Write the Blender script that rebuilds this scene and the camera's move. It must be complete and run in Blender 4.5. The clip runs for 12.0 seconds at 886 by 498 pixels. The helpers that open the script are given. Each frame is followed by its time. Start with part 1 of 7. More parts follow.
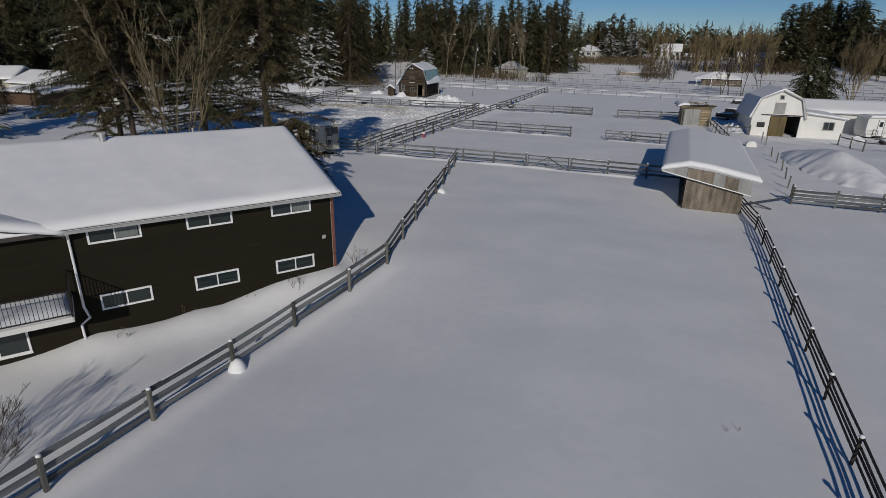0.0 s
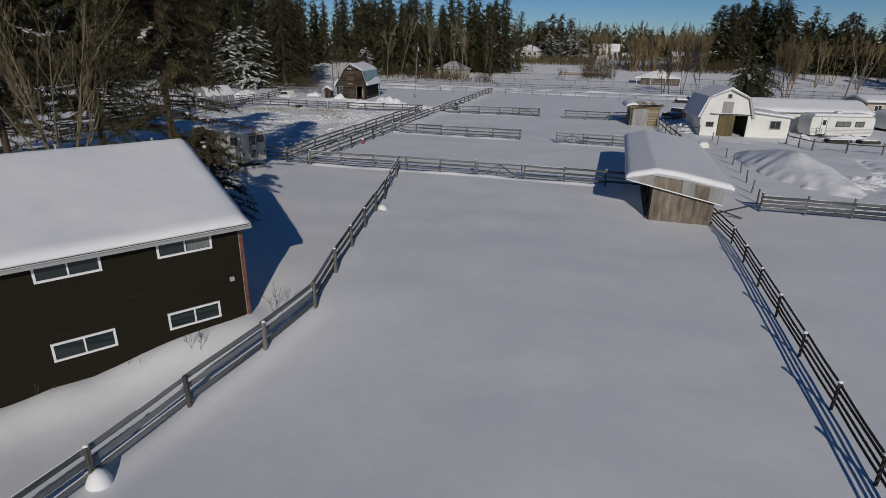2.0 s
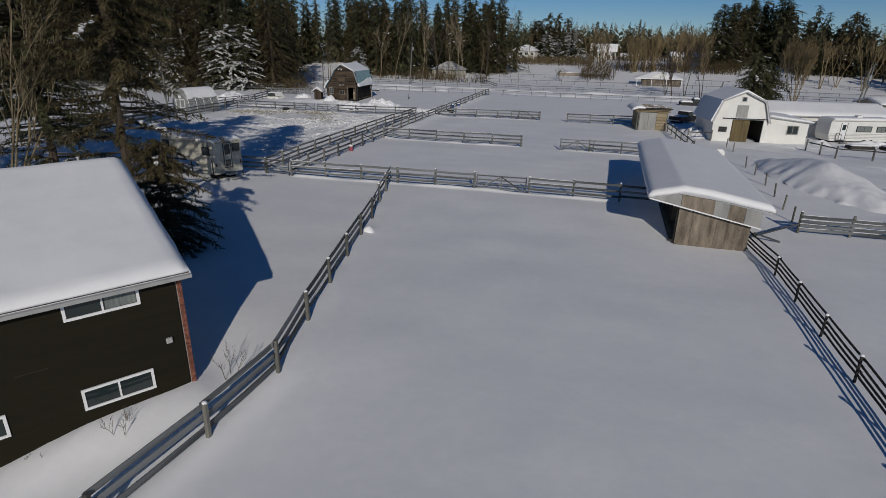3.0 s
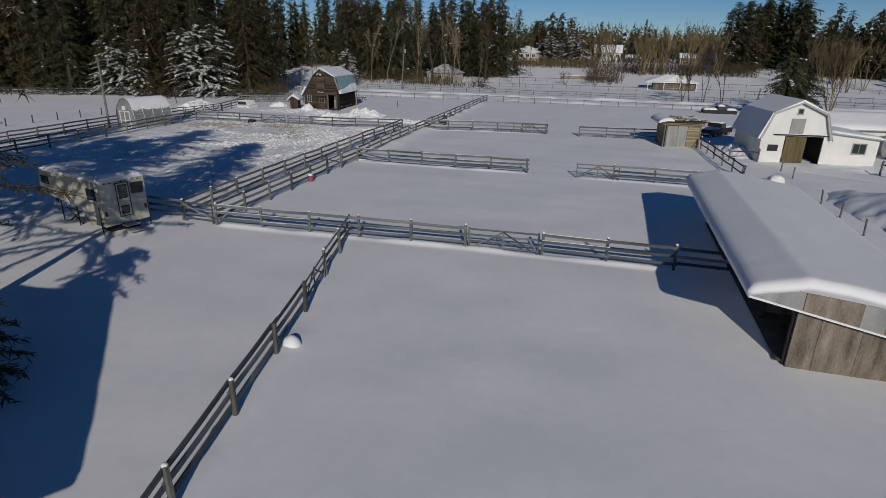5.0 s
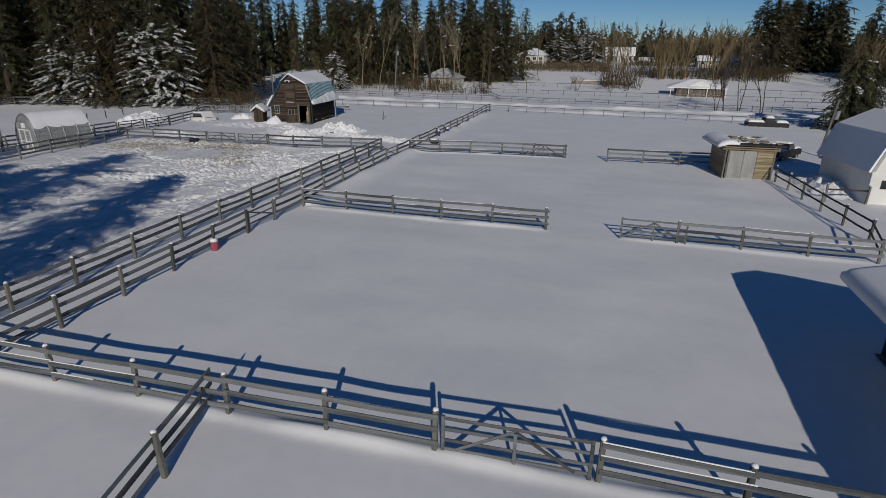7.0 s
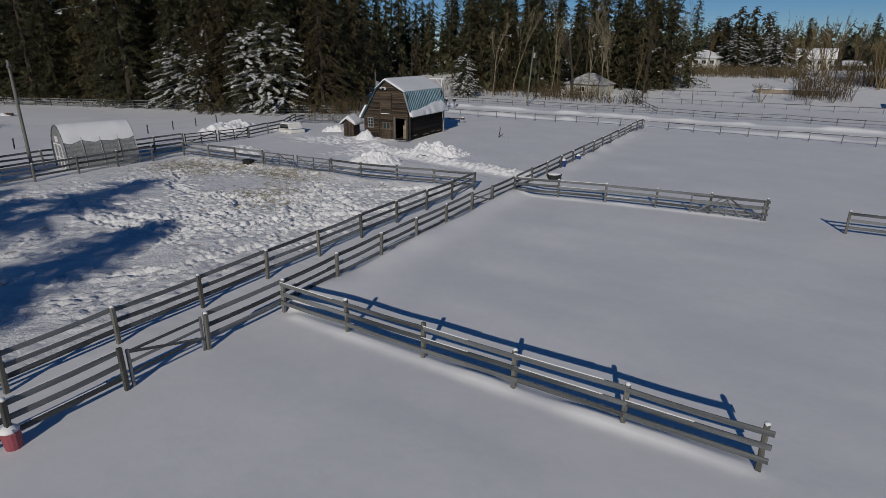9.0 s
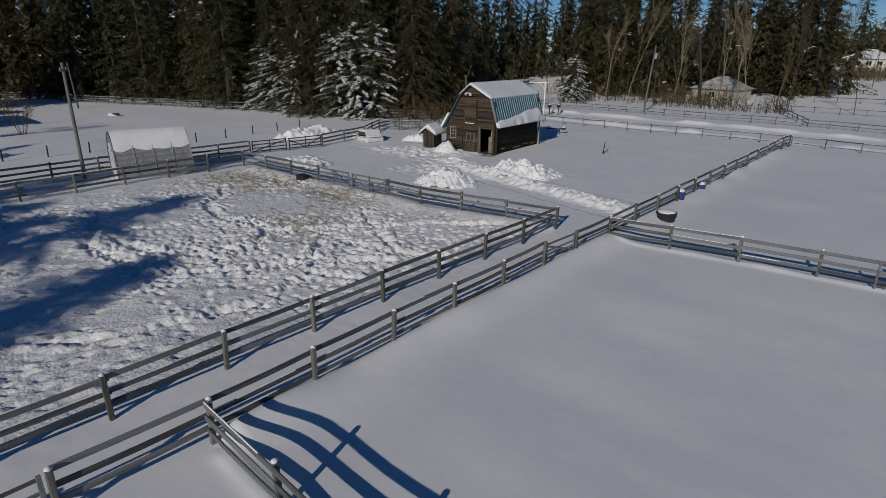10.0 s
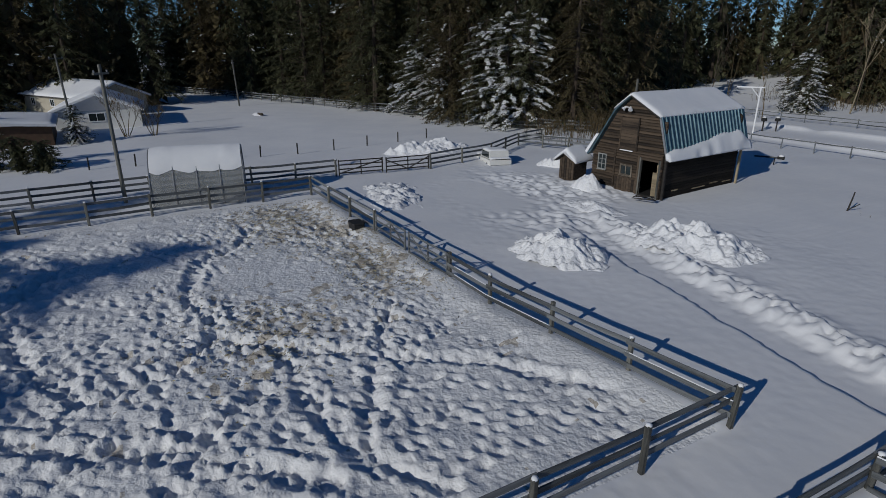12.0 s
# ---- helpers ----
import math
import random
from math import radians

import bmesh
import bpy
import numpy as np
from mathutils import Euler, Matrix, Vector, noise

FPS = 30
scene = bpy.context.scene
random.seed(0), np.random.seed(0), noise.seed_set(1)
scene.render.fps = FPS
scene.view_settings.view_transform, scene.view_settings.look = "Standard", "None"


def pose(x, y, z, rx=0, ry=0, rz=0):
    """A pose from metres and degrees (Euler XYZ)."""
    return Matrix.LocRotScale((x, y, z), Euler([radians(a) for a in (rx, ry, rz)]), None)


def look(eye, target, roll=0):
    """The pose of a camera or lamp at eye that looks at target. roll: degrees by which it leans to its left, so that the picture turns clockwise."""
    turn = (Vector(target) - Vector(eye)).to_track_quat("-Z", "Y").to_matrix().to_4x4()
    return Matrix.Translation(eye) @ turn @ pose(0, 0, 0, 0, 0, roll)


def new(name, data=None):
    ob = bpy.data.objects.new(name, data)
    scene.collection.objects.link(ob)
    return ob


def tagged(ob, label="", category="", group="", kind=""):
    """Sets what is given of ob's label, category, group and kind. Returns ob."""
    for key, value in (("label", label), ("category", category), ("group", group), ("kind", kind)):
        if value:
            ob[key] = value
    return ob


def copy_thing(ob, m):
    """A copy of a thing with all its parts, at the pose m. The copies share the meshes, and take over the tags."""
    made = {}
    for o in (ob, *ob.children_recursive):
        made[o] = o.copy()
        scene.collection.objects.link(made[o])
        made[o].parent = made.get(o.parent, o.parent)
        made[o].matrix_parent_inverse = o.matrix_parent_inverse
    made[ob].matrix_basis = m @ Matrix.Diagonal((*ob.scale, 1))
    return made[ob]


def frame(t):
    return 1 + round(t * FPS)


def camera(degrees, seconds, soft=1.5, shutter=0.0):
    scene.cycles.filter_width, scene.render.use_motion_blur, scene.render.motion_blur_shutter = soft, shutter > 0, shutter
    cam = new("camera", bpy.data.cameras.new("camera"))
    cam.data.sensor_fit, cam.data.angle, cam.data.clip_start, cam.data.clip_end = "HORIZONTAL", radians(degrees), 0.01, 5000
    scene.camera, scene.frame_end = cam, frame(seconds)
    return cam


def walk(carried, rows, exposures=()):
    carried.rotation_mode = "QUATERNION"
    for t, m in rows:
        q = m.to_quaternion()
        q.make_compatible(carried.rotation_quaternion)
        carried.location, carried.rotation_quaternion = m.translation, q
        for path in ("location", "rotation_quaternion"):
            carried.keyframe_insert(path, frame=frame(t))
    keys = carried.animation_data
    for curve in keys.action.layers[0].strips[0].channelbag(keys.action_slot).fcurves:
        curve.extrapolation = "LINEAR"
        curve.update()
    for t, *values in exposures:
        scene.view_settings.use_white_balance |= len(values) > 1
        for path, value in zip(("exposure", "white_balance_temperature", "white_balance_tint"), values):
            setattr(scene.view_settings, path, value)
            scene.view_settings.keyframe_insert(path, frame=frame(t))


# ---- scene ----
cam = camera(77.8, 12.0, soft=0.55)
PATH = [
    (0, (26.52, -66.146, 10.244), (25.807, -64.415, 9.54), 1.1),
    (0.5, (26.303, -65.614, 10.108), (25.702, -63.84, 9.406), 1.2),
    (1, (25.995, -64.641, 10.067), (25.414, -62.86, 9.366), 1.2),
    (1.5, (25.537, -63.239, 10.01), (24.978, -61.451, 9.311), 1.2),
    (2, (24.911, -61.413, 9.921), (24.375, -59.617, 9.223), 1.1),
    (2.5, (24.212, -59.274, 9.848), (23.685, -57.475, 9.15), 1.1),
    (3, (23.53, -56.898, 9.84), (23.01, -55.097, 9.142), 1.2),
    (5, (21.14, -44.884, 9.789), (20.619, -43.082, 9.097), 1.0),
    (5.5, (20.42, -41.382, 9.741), (19.901, -39.579, 9.05), 1.0),
    (6, (19.691, -37.654, 9.696), (19.171, -35.85, 9.007), 1.0),
    (6.5, (18.931, -33.76, 9.604), (18.41, -31.955, 8.919), 0.9),
    (6.7, (18.618, -32.151, 9.552), (18.096, -30.345, 8.869), 0.9),
    (8.3, (15.909, -18.356, 9.046), (15.115, -16.649, 8.371), 0.6),
    (8.5, (15.521, -16.634, 9.02), (14.675, -14.951, 8.346), 0.6),
    (9, (14.381, -12.395, 8.99), (13.396, -10.79, 8.316), 0.6),
    (9.5, (13.091, -8.253, 8.989), (11.944, -6.759, 8.315), 0.4),
    (10, (11.522, -4.212, 8.973), (10.235, -2.837, 8.299), 0.4),
    (10.5, (9.702, -0.521, 9.115), (8.295, 0.73, 8.44), -0.1),
    (11, (7.662, 2.858, 9.103), (6.171, 4.005, 8.424), 0.2),
    (11.5, (5.429, 5.927, 9.016), (3.849, 6.947, 8.335), 0.1),
    (12, (3.396, 8.994, 9.023), (1.73, 9.859, 8.334), -0.1),
]
walk(cam, [(t, look(eye, target, roll)) for t, eye, target, roll in PATH], [(0.0, -0.81, 6500, 10), (3.0, -0.8, 6500, 10), (5.5, -0.74, 6500, 10), (7.0, -0.75, 6500, 10), (8.5, -0.84, 6500, 10), (11.3, -0.84, 6500, 10), (12.0, -1.0, 6000, 8)])


# ---- world, sun ----
LIGHT = Vector((-0.301, 0.865, -0.402)).normalized()
ELEV, AZIM = radians(23.8), math.atan2(0.301, -0.865)
world = bpy.data.worlds.new("winter_sky")
scene.world = world
world.use_nodes = True
wn = world.node_tree
sky = wn.nodes.new("ShaderNodeTexSky")
sky.sky_type, sky.sun_disc = "NISHITA", False
sky.sun_elevation, sky.sun_rotation = ELEV, AZIM
sky.altitude, sky.air_density, sky.dust_density, sky.ozone_density = 2500, 1.0, 0.0, 5.0
wn.nodes["Background"].inputs["Strength"].default_value = 0.078
clear = wn.nodes.new("ShaderNodeHueSaturation")
clear.inputs["Hue"].default_value = 0.503
clear.inputs["Saturation"].default_value = 1.16
wn.links.new(sky.outputs["Color"], clear.inputs["Color"])
wn.links.new(clear.outputs["Color"], wn.nodes["Background"].inputs["Color"])
sun_data = bpy.data.lights.new("sun", "SUN")
sun_data.energy, sun_data.angle, sun_data.color = 4.2, radians(0.53), (1.0, 0.935, 0.835)
sun = new("sun", sun_data)
sun.matrix_world = look((0, 0, 60), Vector((0, 0, 60)) + LIGHT)


# ---- materials ----
def material(name, colour, rough=0.8, metal=0.0, spread=0.25, scale=3.0, fine=40.0, bump=0.3, grain=(1, 1, 1), other=None,
             island=0.0, per_object=0.0, depth=0.02, spec=0.4):
    """A surface with colour variation at two scales, grain along an axis and fine relief, at real-world size."""
    m = bpy.data.materials.new(name)
    m.use_nodes = True
    nt = m.node_tree
    bsdf = nt.nodes["Principled BSDF"]
    bsdf.inputs["Roughness"].default_value, bsdf.inputs["Metallic"].default_value = rough, metal
    bsdf.inputs["Specular IOR Level"].default_value = spec
    coord = nt.nodes.new("ShaderNodeTexCoord")
    mapping = nt.nodes.new("ShaderNodeMapping")
    mapping.inputs["Scale"].default_value = grain
    nt.links.new(coord.outputs["Object"], mapping.inputs["Vector"])
    info = nt.nodes.new("ShaderNodeObjectInfo")
    shift = nt.nodes.new("ShaderNodeVectorMath")
    shift.operation = "MULTIPLY_ADD"
    nt.links.new(info.outputs["Random"], shift.inputs[0])
    shift.inputs[1].default_value = (37, 53, 71)
    nt.links.new(mapping.outputs["Vector"], shift.inputs[2])
    big = nt.nodes.new("ShaderNodeTexNoise")
    big.inputs["Scale"].default_value, big.inputs["Detail"].default_value = scale, 5
    small = nt.nodes.new("ShaderNodeTexNoise")
    small.inputs["Scale"].default_value, small.inputs["Detail"].default_value = fine, 4
    for tex in (big, small):
        nt.links.new(shift.outputs["Vector"], tex.inputs["Vector"])
    mix = nt.nodes.new("ShaderNodeMix")
    mix.data_type = "RGBA"
    dark = tuple(c * (1 - spread) for c in colour) + (1,)
    mix.inputs["A"].default_value = dark
    mix.inputs["B"].default_value = (tuple(other) if other else tuple(min(1, c * (1 + spread)) for c in colour)) + (1,)
    add = nt.nodes.new("ShaderNodeMath")
    add.operation = "MULTIPLY_ADD"
    nt.links.new(big.outputs["Fac"], add.inputs[0])
    add.inputs[1].default_value = 1.9
    sub = nt.nodes.new("ShaderNodeMath")
    sub.operation = "MULTIPLY_ADD"
    nt.links.new(small.outputs["Fac"], sub.inputs[0])
    sub.inputs[1].default_value, sub.inputs[2].default_value = 0.9, -0.9
    nt.links.new(sub.outputs[0], add.inputs[2])
    last = add
    if per_object or island:
        ran = nt.nodes.new("ShaderNodeMath")
        ran.operation = "MULTIPLY_ADD"
        if island:
            geo = nt.nodes.new("ShaderNodeNewGeometry")
            nt.links.new(geo.outputs["Random Per Island"], ran.inputs[0])
        else:
            nt.links.new(info.outputs["Random"], ran.inputs[0])
        amount = island or per_object
        ran.inputs[1].default_value = amount
        lower = nt.nodes.new("ShaderNodeMath")
        lower.inputs[1].default_value = -amount / 2
        nt.links.new(add.outputs[0], lower.inputs[0])
        nt.links.new(lower.outputs[0], ran.inputs[2])
        last = ran
    clamp = nt.nodes.new("ShaderNodeClamp")
    nt.links.new(last.outputs[0], clamp.inputs["Value"])
    nt.links.new(clamp.outputs[0], mix.inputs["Factor"])
    nt.links.new(mix.outputs["Result"], bsdf.inputs["Base Color"])
    if bump:
        bn = nt.nodes.new("ShaderNodeBump")
        bn.inputs["Strength"].default_value, bn.inputs["Distance"].default_value = bump, depth
        nt.links.new(small.outputs["Fac"], bn.inputs["Height"])
        nt.links.new(bn.outputs["Normal"], bsdf.inputs["Normal"])
    return m


def glass(name, tint, rough=0.05):
    m = bpy.data.materials.new(name)
    m.use_nodes = True
    bsdf = m.node_tree.nodes["Principled BSDF"]
    bsdf.inputs["Base Color"].default_value = tint + (1,)
    bsdf.inputs["Roughness"].default_value = rough
    bsdf.inputs["Specular IOR Level"].default_value = 0.6
    return m


SNOW = material("snow", (0.83, 0.835, 0.85), 0.75, spread=0.075, scale=0.3, fine=2.2, bump=0.16, depth=0.05, other=(0.86, 0.855, 0.85), spec=0.25)
SNOW_PILE = material("packed_snow", (0.82, 0.82, 0.83), 0.7, spread=0.06, scale=1.2, fine=9, bump=0.8, depth=0.06, other=(0.87, 0.865, 0.86), spec=0.25)
TROD = material("trodden_snow", (0.79, 0.79, 0.795), 0.75, spread=0.08, scale=1.6, fine=8, bump=0.85, depth=0.06, other=(0.86, 0.855, 0.845), spec=0.25)
SOILED = material("soiled_snow", (0.5, 0.44, 0.36), 0.85, spread=0.35, scale=4.0, fine=16, bump=0.8, depth=0.04, other=(0.74, 0.7, 0.64), spec=0.2)
WOOD = material("weathered_wood", (0.082, 0.09, 0.097), 0.85, spread=0.45, scale=1.4, fine=25, bump=0.6, grain=(0.25, 4, 4), other=(0.195, 0.205, 0.21), per_object=0.9)
WOOD_POST = material("weathered_post", (0.085, 0.086, 0.08), 0.85, spread=0.4, scale=2, fine=22, bump=0.5, grain=(4, 4, 0.4), other=(0.19, 0.185, 0.16), per_object=0.8)
WOOD_DARK = material("dark_wood", (0.035, 0.03, 0.026), 0.8, spread=0.4, scale=2, fine=30, bump=0.4, grain=(0.3, 4, 4), per_object=0.6)
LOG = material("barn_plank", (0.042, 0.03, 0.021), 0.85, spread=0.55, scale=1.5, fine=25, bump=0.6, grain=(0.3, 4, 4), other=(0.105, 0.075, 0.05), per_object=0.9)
# barn side board, with the shade below the eave put into its colour
SHADED_BOARD = material("shaded_board", (0.013, 0.011, 0.009), 0.85, spread=0.5, scale=1.5, fine=25, bump=0.6, grain=(4, 0.3, 4), other=(0.03, 0.025, 0.02), per_object=0.9, spec=0.2)
SHED_WOOD = material("raw_board", (0.26, 0.2, 0.12), 0.85, spread=0.35, scale=1.5, fine=20, bump=0.5, grain=(0.3, 4, 4), other=(0.38, 0.31, 0.2), per_object=0.8)
PLY = material("weathered_plywood", (0.15, 0.12, 0.09), 0.85, spread=0.45, scale=1.0, fine=14, bump=0.3, grain=(3, 3, 0.6), other=(0.31, 0.26, 0.2), per_object=0.7)
PLY_GREY = material("grey_plywood", (0.3, 0.3, 0.29), 0.85, spread=0.25, scale=1.0, fine=14, bump=0.3, grain=(2, 2, 0.5), other=(0.36, 0.36, 0.34), per_object=0.3)
DOOR_BROWN = material("brown_door", (0.12, 0.09, 0.04), 0.8, spread=0.4, scale=1.2, fine=18, bump=0.4, grain=(4, 4, 0.4), per_object=0.4)
WHITE = material("white_paint", (0.7, 0.69, 0.65), 0.6, spread=0.1, scale=0.8, fine=14, bump=0.15)
CREAM = material("cream_shell", (0.46, 0.44, 0.36), 0.5, spread=0.35, scale=1.3, fine=9, bump=0.1, grain=(1.6, 1.6, 0.5), other=(0.55, 0.54, 0.47))
TRIM_WHITE = material("white_trim", (0.75, 0.75, 0.75), 0.5, spread=0.06, scale=3, fine=20, bump=0.1)
GUTTER = material("grey_gutter", (0.36, 0.36, 0.35), 0.45, spread=0.1, scale=3, fine=20, bump=0.1)
SIDING = material("brown_siding", (0.0155, 0.0132, 0.0076), 0.85, spread=0.14, scale=0.9, fine=16, bump=0.35, grain=(0.4, 1, 6), other=(0.0185, 0.0155, 0.009), spec=0.15)
BRICK = material("red_brick", (0.2, 0.075, 0.05), 0.85, spread=0.4, scale=4, fine=40, bump=0.4, per_object=0.9)
MORTAR = material("mortar", (0.35, 0.33, 0.3), 0.9, spread=0.2)
METAL_ROOF = material("blue_metal_roof", (0.05, 0.105, 0.14), 0.3, 0.4, spread=0.2, scale=1.2, fine=10, bump=0.1, other=(0.13, 0.21, 0.24))
GALV = material("galvanised_steel", (0.42, 0.42, 0.42), 0.45, 0.7, spread=0.15, scale=3, fine=30, bump=0.1)
BLACK = material("black_rubber", (0.02, 0.02, 0.021), 0.7, spread=0.3)
IRON = material("black_iron", (0.015, 0.015, 0.015), 0.5, spread=0.3)
BLUE = material("blue_plastic", (0.02, 0.05, 0.17), 0.5, spread=0.2)
MOSSY = material("mossy_snowy_roof", (0.2, 0.19, 0.16), 0.9, spread=0.4, scale=1.2, fine=9, bump=0.4, other=(0.6, 0.6, 0.6))
PINK = material("faded_red_plastic", (0.33, 0.08, 0.1), 0.5, spread=0.2)
CAR_BLUE = material("blue_car_paint", (0.05, 0.11, 0.2), 0.35, spread=0.1)
SHINGLE = material("dark_shingle", (0.06, 0.055, 0.05), 0.9, spread=0.3)
TAN = material("tan_siding", (0.42, 0.38, 0.3), 0.75, spread=0.12, scale=1, fine=14, bump=0.2)
FAR_RED = material("red_brown_siding", (0.085, 0.05, 0.03), 0.8, spread=0.2)
BARK = material("bark", (0.06, 0.045, 0.033), 0.9, spread=0.45, scale=2, fine=15, bump=0.7, grain=(3, 3, 0.5))
BARK_PALE = material("pale_bark", (0.17, 0.13, 0.075), 0.85, spread=0.45, scale=2, fine=15, bump=0.4, grain=(3, 3, 0.5), other=(0.27, 0.22, 0.13))
BIRCH = material("birch_bark", (0.24, 0.195, 0.125), 0.8, spread=0.4, scale=3, fine=20, bump=0.3, grain=(1, 1, 3))
DIRT = material("trodden_dirt", (0.06, 0.048, 0.036), 0.95, spread=0.5, scale=1.5, fine=12, bump=0.6, other=(0.12, 0.1, 0.075))
TWIG = material("brown_twig", (0.105, 0.076, 0.036), 0.9, spread=0.4, scale=1.0, fine=8, bump=0, island=0.6)
NEEDLE = material("needle_green", (0.085, 0.092, 0.055), 0.8, spread=0.4, scale=0.5, fine=5, bump=0, other=(0.145, 0.145, 0.075), island=0.9, spec=0.2)
NEEDLE_BROWN = material("cedar_brown", (0.095, 0.082, 0.047), 0.8, spread=0.4, scale=0.4, fine=5, bump=0, other=(0.16, 0.13, 0.065), island=0.9, spec=0.2)
HEDGE = material("hedge_twig", (0.17, 0.125, 0.06), 0.9, spread=0.4, scale=0.5, fine=8, bump=0, other=(0.25, 0.19, 0.1), island=0.7)


def leafy(m, amount):
    """Lets some of the light that falls on needles pass through them."""
    nt = m.node_tree
    bsdf, out = nt.nodes["Principled BSDF"], nt.nodes["Material Output"]
    through_leaf, mixed = nt.nodes.new("ShaderNodeBsdfTranslucent"), nt.nodes.new("ShaderNodeMixShader")
    nt.links.new(bsdf.inputs["Base Color"].links[0].from_socket, through_leaf.inputs["Color"])
    mixed.inputs[0].default_value = amount
    nt.links.new(bsdf.outputs[0], mixed.inputs[1])
    nt.links.new(through_leaf.outputs[0], mixed.inputs[2])
    nt.links.new(mixed.outputs[0], out.inputs["Surface"])


leafy(NEEDLE, 0.3)
leafy(NEEDLE_BROWN, 0.3)
STRAW = material("scattered_straw", (0.26, 0.22, 0.12), 0.9, spread=0.4, scale=3, fine=30, bump=0, other=(0.42, 0.37, 0.22), island=0.8)
FILM_PLASTIC = material("greenhouse_film", (0.36, 0.37, 0.36), 0.35, spread=0.1, scale=1.0, fine=8, bump=0.15)
film_bsdf = FILM_PLASTIC.node_tree.nodes["Principled BSDF"]
film_bsdf.inputs["Alpha"].default_value = 0.42
PANE = glass("dark_pane", (0.02, 0.028, 0.028))
CURTAIN = material("curtain", (0.16, 0.18, 0.17), 0.9, spread=0.35, scale=2, fine=10, bump=0, grain=(6, 6, 0.5))
# near black, with the shade inside and beneath things put into the colour
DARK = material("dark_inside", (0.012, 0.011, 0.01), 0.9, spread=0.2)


# ---- mesh helpers ----
class Shape:
    """Collects vertices and faces of one mesh."""

    def __init__(self):
        self.v, self.f = [], []

    def add(self, verts, faces, m=None):
        n = len(self.v)
        self.v += [tuple(m @ Vector(p)) for p in verts] if m else [tuple(p) for p in verts]
        self.f += [tuple(i + n for i in f) for f in faces]
        return self

    def box(self, x0, x1, y0, y1, z0, z1, cut=0.0, m=None):
        """A box; cut takes its four long upright edges off."""
        if cut:
            ring = [(x0 + cut, y0), (x1 - cut, y0), (x1, y0 + cut), (x1, y1 - cut), (x1 - cut, y1), (x0 + cut, y1), (x0, y1 - cut), (x0, y0 + cut)]
            top = [(x0 + (x - x0) * 0.94 + (x1 - x0) * 0.03, y0 + (y - y0) * 0.94 + (y1 - y0) * 0.03) for x, y in ring]
            v = [(x, y, z0) for x, y in ring] + [(x, y, z1 - cut) for x, y in ring] + [(x, y, z1) for x, y in top]
            f = [tuple(range(7, -1, -1)), tuple(range(16, 24))]
            for k in (0, 8):
                f += [(k + i, k + (i + 1) % 8, k + 8 + (i + 1) % 8, k + 8 + i) for i in range(8)]
            return self.add(v, f, m)
        v = [(x0, y0, z0), (x1, y0, z0), (x1, y1, z0), (x0, y1, z0), (x0, y0, z1), (x1, y0, z1), (x1, y1, z1), (x0, y1, z1)]
        return self.add(v, [(3, 2, 1, 0), (4, 5, 6, 7), (0, 1, 5, 4), (1, 2, 6, 5), (2, 3, 7, 6), (3, 0, 4, 7)], m)

    def prism(self, ring, y0, y1, m=None, axis="y"):
        """A ring of (x, z) drawn out from y0 to y1 (or of (x, y) from z0 to z1, or (y, z) along x)."""
        n = len(ring)
        put = {"y": lambda a, b, c: (a, c, b), "z": lambda a, b, c: (a, b, c), "x": lambda a, b, c: (c, a, b)}[axis]
        v = [put(a, b, y0) for a, b in ring] + [put(a, b, y1) for a, b in ring]
        f = [tuple(range(n)), tuple(range(2 * n - 1, n - 1, -1))] + [(i, n + i, n + (i + 1) % n, (i + 1) % n) for i in range(n)]
        return self.add(v, f, m)

    def tube(self, points, radii, sides=6, caps=True):
        """A tapered tube along points."""
        start = len(self.v)
        pts = [Vector(p) for p in points]
        for i, p in enumerate(pts):
            way = (pts[min(i + 1, len(pts) - 1)] - pts[max(i - 1, 0)]).normalized()
            side = way.cross(Vector((0.31, 0.87, 0.11))).normalized()
            up = way.cross(side)
            for k in range(sides):
                a = 2 * math.pi * k / sides
                self.v.append(tuple(p + (math.cos(a) * side + math.sin(a) * up) * float(radii[i])))
        for i in range(len(pts) - 1):
            for k in range(sides):
                a, b = start + i * sides + k, start + i * sides + (k + 1) % sides
                self.f.append((a, b, b + sides, a + sides))
        if caps:
            self.f.append(tuple(start + k for k in range(sides - 1, -1, -1)))
            self.f.append(tuple(start + (len(pts) - 1) * sides + k for k in range(sides)))
        return self

    def mesh(self, name, mat, smooth=False):
        me = bpy.data.meshes.new(name)
        me.from_pydata(self.v, [], self.f)
        me.materials.append(mat)
        bm = bmesh.new()
        bm.from_mesh(me)
        bmesh.ops.recalc_face_normals(bm, faces=bm.faces)
        bm.to_mesh(me)
        bm.free()
        if smooth:
            me.shade_smooth()
        return me


def part(name, shape, mat, parent, label="", m=None, smooth=False):
    """One mesh object under a thing or a part; shape may be a mesh that is shared."""
    me = shape if isinstance(shape, bpy.types.Mesh) else shape.mesh(name, mat, smooth)
    ob = new(name, me)
    ob.parent = parent
    if m:
        ob.matrix_local = m
    return tagged(ob, label)


def thing(name, m, label, category, group="", kind="", shape=None, mat=None, smooth=False):
    """A top-level thing: an Empty, or one mesh."""
    me = shape if isinstance(shape, bpy.types.Mesh) else (shape.mesh(name, mat, smooth) if shape else None)
    ob = new(name, me)
    ob.matrix_world = m
    return tagged(ob, label, category, group, kind)


def box(*a, **k):
    return Shape().box(*a, **k)


# smooth lattice noise on arrays
RNG = np.random.default_rng(7)
LATTICE = RNG.random((256, 256))


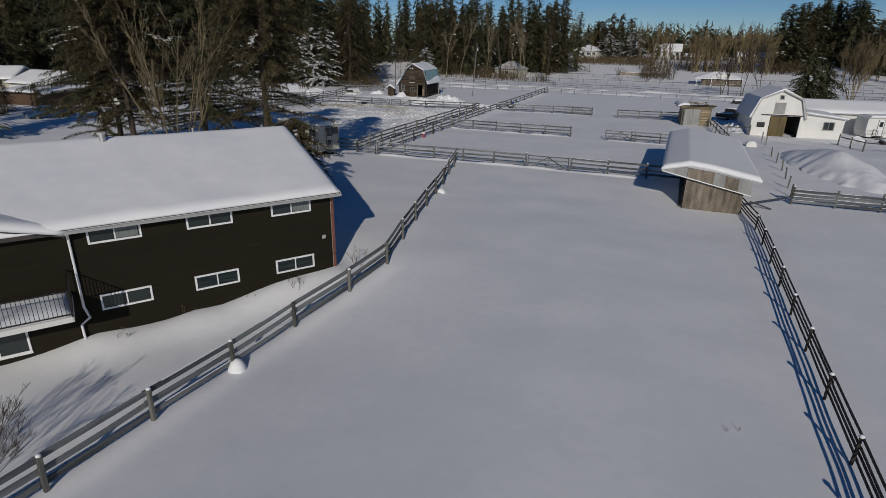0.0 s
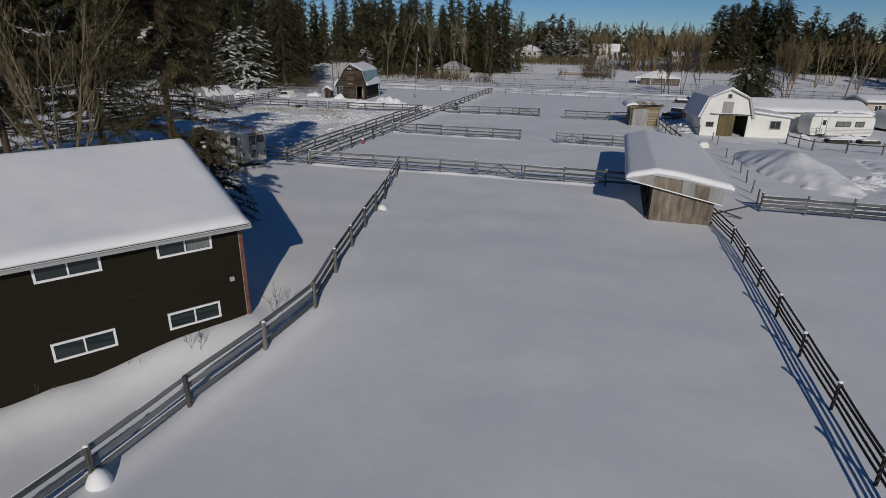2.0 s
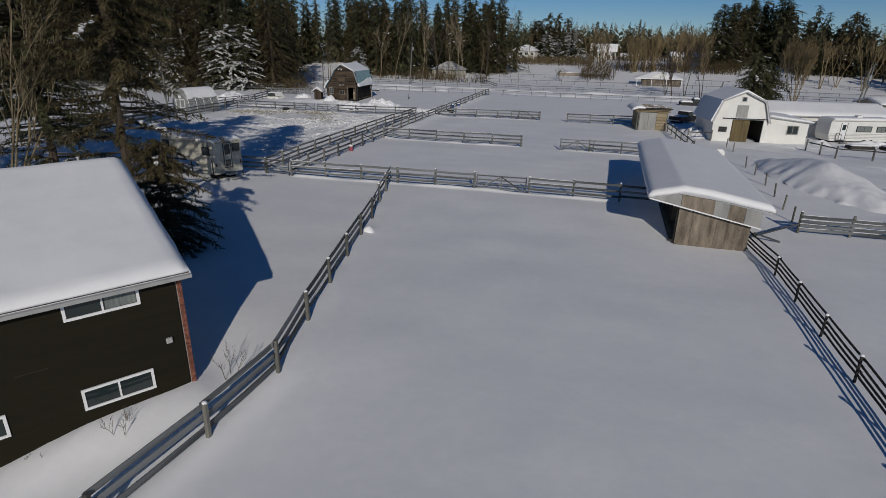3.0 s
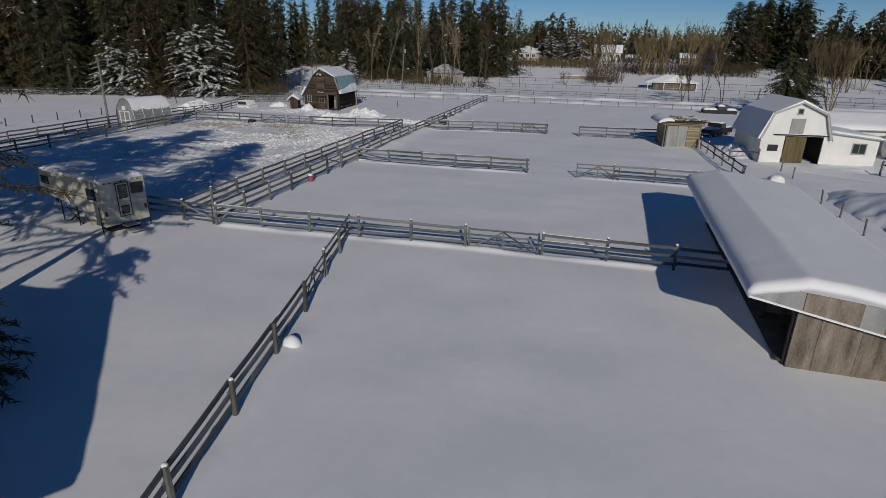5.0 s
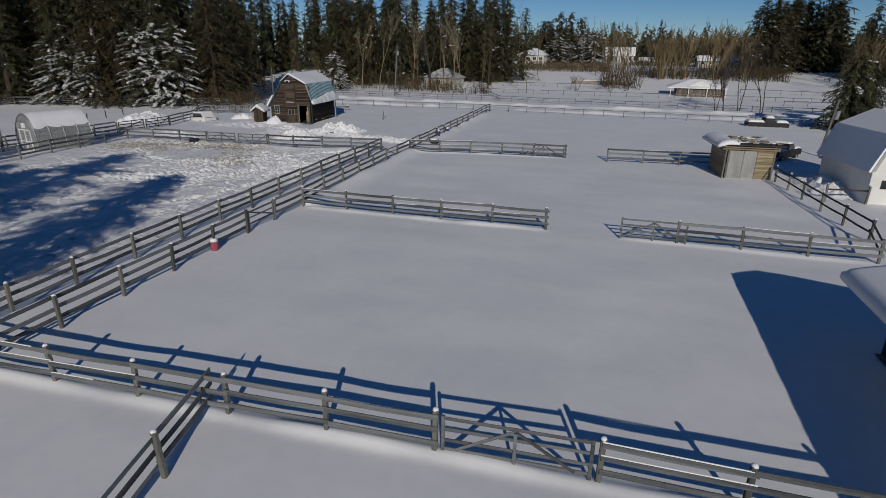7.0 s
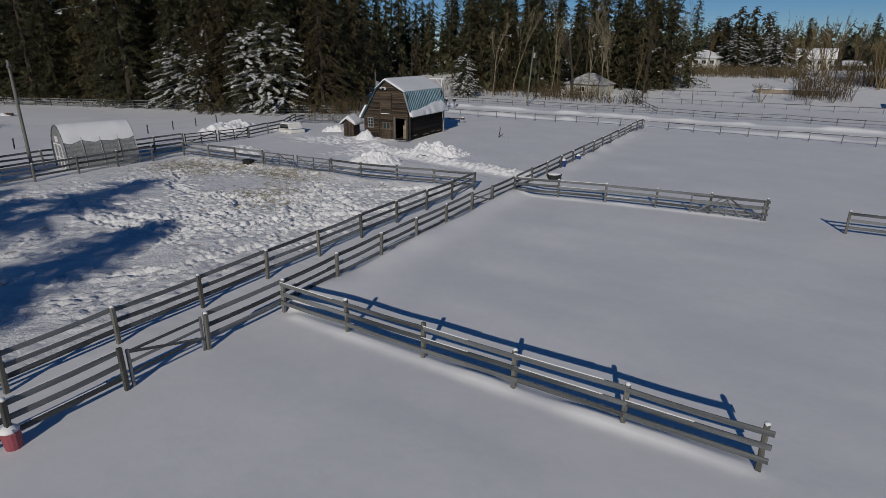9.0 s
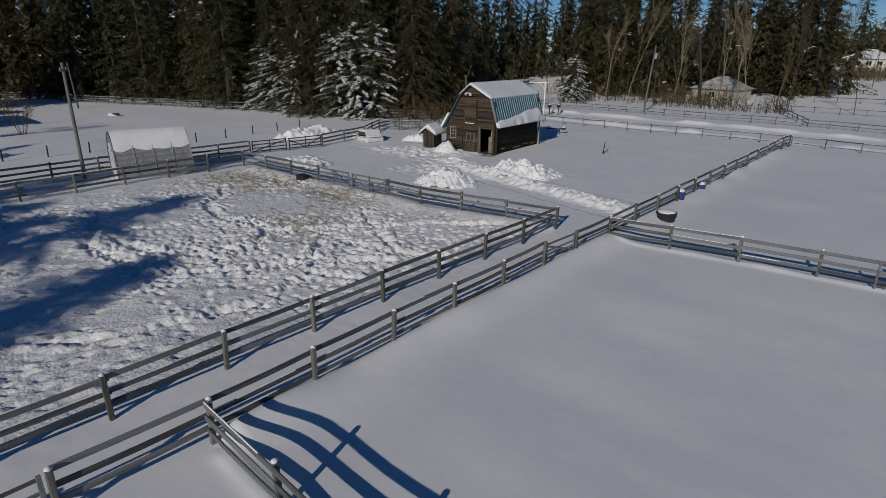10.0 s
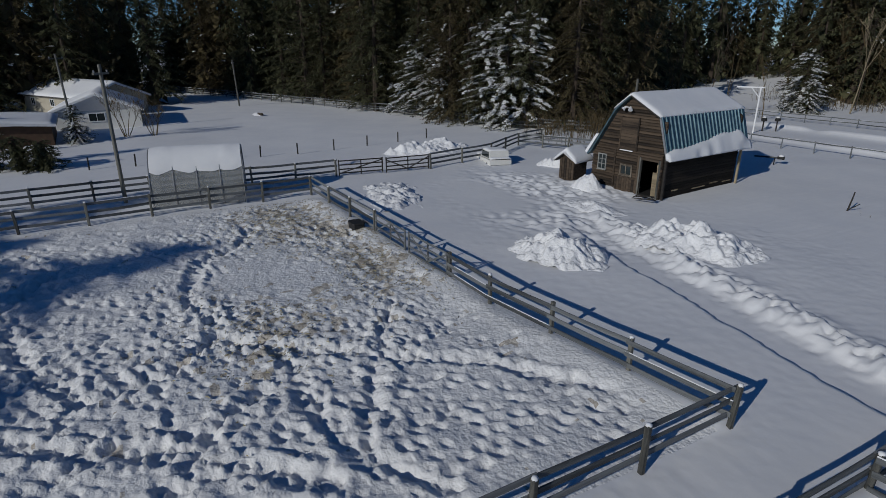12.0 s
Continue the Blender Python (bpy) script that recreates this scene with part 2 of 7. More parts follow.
def vnoise(x, y, s, seed=0):
    x, y = np.asarray(x, float) / s + 17.3 * seed, np.asarray(y, float) / s + 31.7 * seed
    i, j = np.floor(x).astype(int), np.floor(y).astype(int)
    u, v = x - i, y - j
    u, v = u * u * (3 - 2 * u), v * v * (3 - 2 * v)
    g = lambda a, b: LATTICE[a % 256, b % 256]
    return (g(i, j) * (1 - u) + g(i + 1, j) * u) * (1 - v) + (g(i, j + 1) * (1 - u) + g(i + 1, j + 1) * u) * v - 0.5


def ease(a):
    a = np.clip(a, 0, 1)
    return a * a * (3 - 2 * a)


def base_height(x, y):
    """The lie of the land under its snow: level paddocks, a dip by the house, rising fields far off."""
    x, y = np.asarray(x, float), np.asarray(y, float)
    z = -1.4 * ease((-40 - y) / 13) * ease((24 - x) / 14)
    z = z + 1.3 * np.exp(-((x + 70) / 16) ** 2) * ease((y - 78) / 45)
    z = z + 4.6 * ease((y - 96) / 80) + 3.0 * ease((y - 190) / 120)
    z = z + 0.13 * vnoise(x, y, 8, 1) + 0.05 * vnoise(x, y, 3.2, 2)
    return z


def gz(x, y):
    return float(base_height(x, y))


# ---- ground: one sheet of snow to the horizon ----
def spaced(*runs):
    """Coordinates from runs of (start, end, step)."""
    return np.unique(np.round(np.concatenate([np.arange(a, b + 1e-6, s) for a, b, s in runs]), 3))


GX = spaced((-3000, -400, 400), (-400, -120, 40), (-120, -56, 4), (-56, -38, 0.6), (-38, -31, 0.2), (-31, -17, 0.13), (-17, -3, 0.085), (-3, 2.4, 0.2), (2.4, 10.5, 0.5), (10.5, 15.5, 0.25), (15.5, 42, 0.5), (42, 50, 0.3), (50, 75, 1.2), (75, 160, 6), (160, 400, 40), (400, 3000, 400))
GY = spaced((-600, -120, 60), (-120, -70, 5), (-70, -21, 0.5), (-21, -17.5, 0.12), (-17.5, -8, 0.2), (-8, 2, 0.15), (2, 17, 0.085), (17, 20.5, 0.11), (20.5, 37, 0.13), (37, 61, 0.9), (61, 80, 0.45), (80, 120, 2), (120, 300, 10), (300, 600, 50), (600, 3000, 400))
gx, gy = np.meshgrid(GX, GY)
gh = base_height(gx, gy)
# trampled paddock: soft swells, meandering crumbled trails, hoof pits
inside = ease((gx + 30.4) / 1.2) * ease((-3.6 - gx) / 1.0) * ease((gy + 18) / 2) * ease((17.5 + (gx + 31) * 0.11 - 0.4 - gy) / 1.2)


def away(*points):
    """The distance of every ground point from a line of points."""
    best = np.full_like(gx, 99.0)
    for (ax, ay), (bx, by) in zip(points, points[1:]):
        a = np.clip(((gx - ax) * (bx - ax) + (gy - ay) * (by - ay)) / ((bx - ax) ** 2 + (by - ay) ** 2), 0, 1)
        best = np.minimum(best, np.hypot(gx - ax - a * (bx - ax), gy - ay - a * (by - ay)))
    return best


wx, wy = gx + 0.5 * vnoise(gx, gy, 0.9, 8), gy + 0.5 * vnoise(gx, gy, 0.9, 19)
# an oval left smooth among the tracks
island = np.exp(-(((gx + 18.2) * 0.7 + (gy - 12.7) * 0.71) / 3.4) ** 4 - ((-(gx + 18.2) * 0.71 + (gy - 12.7) * 0.7) / 2.0) ** 4)
feed = np.exp(-(((gx + 14.0) / 5.5) ** 2 + ((gy - 12.0) / 4.5) ** 2)) + np.exp(-(((gx + 21) / 7) ** 2 + ((gy - 16.5) / 2.2) ** 2)) + np.exp(-(((gx + 27) / 4) ** 2 + ((gy - 13.5) / 3) ** 2))
chop = ease(0.12 + 1.3 * vnoise(gx, gy, 3.4, 22) + 0.8 * feed) * (1 - 0.8 * island)
rubble = 0.02 * np.tanh(5 * vnoise(wx, wy, 0.24, 20)) + 0.07 * vnoise(gx, gy, 0.17, 6) + 0.05 * vnoise(gx, gy, 0.12, 24)
gh += inside * (0.11 * vnoise(gx, gy, 2.4, 7) + 0.075 * vnoise(wx, wy, 0.75, 5) * (1 - 0.75 * island) + 1.3 * chop * rubble)
ru, rv = 0.57 * wx + 0.82 * wy, 0.82 * wx - 0.57 * wy
gh += inside * (1 - island) * (0.065 * vnoise(ru / 2.4, rv, 0.36, 25) + 0.04 * vnoise(rv / 2.0, ru, 0.3, 30)) * ease(0.6 + 1.2 * vnoise(gx, gy, 4.0, 31))
# trails worn by hooves
worn = np.full_like(gx, 99.0)
for trail_line in (((-13.1, 2.6), (-11.5, 4.2), (-10.3, 5.6), (-9.4, 6.9), (-9.2, 7.8), (-8.0, 9.1), (-6.2, 11.2)), ((-13.1, 2.6), (-14.5, 3.1), (-18, 2.2), (-24, 4.5)),
                   ((-15.6, 9.7), (-18.0, 9.0), (-21.8, 9.8), (-23.1, 11.5), (-25.9, 12.8)), ((-10.5, 10.5), (-9.3, 9.0), (-7.4, 8.2), (-5.8, 8.7)), ((-13.4, 15.5), (-10.4, 13.8), (-7.1, 12.4)),
                   ((-12.6, 11.4), (-10.4, 11.5), (-7.3, 11.8), (-5.0, 13.4)), ((-17.6, 3.6), (-14.9, 4.5), (-12.3, 6.0), (-12.7, 8.0), (-14.4, 9.6)), ((-14.4, 9.6), (-12, 12.5), (-9, 17), (-6, 19.2)),
                   ((-8, 9.1), (-6.5, 5), (-7.5, 0), (-13, -6)), ((-24, 4.5), (-26, 0), (-20, -5))):
    worn = np.minimum(worn, away(*trail_line))
worn = np.abs(worn + 0.22 * vnoise(gx, gy, 0.8, 40) + 0.12 * vnoise(gx, gy, 0.3, 41))
gh += inside * (-0.12 * np.exp(-(worn / 0.22) ** 2) + 0.045 * np.exp(-((worn - 0.45) / 0.16) ** 2) + 2.2 * rubble * np.exp(-(worn / 0.7) ** 2))
# hoof prints, most of them in strings of steps
pits = np.zeros_like(gx)


def print_at(px, py, turn, wide, dent):
    i0, i1 = np.searchsorted(GX, (px - 0.6, px + 0.6))
    j0, j1 = np.searchsorted(GY, (py - 0.6, py + 0.6))
    ex, ey = gx[j0:j1, i0:i1] - px, gy[j0:j1, i0:i1] - py
    u, v = ex * math.cos(turn) + ey * math.sin(turn), -ex * math.sin(turn) + ey * math.cos(turn)
    d2 = (u / (wide * 1.5)) ** 2 + (v / wide) ** 2
    pits[j0:j1, i0:i1] += dent * (-np.exp(-d2 ** 1.5) + 0.16 * np.exp(-((np.sqrt(d2) - 1.6) / 0.45) ** 2))


for _ in range(170):
    px, py, turn = RNG.uniform(-30, -4), RNG.uniform(-15, 19), RNG.normal(0.9, 0.9)
    for k in range(int(RNG.integers(8, 26))):
        turn += RNG.normal(0, 0.14)
        px, py = px + 0.42 * math.cos(turn), py + 0.42 * math.sin(turn)
        if -30.3 < px < -4 and -16 < py < 20:
            out = 0.17 * (-1) ** k
            print_at(px - out * math.sin(turn) + RNG.normal(0, 0.06), py + out * math.cos(turn) + RNG.normal(0, 0.06), turn + RNG.normal(0, 0.25), RNG.uniform(0.075, 0.14), RNG.uniform(0.05, 0.14))
for _ in range(900):
    print_at(RNG.uniform(-30, -4), RNG.uniform(-15, 19), RNG.uniform(0, 3), RNG.uniform(0.06, 0.1), RNG.uniform(0.04, 0.1))
gh += inside * (1 - 0.85 * island) * np.clip(pits, -0.2, 0.04)
# snow banked along the far side of that paddock
rim = away((-30.9, 17.2), (-21.9, 17.9), (-12.2, 18.75), (-3.7, 20.4))
gh += 0.2 * np.exp(-(rim / 0.8) ** 2) * ease((gx + 31) / 2) * ease((-3.3 - gx) / 0.6) * (0.9 + 0.9 * vnoise(gx, gy, 1.4, 43))
# churned yard before the barn, the cleared path to the lane and its berms
yard = np.exp(-(((gx + 22) / 10) ** 2 + ((gy - 31) / 6) ** 2) ** 2)
gh += yard * ease(0.6 + 3 * vnoise(gx, gy, 4.0, 33)) * (0.06 * np.tanh(5 * vnoise(gx, gy, 0.4, 49)) + 0.16 * vnoise(gx, gy, 0.26, 52) + 0.06 * vnoise(gx, gy, 0.9, 10) + 0.07 * np.tanh(4 * vnoise(gx, gy, 0.4, 11)) + 0.05 * vnoise(gx, gy, 0.2, 28) + 0.10 * vnoise(gx, gy, 2.5, 12))
mid = 26.3 - 0.165 * (gx + 6) + 0.016 * np.clip(-12 - gx, 0, 20) ** 2
side = gy - mid
on = ease((gx + 21) / 3) * ease((-1.2 - gx) / 1.0)
crumb = 0.08 * np.tanh(4 * vnoise(gx, gy, 0.5, 13)) + 0.09 * np.tanh(5 * vnoise(gx, gy, 0.22, 14)) + 0.08 * vnoise(gx, gy, 0.13, 15)
wander = 0.35 * vnoise(gx, gy, 1.3, 26) + 0.15 * vnoise(gx, gy, 0.4, 27)
cut_edge = ease((side + 0.85 + 0.5 * wander) / 0.16) * ease((1.25 - side) / 0.6)
bank_at = side + wander - 1.5
far_bank = np.exp(-(bank_at / np.where(bank_at < 0, 0.45, 1.0)) ** 2)
fine_crumb = 0.06 * np.tanh(6 * vnoise(gx, gy, 0.3, 47)) + 0.09 * vnoise(gx, gy, 0.2, 48)
gh += on * (-0.17 * cut_edge + ((0.2 + 0.35 * crumb) * (1.0 + 1.1 * vnoise(gx, gy, 1.7, 53)) + 2.0 * fine_crumb) * far_bank + 0.35 * crumb * np.exp(-((side - 0.75) / 0.3) ** 2) + 0.05 * crumb)
# hoof trail beside the white barn
trail = np.exp(-(((gx - 44) / 3.5) ** 2 + ((gy - 12) / 1.0) ** 2)) + np.exp(-(away((48.6, 1.5), (48.4, -0.8), (48.1, -4.2), (45.8, -9.5), (44.9, -15.6)) / 0.45) ** 2)
gh += trail * (-0.1 + 0.22 * np.tanh(4 * vnoise(gx, gy, 0.7, 16)))
gh -= 0.07 * np.exp(-(away((38.5, 9.5), (44.2, 6.3), (46.7, 2.0), (58.0, 1.0)) / 0.5) ** 2)
# low drifts against the cross fences
for fy, k, x0, x1, amp in ((-19.75, 0.045, 0.4, 28, 0.15), (0.0, 0.0, 0.2, 15.6, 0.15), (0.1, 0.027, 19.2, 31.4, 0.12), (21.1, 0.158, -0.4, 14.5, 0.12)):
    across = gy - (fy + k * (gx - x0))
    gh += amp * np.exp(-(across / 0.22) ** 2) * ease((gx - x0) / 0.5) * ease((x1 - gx) / 0.8) * (0.8 + 0.8 * vnoise(gx, gy, 1.6, 23))
# snow banked inside the lane fence
gh += 0.42 * np.exp(-(np.clip(gx + 0.03 * gy, 0, 9) / 0.9) ** 2) * ease((gx + 0.03 * gy + 0.35) / 0.3) * ease((gy - 0.1) / 0.5) * ease((60 - gy) / 4) * (0.75 + 0.7 * vnoise(gx, gy, 2.6, 29))
# snow drifted against the long fence past the house
off_line = away((11.2, -30.0), (14.4, -43.9), (14.0, -46.8), (13.3, -49.9), (12.75, -56.4), (12.0, -66.0), (11.2, -76.0))
gh += 0.16 * np.exp(-(off_line / 0.5) ** 2) * (0.9 + 0.6 * vnoise(gx, gy, 1.7, 35))
# wind-blown swells and shallow scoops in the open snow
open_snow = ease((gx - 1.0) / 4) * ease((22 - gy) / 6)
gh += open_snow * (0.05 * vnoise(gx / 1.8, gy, 2.6, 36) + 0.02 * vnoise(gx / 1.6, gy, 1.1, 37))
# banked snow along the house wall
along = (gx - 11.98) * 0.55 + (gy + 45.0) * 0.835
off = (gx - 11.98) * 0.835 - (gy + 45.0) * 0.55
gh += 0.38 * np.exp(-((off - 0.2) / 1.0) ** 2) * ease((along + 13.5) / 4) * ease((0.8 - along) / 0.8) * (1 + 0.8 * vnoise(gx, gy, 1.5, 17))
# two tyre tracks and a bank on each side of the lane road beyond the paddocks
road_y = gy - (70.5 + 0.0 * gx)
gh += ease((gx + 300) / 5) * (-0.14 * np.exp(-(road_y / 3.6) ** 6) + 0.42 * np.exp(-((np.abs(road_y) - 4.9) / 0.6) ** 2) * (0.7 + 1.2 * vnoise(gx, gy, 2, 18)))
nx, ny = len(GX), len(GY)
verts = np.stack([gx, gy, gh], -1).reshape(-1, 3)
i = (np.arange(ny - 1)[:, None] * nx + np.arange(nx - 1)[None]).ravel()
quads = np.stack([i, i + 1, i + 1 + nx, i + nx], -1)
me = bpy.data.meshes.new("ground")
me.vertices.add(len(verts))
me.vertices.foreach_set("co", verts.ravel())
me.loops.add(quads.size)
me.loops.foreach_set("vertex_index", quads.ravel())
me.polygons.add(len(quads))
me.polygons.foreach_set("loop_start", np.arange(0, quads.size, 4))
me.polygons.foreach_set("loop_total", np.full(len(quads), 4))
me.update()
me.materials.append(SNOW)
me.materials.append(TROD)
me.materials.append(SOILED)
mid_x, mid_y = (GX[:-1] + GX[1:]) / 2, (GY[:-1] + GY[1:]) / 2
qx, qy = np.meshgrid(mid_x, mid_y)
trod = (qx > -30.6) & (qx < -3.5) & (qy > -18) & (qy < 17.3 + (qx + 31) * 0.11)
fed = 0.55 * np.exp(-(((qx + 26.5) / 4) ** 2 + ((qy - 14.5) / 2.5) ** 2)) + 0.5 * np.exp(-(((qx + 19) / 6) ** 2 + ((qy - 16.8) / 1.6) ** 2)) + 0.45 * np.exp(-(((qx + 14.2) / 3) ** 2 + ((qy - 11.5) / 2.4) ** 2)) + 0.12
soiled = trod & (fed + 0.9 * vnoise(qx, qy, 0.28, 45) + 0.4 * vnoise(qx, qy, 1.4, 46) > 0.58)
me.polygons.foreach_set("material_index", (trod.astype(np.int32) + soiled).ravel())
me.shade_smooth()
tagged(new("ground", me), "deep white snow covering flat fields and paddocks", "snowfield", kind="structure")


# ---- fences ----
POST_H = 1.28


def post_mesh(h=POST_H, w=0.13, mat=WOOD_POST):
    return box(-w / 2, w / 2, -w / 2, w / 2, -0.3, h, cut=0.018).mesh("post", mat)


def lump(r, h, seed, n=8, rows=4):
    """A rounded uneven cap of snow, flat below."""
    s, rnd = Shape(), random.Random(seed)
    v = [(0, 0, h)]
    for k in range(1, rows + 1):
        a = k / rows * math.pi / 2
        for i in range(n):
            q = r * math.sin(a) * rnd.uniform(0.88, 1.1)
            v.append((q * math.cos(2 * math.pi * i / n), q * math.sin(2 * math.pi * i / n), h * math.cos(a) if k < rows else -0.012))
    f = [(0, 1 + i, 1 + (i + 1) % n) for i in range(n)]
    for k in range(rows - 1):
        f += [(1 + k * n + i, 1 + (k + 1) * n + i, 1 + (k + 1) * n + (i + 1) % n, 1 + k * n + (i + 1) % n) for i in range(n)]
    f.append(tuple(1 + (rows - 1) * n + i for i in range(n - 1, -1, -1)))
    return s.add(v, f)


POST = post_mesh()
POST_LOW = post_mesh(0.93, 0.08, WOOD_DARK)
POST_THIN = post_mesh(1.05, 0.09, WOOD)
CAPS = [lump(0.078, 0.062, k).mesh("snow_cap", SNOW, True) for k in range(3)]
RAIL_CACHE = {}


def rail_mesh(length, high=0.15, thick=0.045, mat=WOOD, sag=0.0, snow=False):
    """A sawn board along x from 0 to length, its edges cut, a little bowed."""
    key = (round(length, 2), high, thick, mat.name, sag, snow)
    if key not in RAIL_CACHE:
        s, cells, c = Shape(), 4, 0.008
        v, f = [], []
        if snow:
            ring = [(-thick / 2, 0), (thick / 2, 0), (thick * 0.35, 0.012), (0, 0.02), (-thick * 0.35, 0.013)]
        else:
            ring = [(-thick / 2, -high / 2 + c), (-thick / 2 + c, -high / 2), (thick / 2 - c, -high / 2), (thick / 2, -high / 2 + c),
                    (thick / 2, high / 2 - c), (thick / 2 - c, high / 2), (-thick / 2 + c, high / 2), (-thick / 2, high / 2 - c)]
        n = len(ring)
        for k in range(cells + 1):
            a = k / cells
            v += [(a * length, y, z - sag * math.sin(math.pi * a)) for y, z in ring]
        for k in range(cells):
            f += [(k * n + i, (k + 1) * n + i, (k + 1) * n + (i + 1) % n, k * n + (i + 1) % n) for i in range(n)]
        f += [tuple(range(n)), tuple(cells * n + i for i in range(n - 1, -1, -1))]
        RAIL_CACHE[key] = s.add(v, f).mesh("rail", mat)
    return RAIL_CACHE[key]


RAILS = (1.16, 0.78, 0.40)
rnd = random.Random(5)


def stops(points, step=3.08):
    """Points along a line with the corners kept, about a step apart."""
    out = []
    for (ax, ay), (bx, by) in zip(points, points[1:]):
        n = max(1, round(math.hypot(bx - ax, by - ay) / step))
        out += [(ax + (bx - ax) * k / n, ay + (by - ay) * k / n) for k in range(n)]
    return out + [points[-1]]


def fence(points, label, rails=RAILS, step=3.08, side=1, post=POST, rail=(0.15, 0.045, WOOD), caps=0.85, gaps=(), group="paddock fences",
          first=True, last=True, snowy=0.12, wobble=1.0):
    """A post and rail fence along points; no rails in the spans whose middles lie in gaps (x, y, reach)."""
    at = stops(points, step)
    x0, y0 = at[0]
    base = thing("fence", pose(x0, y0, gz(x0, y0)), label, "fence", group)
    top = max(v.co.z for v in post.vertices)
    for k, (x, y) in enumerate(at):
        if (k == 0 and not first) or (k == len(at) - 1 and not last):
            continue
        m = pose(x - x0, y - y0, gz(x, y) - gz(x0, y0) + rnd.uniform(-0.04, 0.04), rnd.uniform(-2, 2) * wobble, rnd.uniform(-2, 2) * wobble, rnd.uniform(-6, 6))
        p = part("post", post, None, base, m=m)
        if rnd.random() < caps:
            part("snow_cap", rnd.choice(CAPS), None, p, m=pose(0, 0, top - 0.005, 0, 0, rnd.uniform(0, 360)))
    for (ax, ay), (bx, by) in zip(at, at[1:]):
        if any(math.hypot((ax + bx) / 2 - x, (ay + by) / 2 - y) < r for x, y, r in gaps):
            continue
        length = round(math.hypot(bx - ax, by - ay) / 0.1) * 0.1 + 0.1
        turn = math.degrees(math.atan2(by - ay, bx - ax))
        za, zb = gz(ax, ay), gz(bx, by)
        for z in rails:
            lean = math.degrees(math.atan2(zb - za, length)) + rnd.uniform(-0.5, 0.5) * wobble
            nx, ny = -math.sin(radians(turn)), math.cos(radians(turn))
            o = 0.08 * side + rnd.uniform(-0.006, 0.006)
            m = pose(ax - x0 + nx * o, ay - y0 + ny * o, za - gz(x0, y0) + z + rnd.uniform(-0.025, 0.025) * wobble, 0, -lean, turn)
            r = part("rail", rail_mesh(length, *rail, sag=rnd.choice((0.0, 0.012, 0.03)) * wobble), None, base, m=m)
            if rnd.random() < snowy:
                part("snow_strip", rail_mesh(length * rnd.choice((0.5, 0.8, 1.0)), rail[0], rail[1], SNOW, snow=True), None, r, m=pose(0.0, 0, rail[0] / 2 - 0.004))
    return base


def gate(a, b, label, braces=((0.02, 0.85, 0.5, 0.1),), rails=(1.12, 0.82, 0.5, 0.22), mid=(0.5,), high=0.09, mat=WOOD, drop=0.0):
    """A field gate from a to b: frame, rails and slanting braces (from x, z to x, z in shares of its length and in metres)."""
    (ax, ay), (bx, by) = a, b
    length = math.hypot(bx - ax, by - ay)
    base = thing("gate", pose(ax, ay, gz(ax, ay) - drop, 0, 0, math.degrees(math.atan2(by - ay, bx - ax))), label, "gate", "paddock gates")
    for x in (0.1, length - 0.1):
        part("stile", box(x - 0.045, x + 0.045, -0.03, 0.03, 0.02, max(rails) + 0.08, cut=0.008), mat, base)
    for z in rails:
        part("rail", rail_mesh(length - 0.2, high, 0.035, mat), None, base, m=pose(0.1, 0, z))
    for s in mid:
        part("upright", box(s * length - 0.04, s * length + 0.04, -0.055, -0.02, 0.05, max(rails) + 0.06), mat, base)
    for x0, z0, x1, z1 in braces:
        dx, dz = (x1 - x0) * length, z1 - z0
        part("brace", rail_mesh(math.hypot(dx, dz), 0.085, 0.03, mat), None, base, m=pose(x0 * length, -0.04, z0, 0, -math.degrees(math.atan2(dz, dx)), 0))
    return base


GREY = "weathered grey board fence with snow-capped posts in deep snow"
# lane, inner line, with two gates
fence([(0.4, -19.75), (0.1, -5.85)], GREY, side=1, snowy=0.3)
gate((0.1, -5.75), (0.05, -3.25), "weathered wooden gate with a slanting brace in the lane fence", braces=((0.06, 1.1, 0.95, 0.45),), rails=(1.1, 0.78, 0.45), mid=())
fence([(0.05, -3.2), (0.0, 0.0), (-0.62, 15.2)], GREY, side=1, snowy=0.3)
gate((-0.63, 15.3), (-0.58, 17.75), "weathered wooden gate with a fallen brace in the lane fence", braces=((0.02, 1.05, 0.95, 0.35),), rails=(1.1, 0.78, 0.45), mid=())
fence([(-0.57, 17.85), (-0.55, 21.05), (-1.5, 62.0)], GREY, side=1, snowy=0.3)
# lane, outer line round the trampled paddock
fence([(-2.0, -19.6), (-2.35, -14.0), (-3.46, 20.7), (-12.2, 19.05), (-14.9, 18.8)], GREY, side=1)
gate((-15.0, 18.8), (-18.3, 18.45), "weathered wooden gate with slanting braces beside the barn yard", braces=((0.02, 1.1, 0.5, 0.25), (0.98, 1.1, 0.5, 0.25)))
gate((-18.5, 18.45), (-21.8, 18.2), "weathered wooden gate with slanting braces beside the barn yard", braces=((0.02, 0.25, 0.5, 1.1), (0.98, 0.25, 0.5, 1.1)))
fence([(-21.9, 18.2), (-31.3, 17.4), (-30.3, 2.0), (-29.6, -18)], GREY, side=-1)
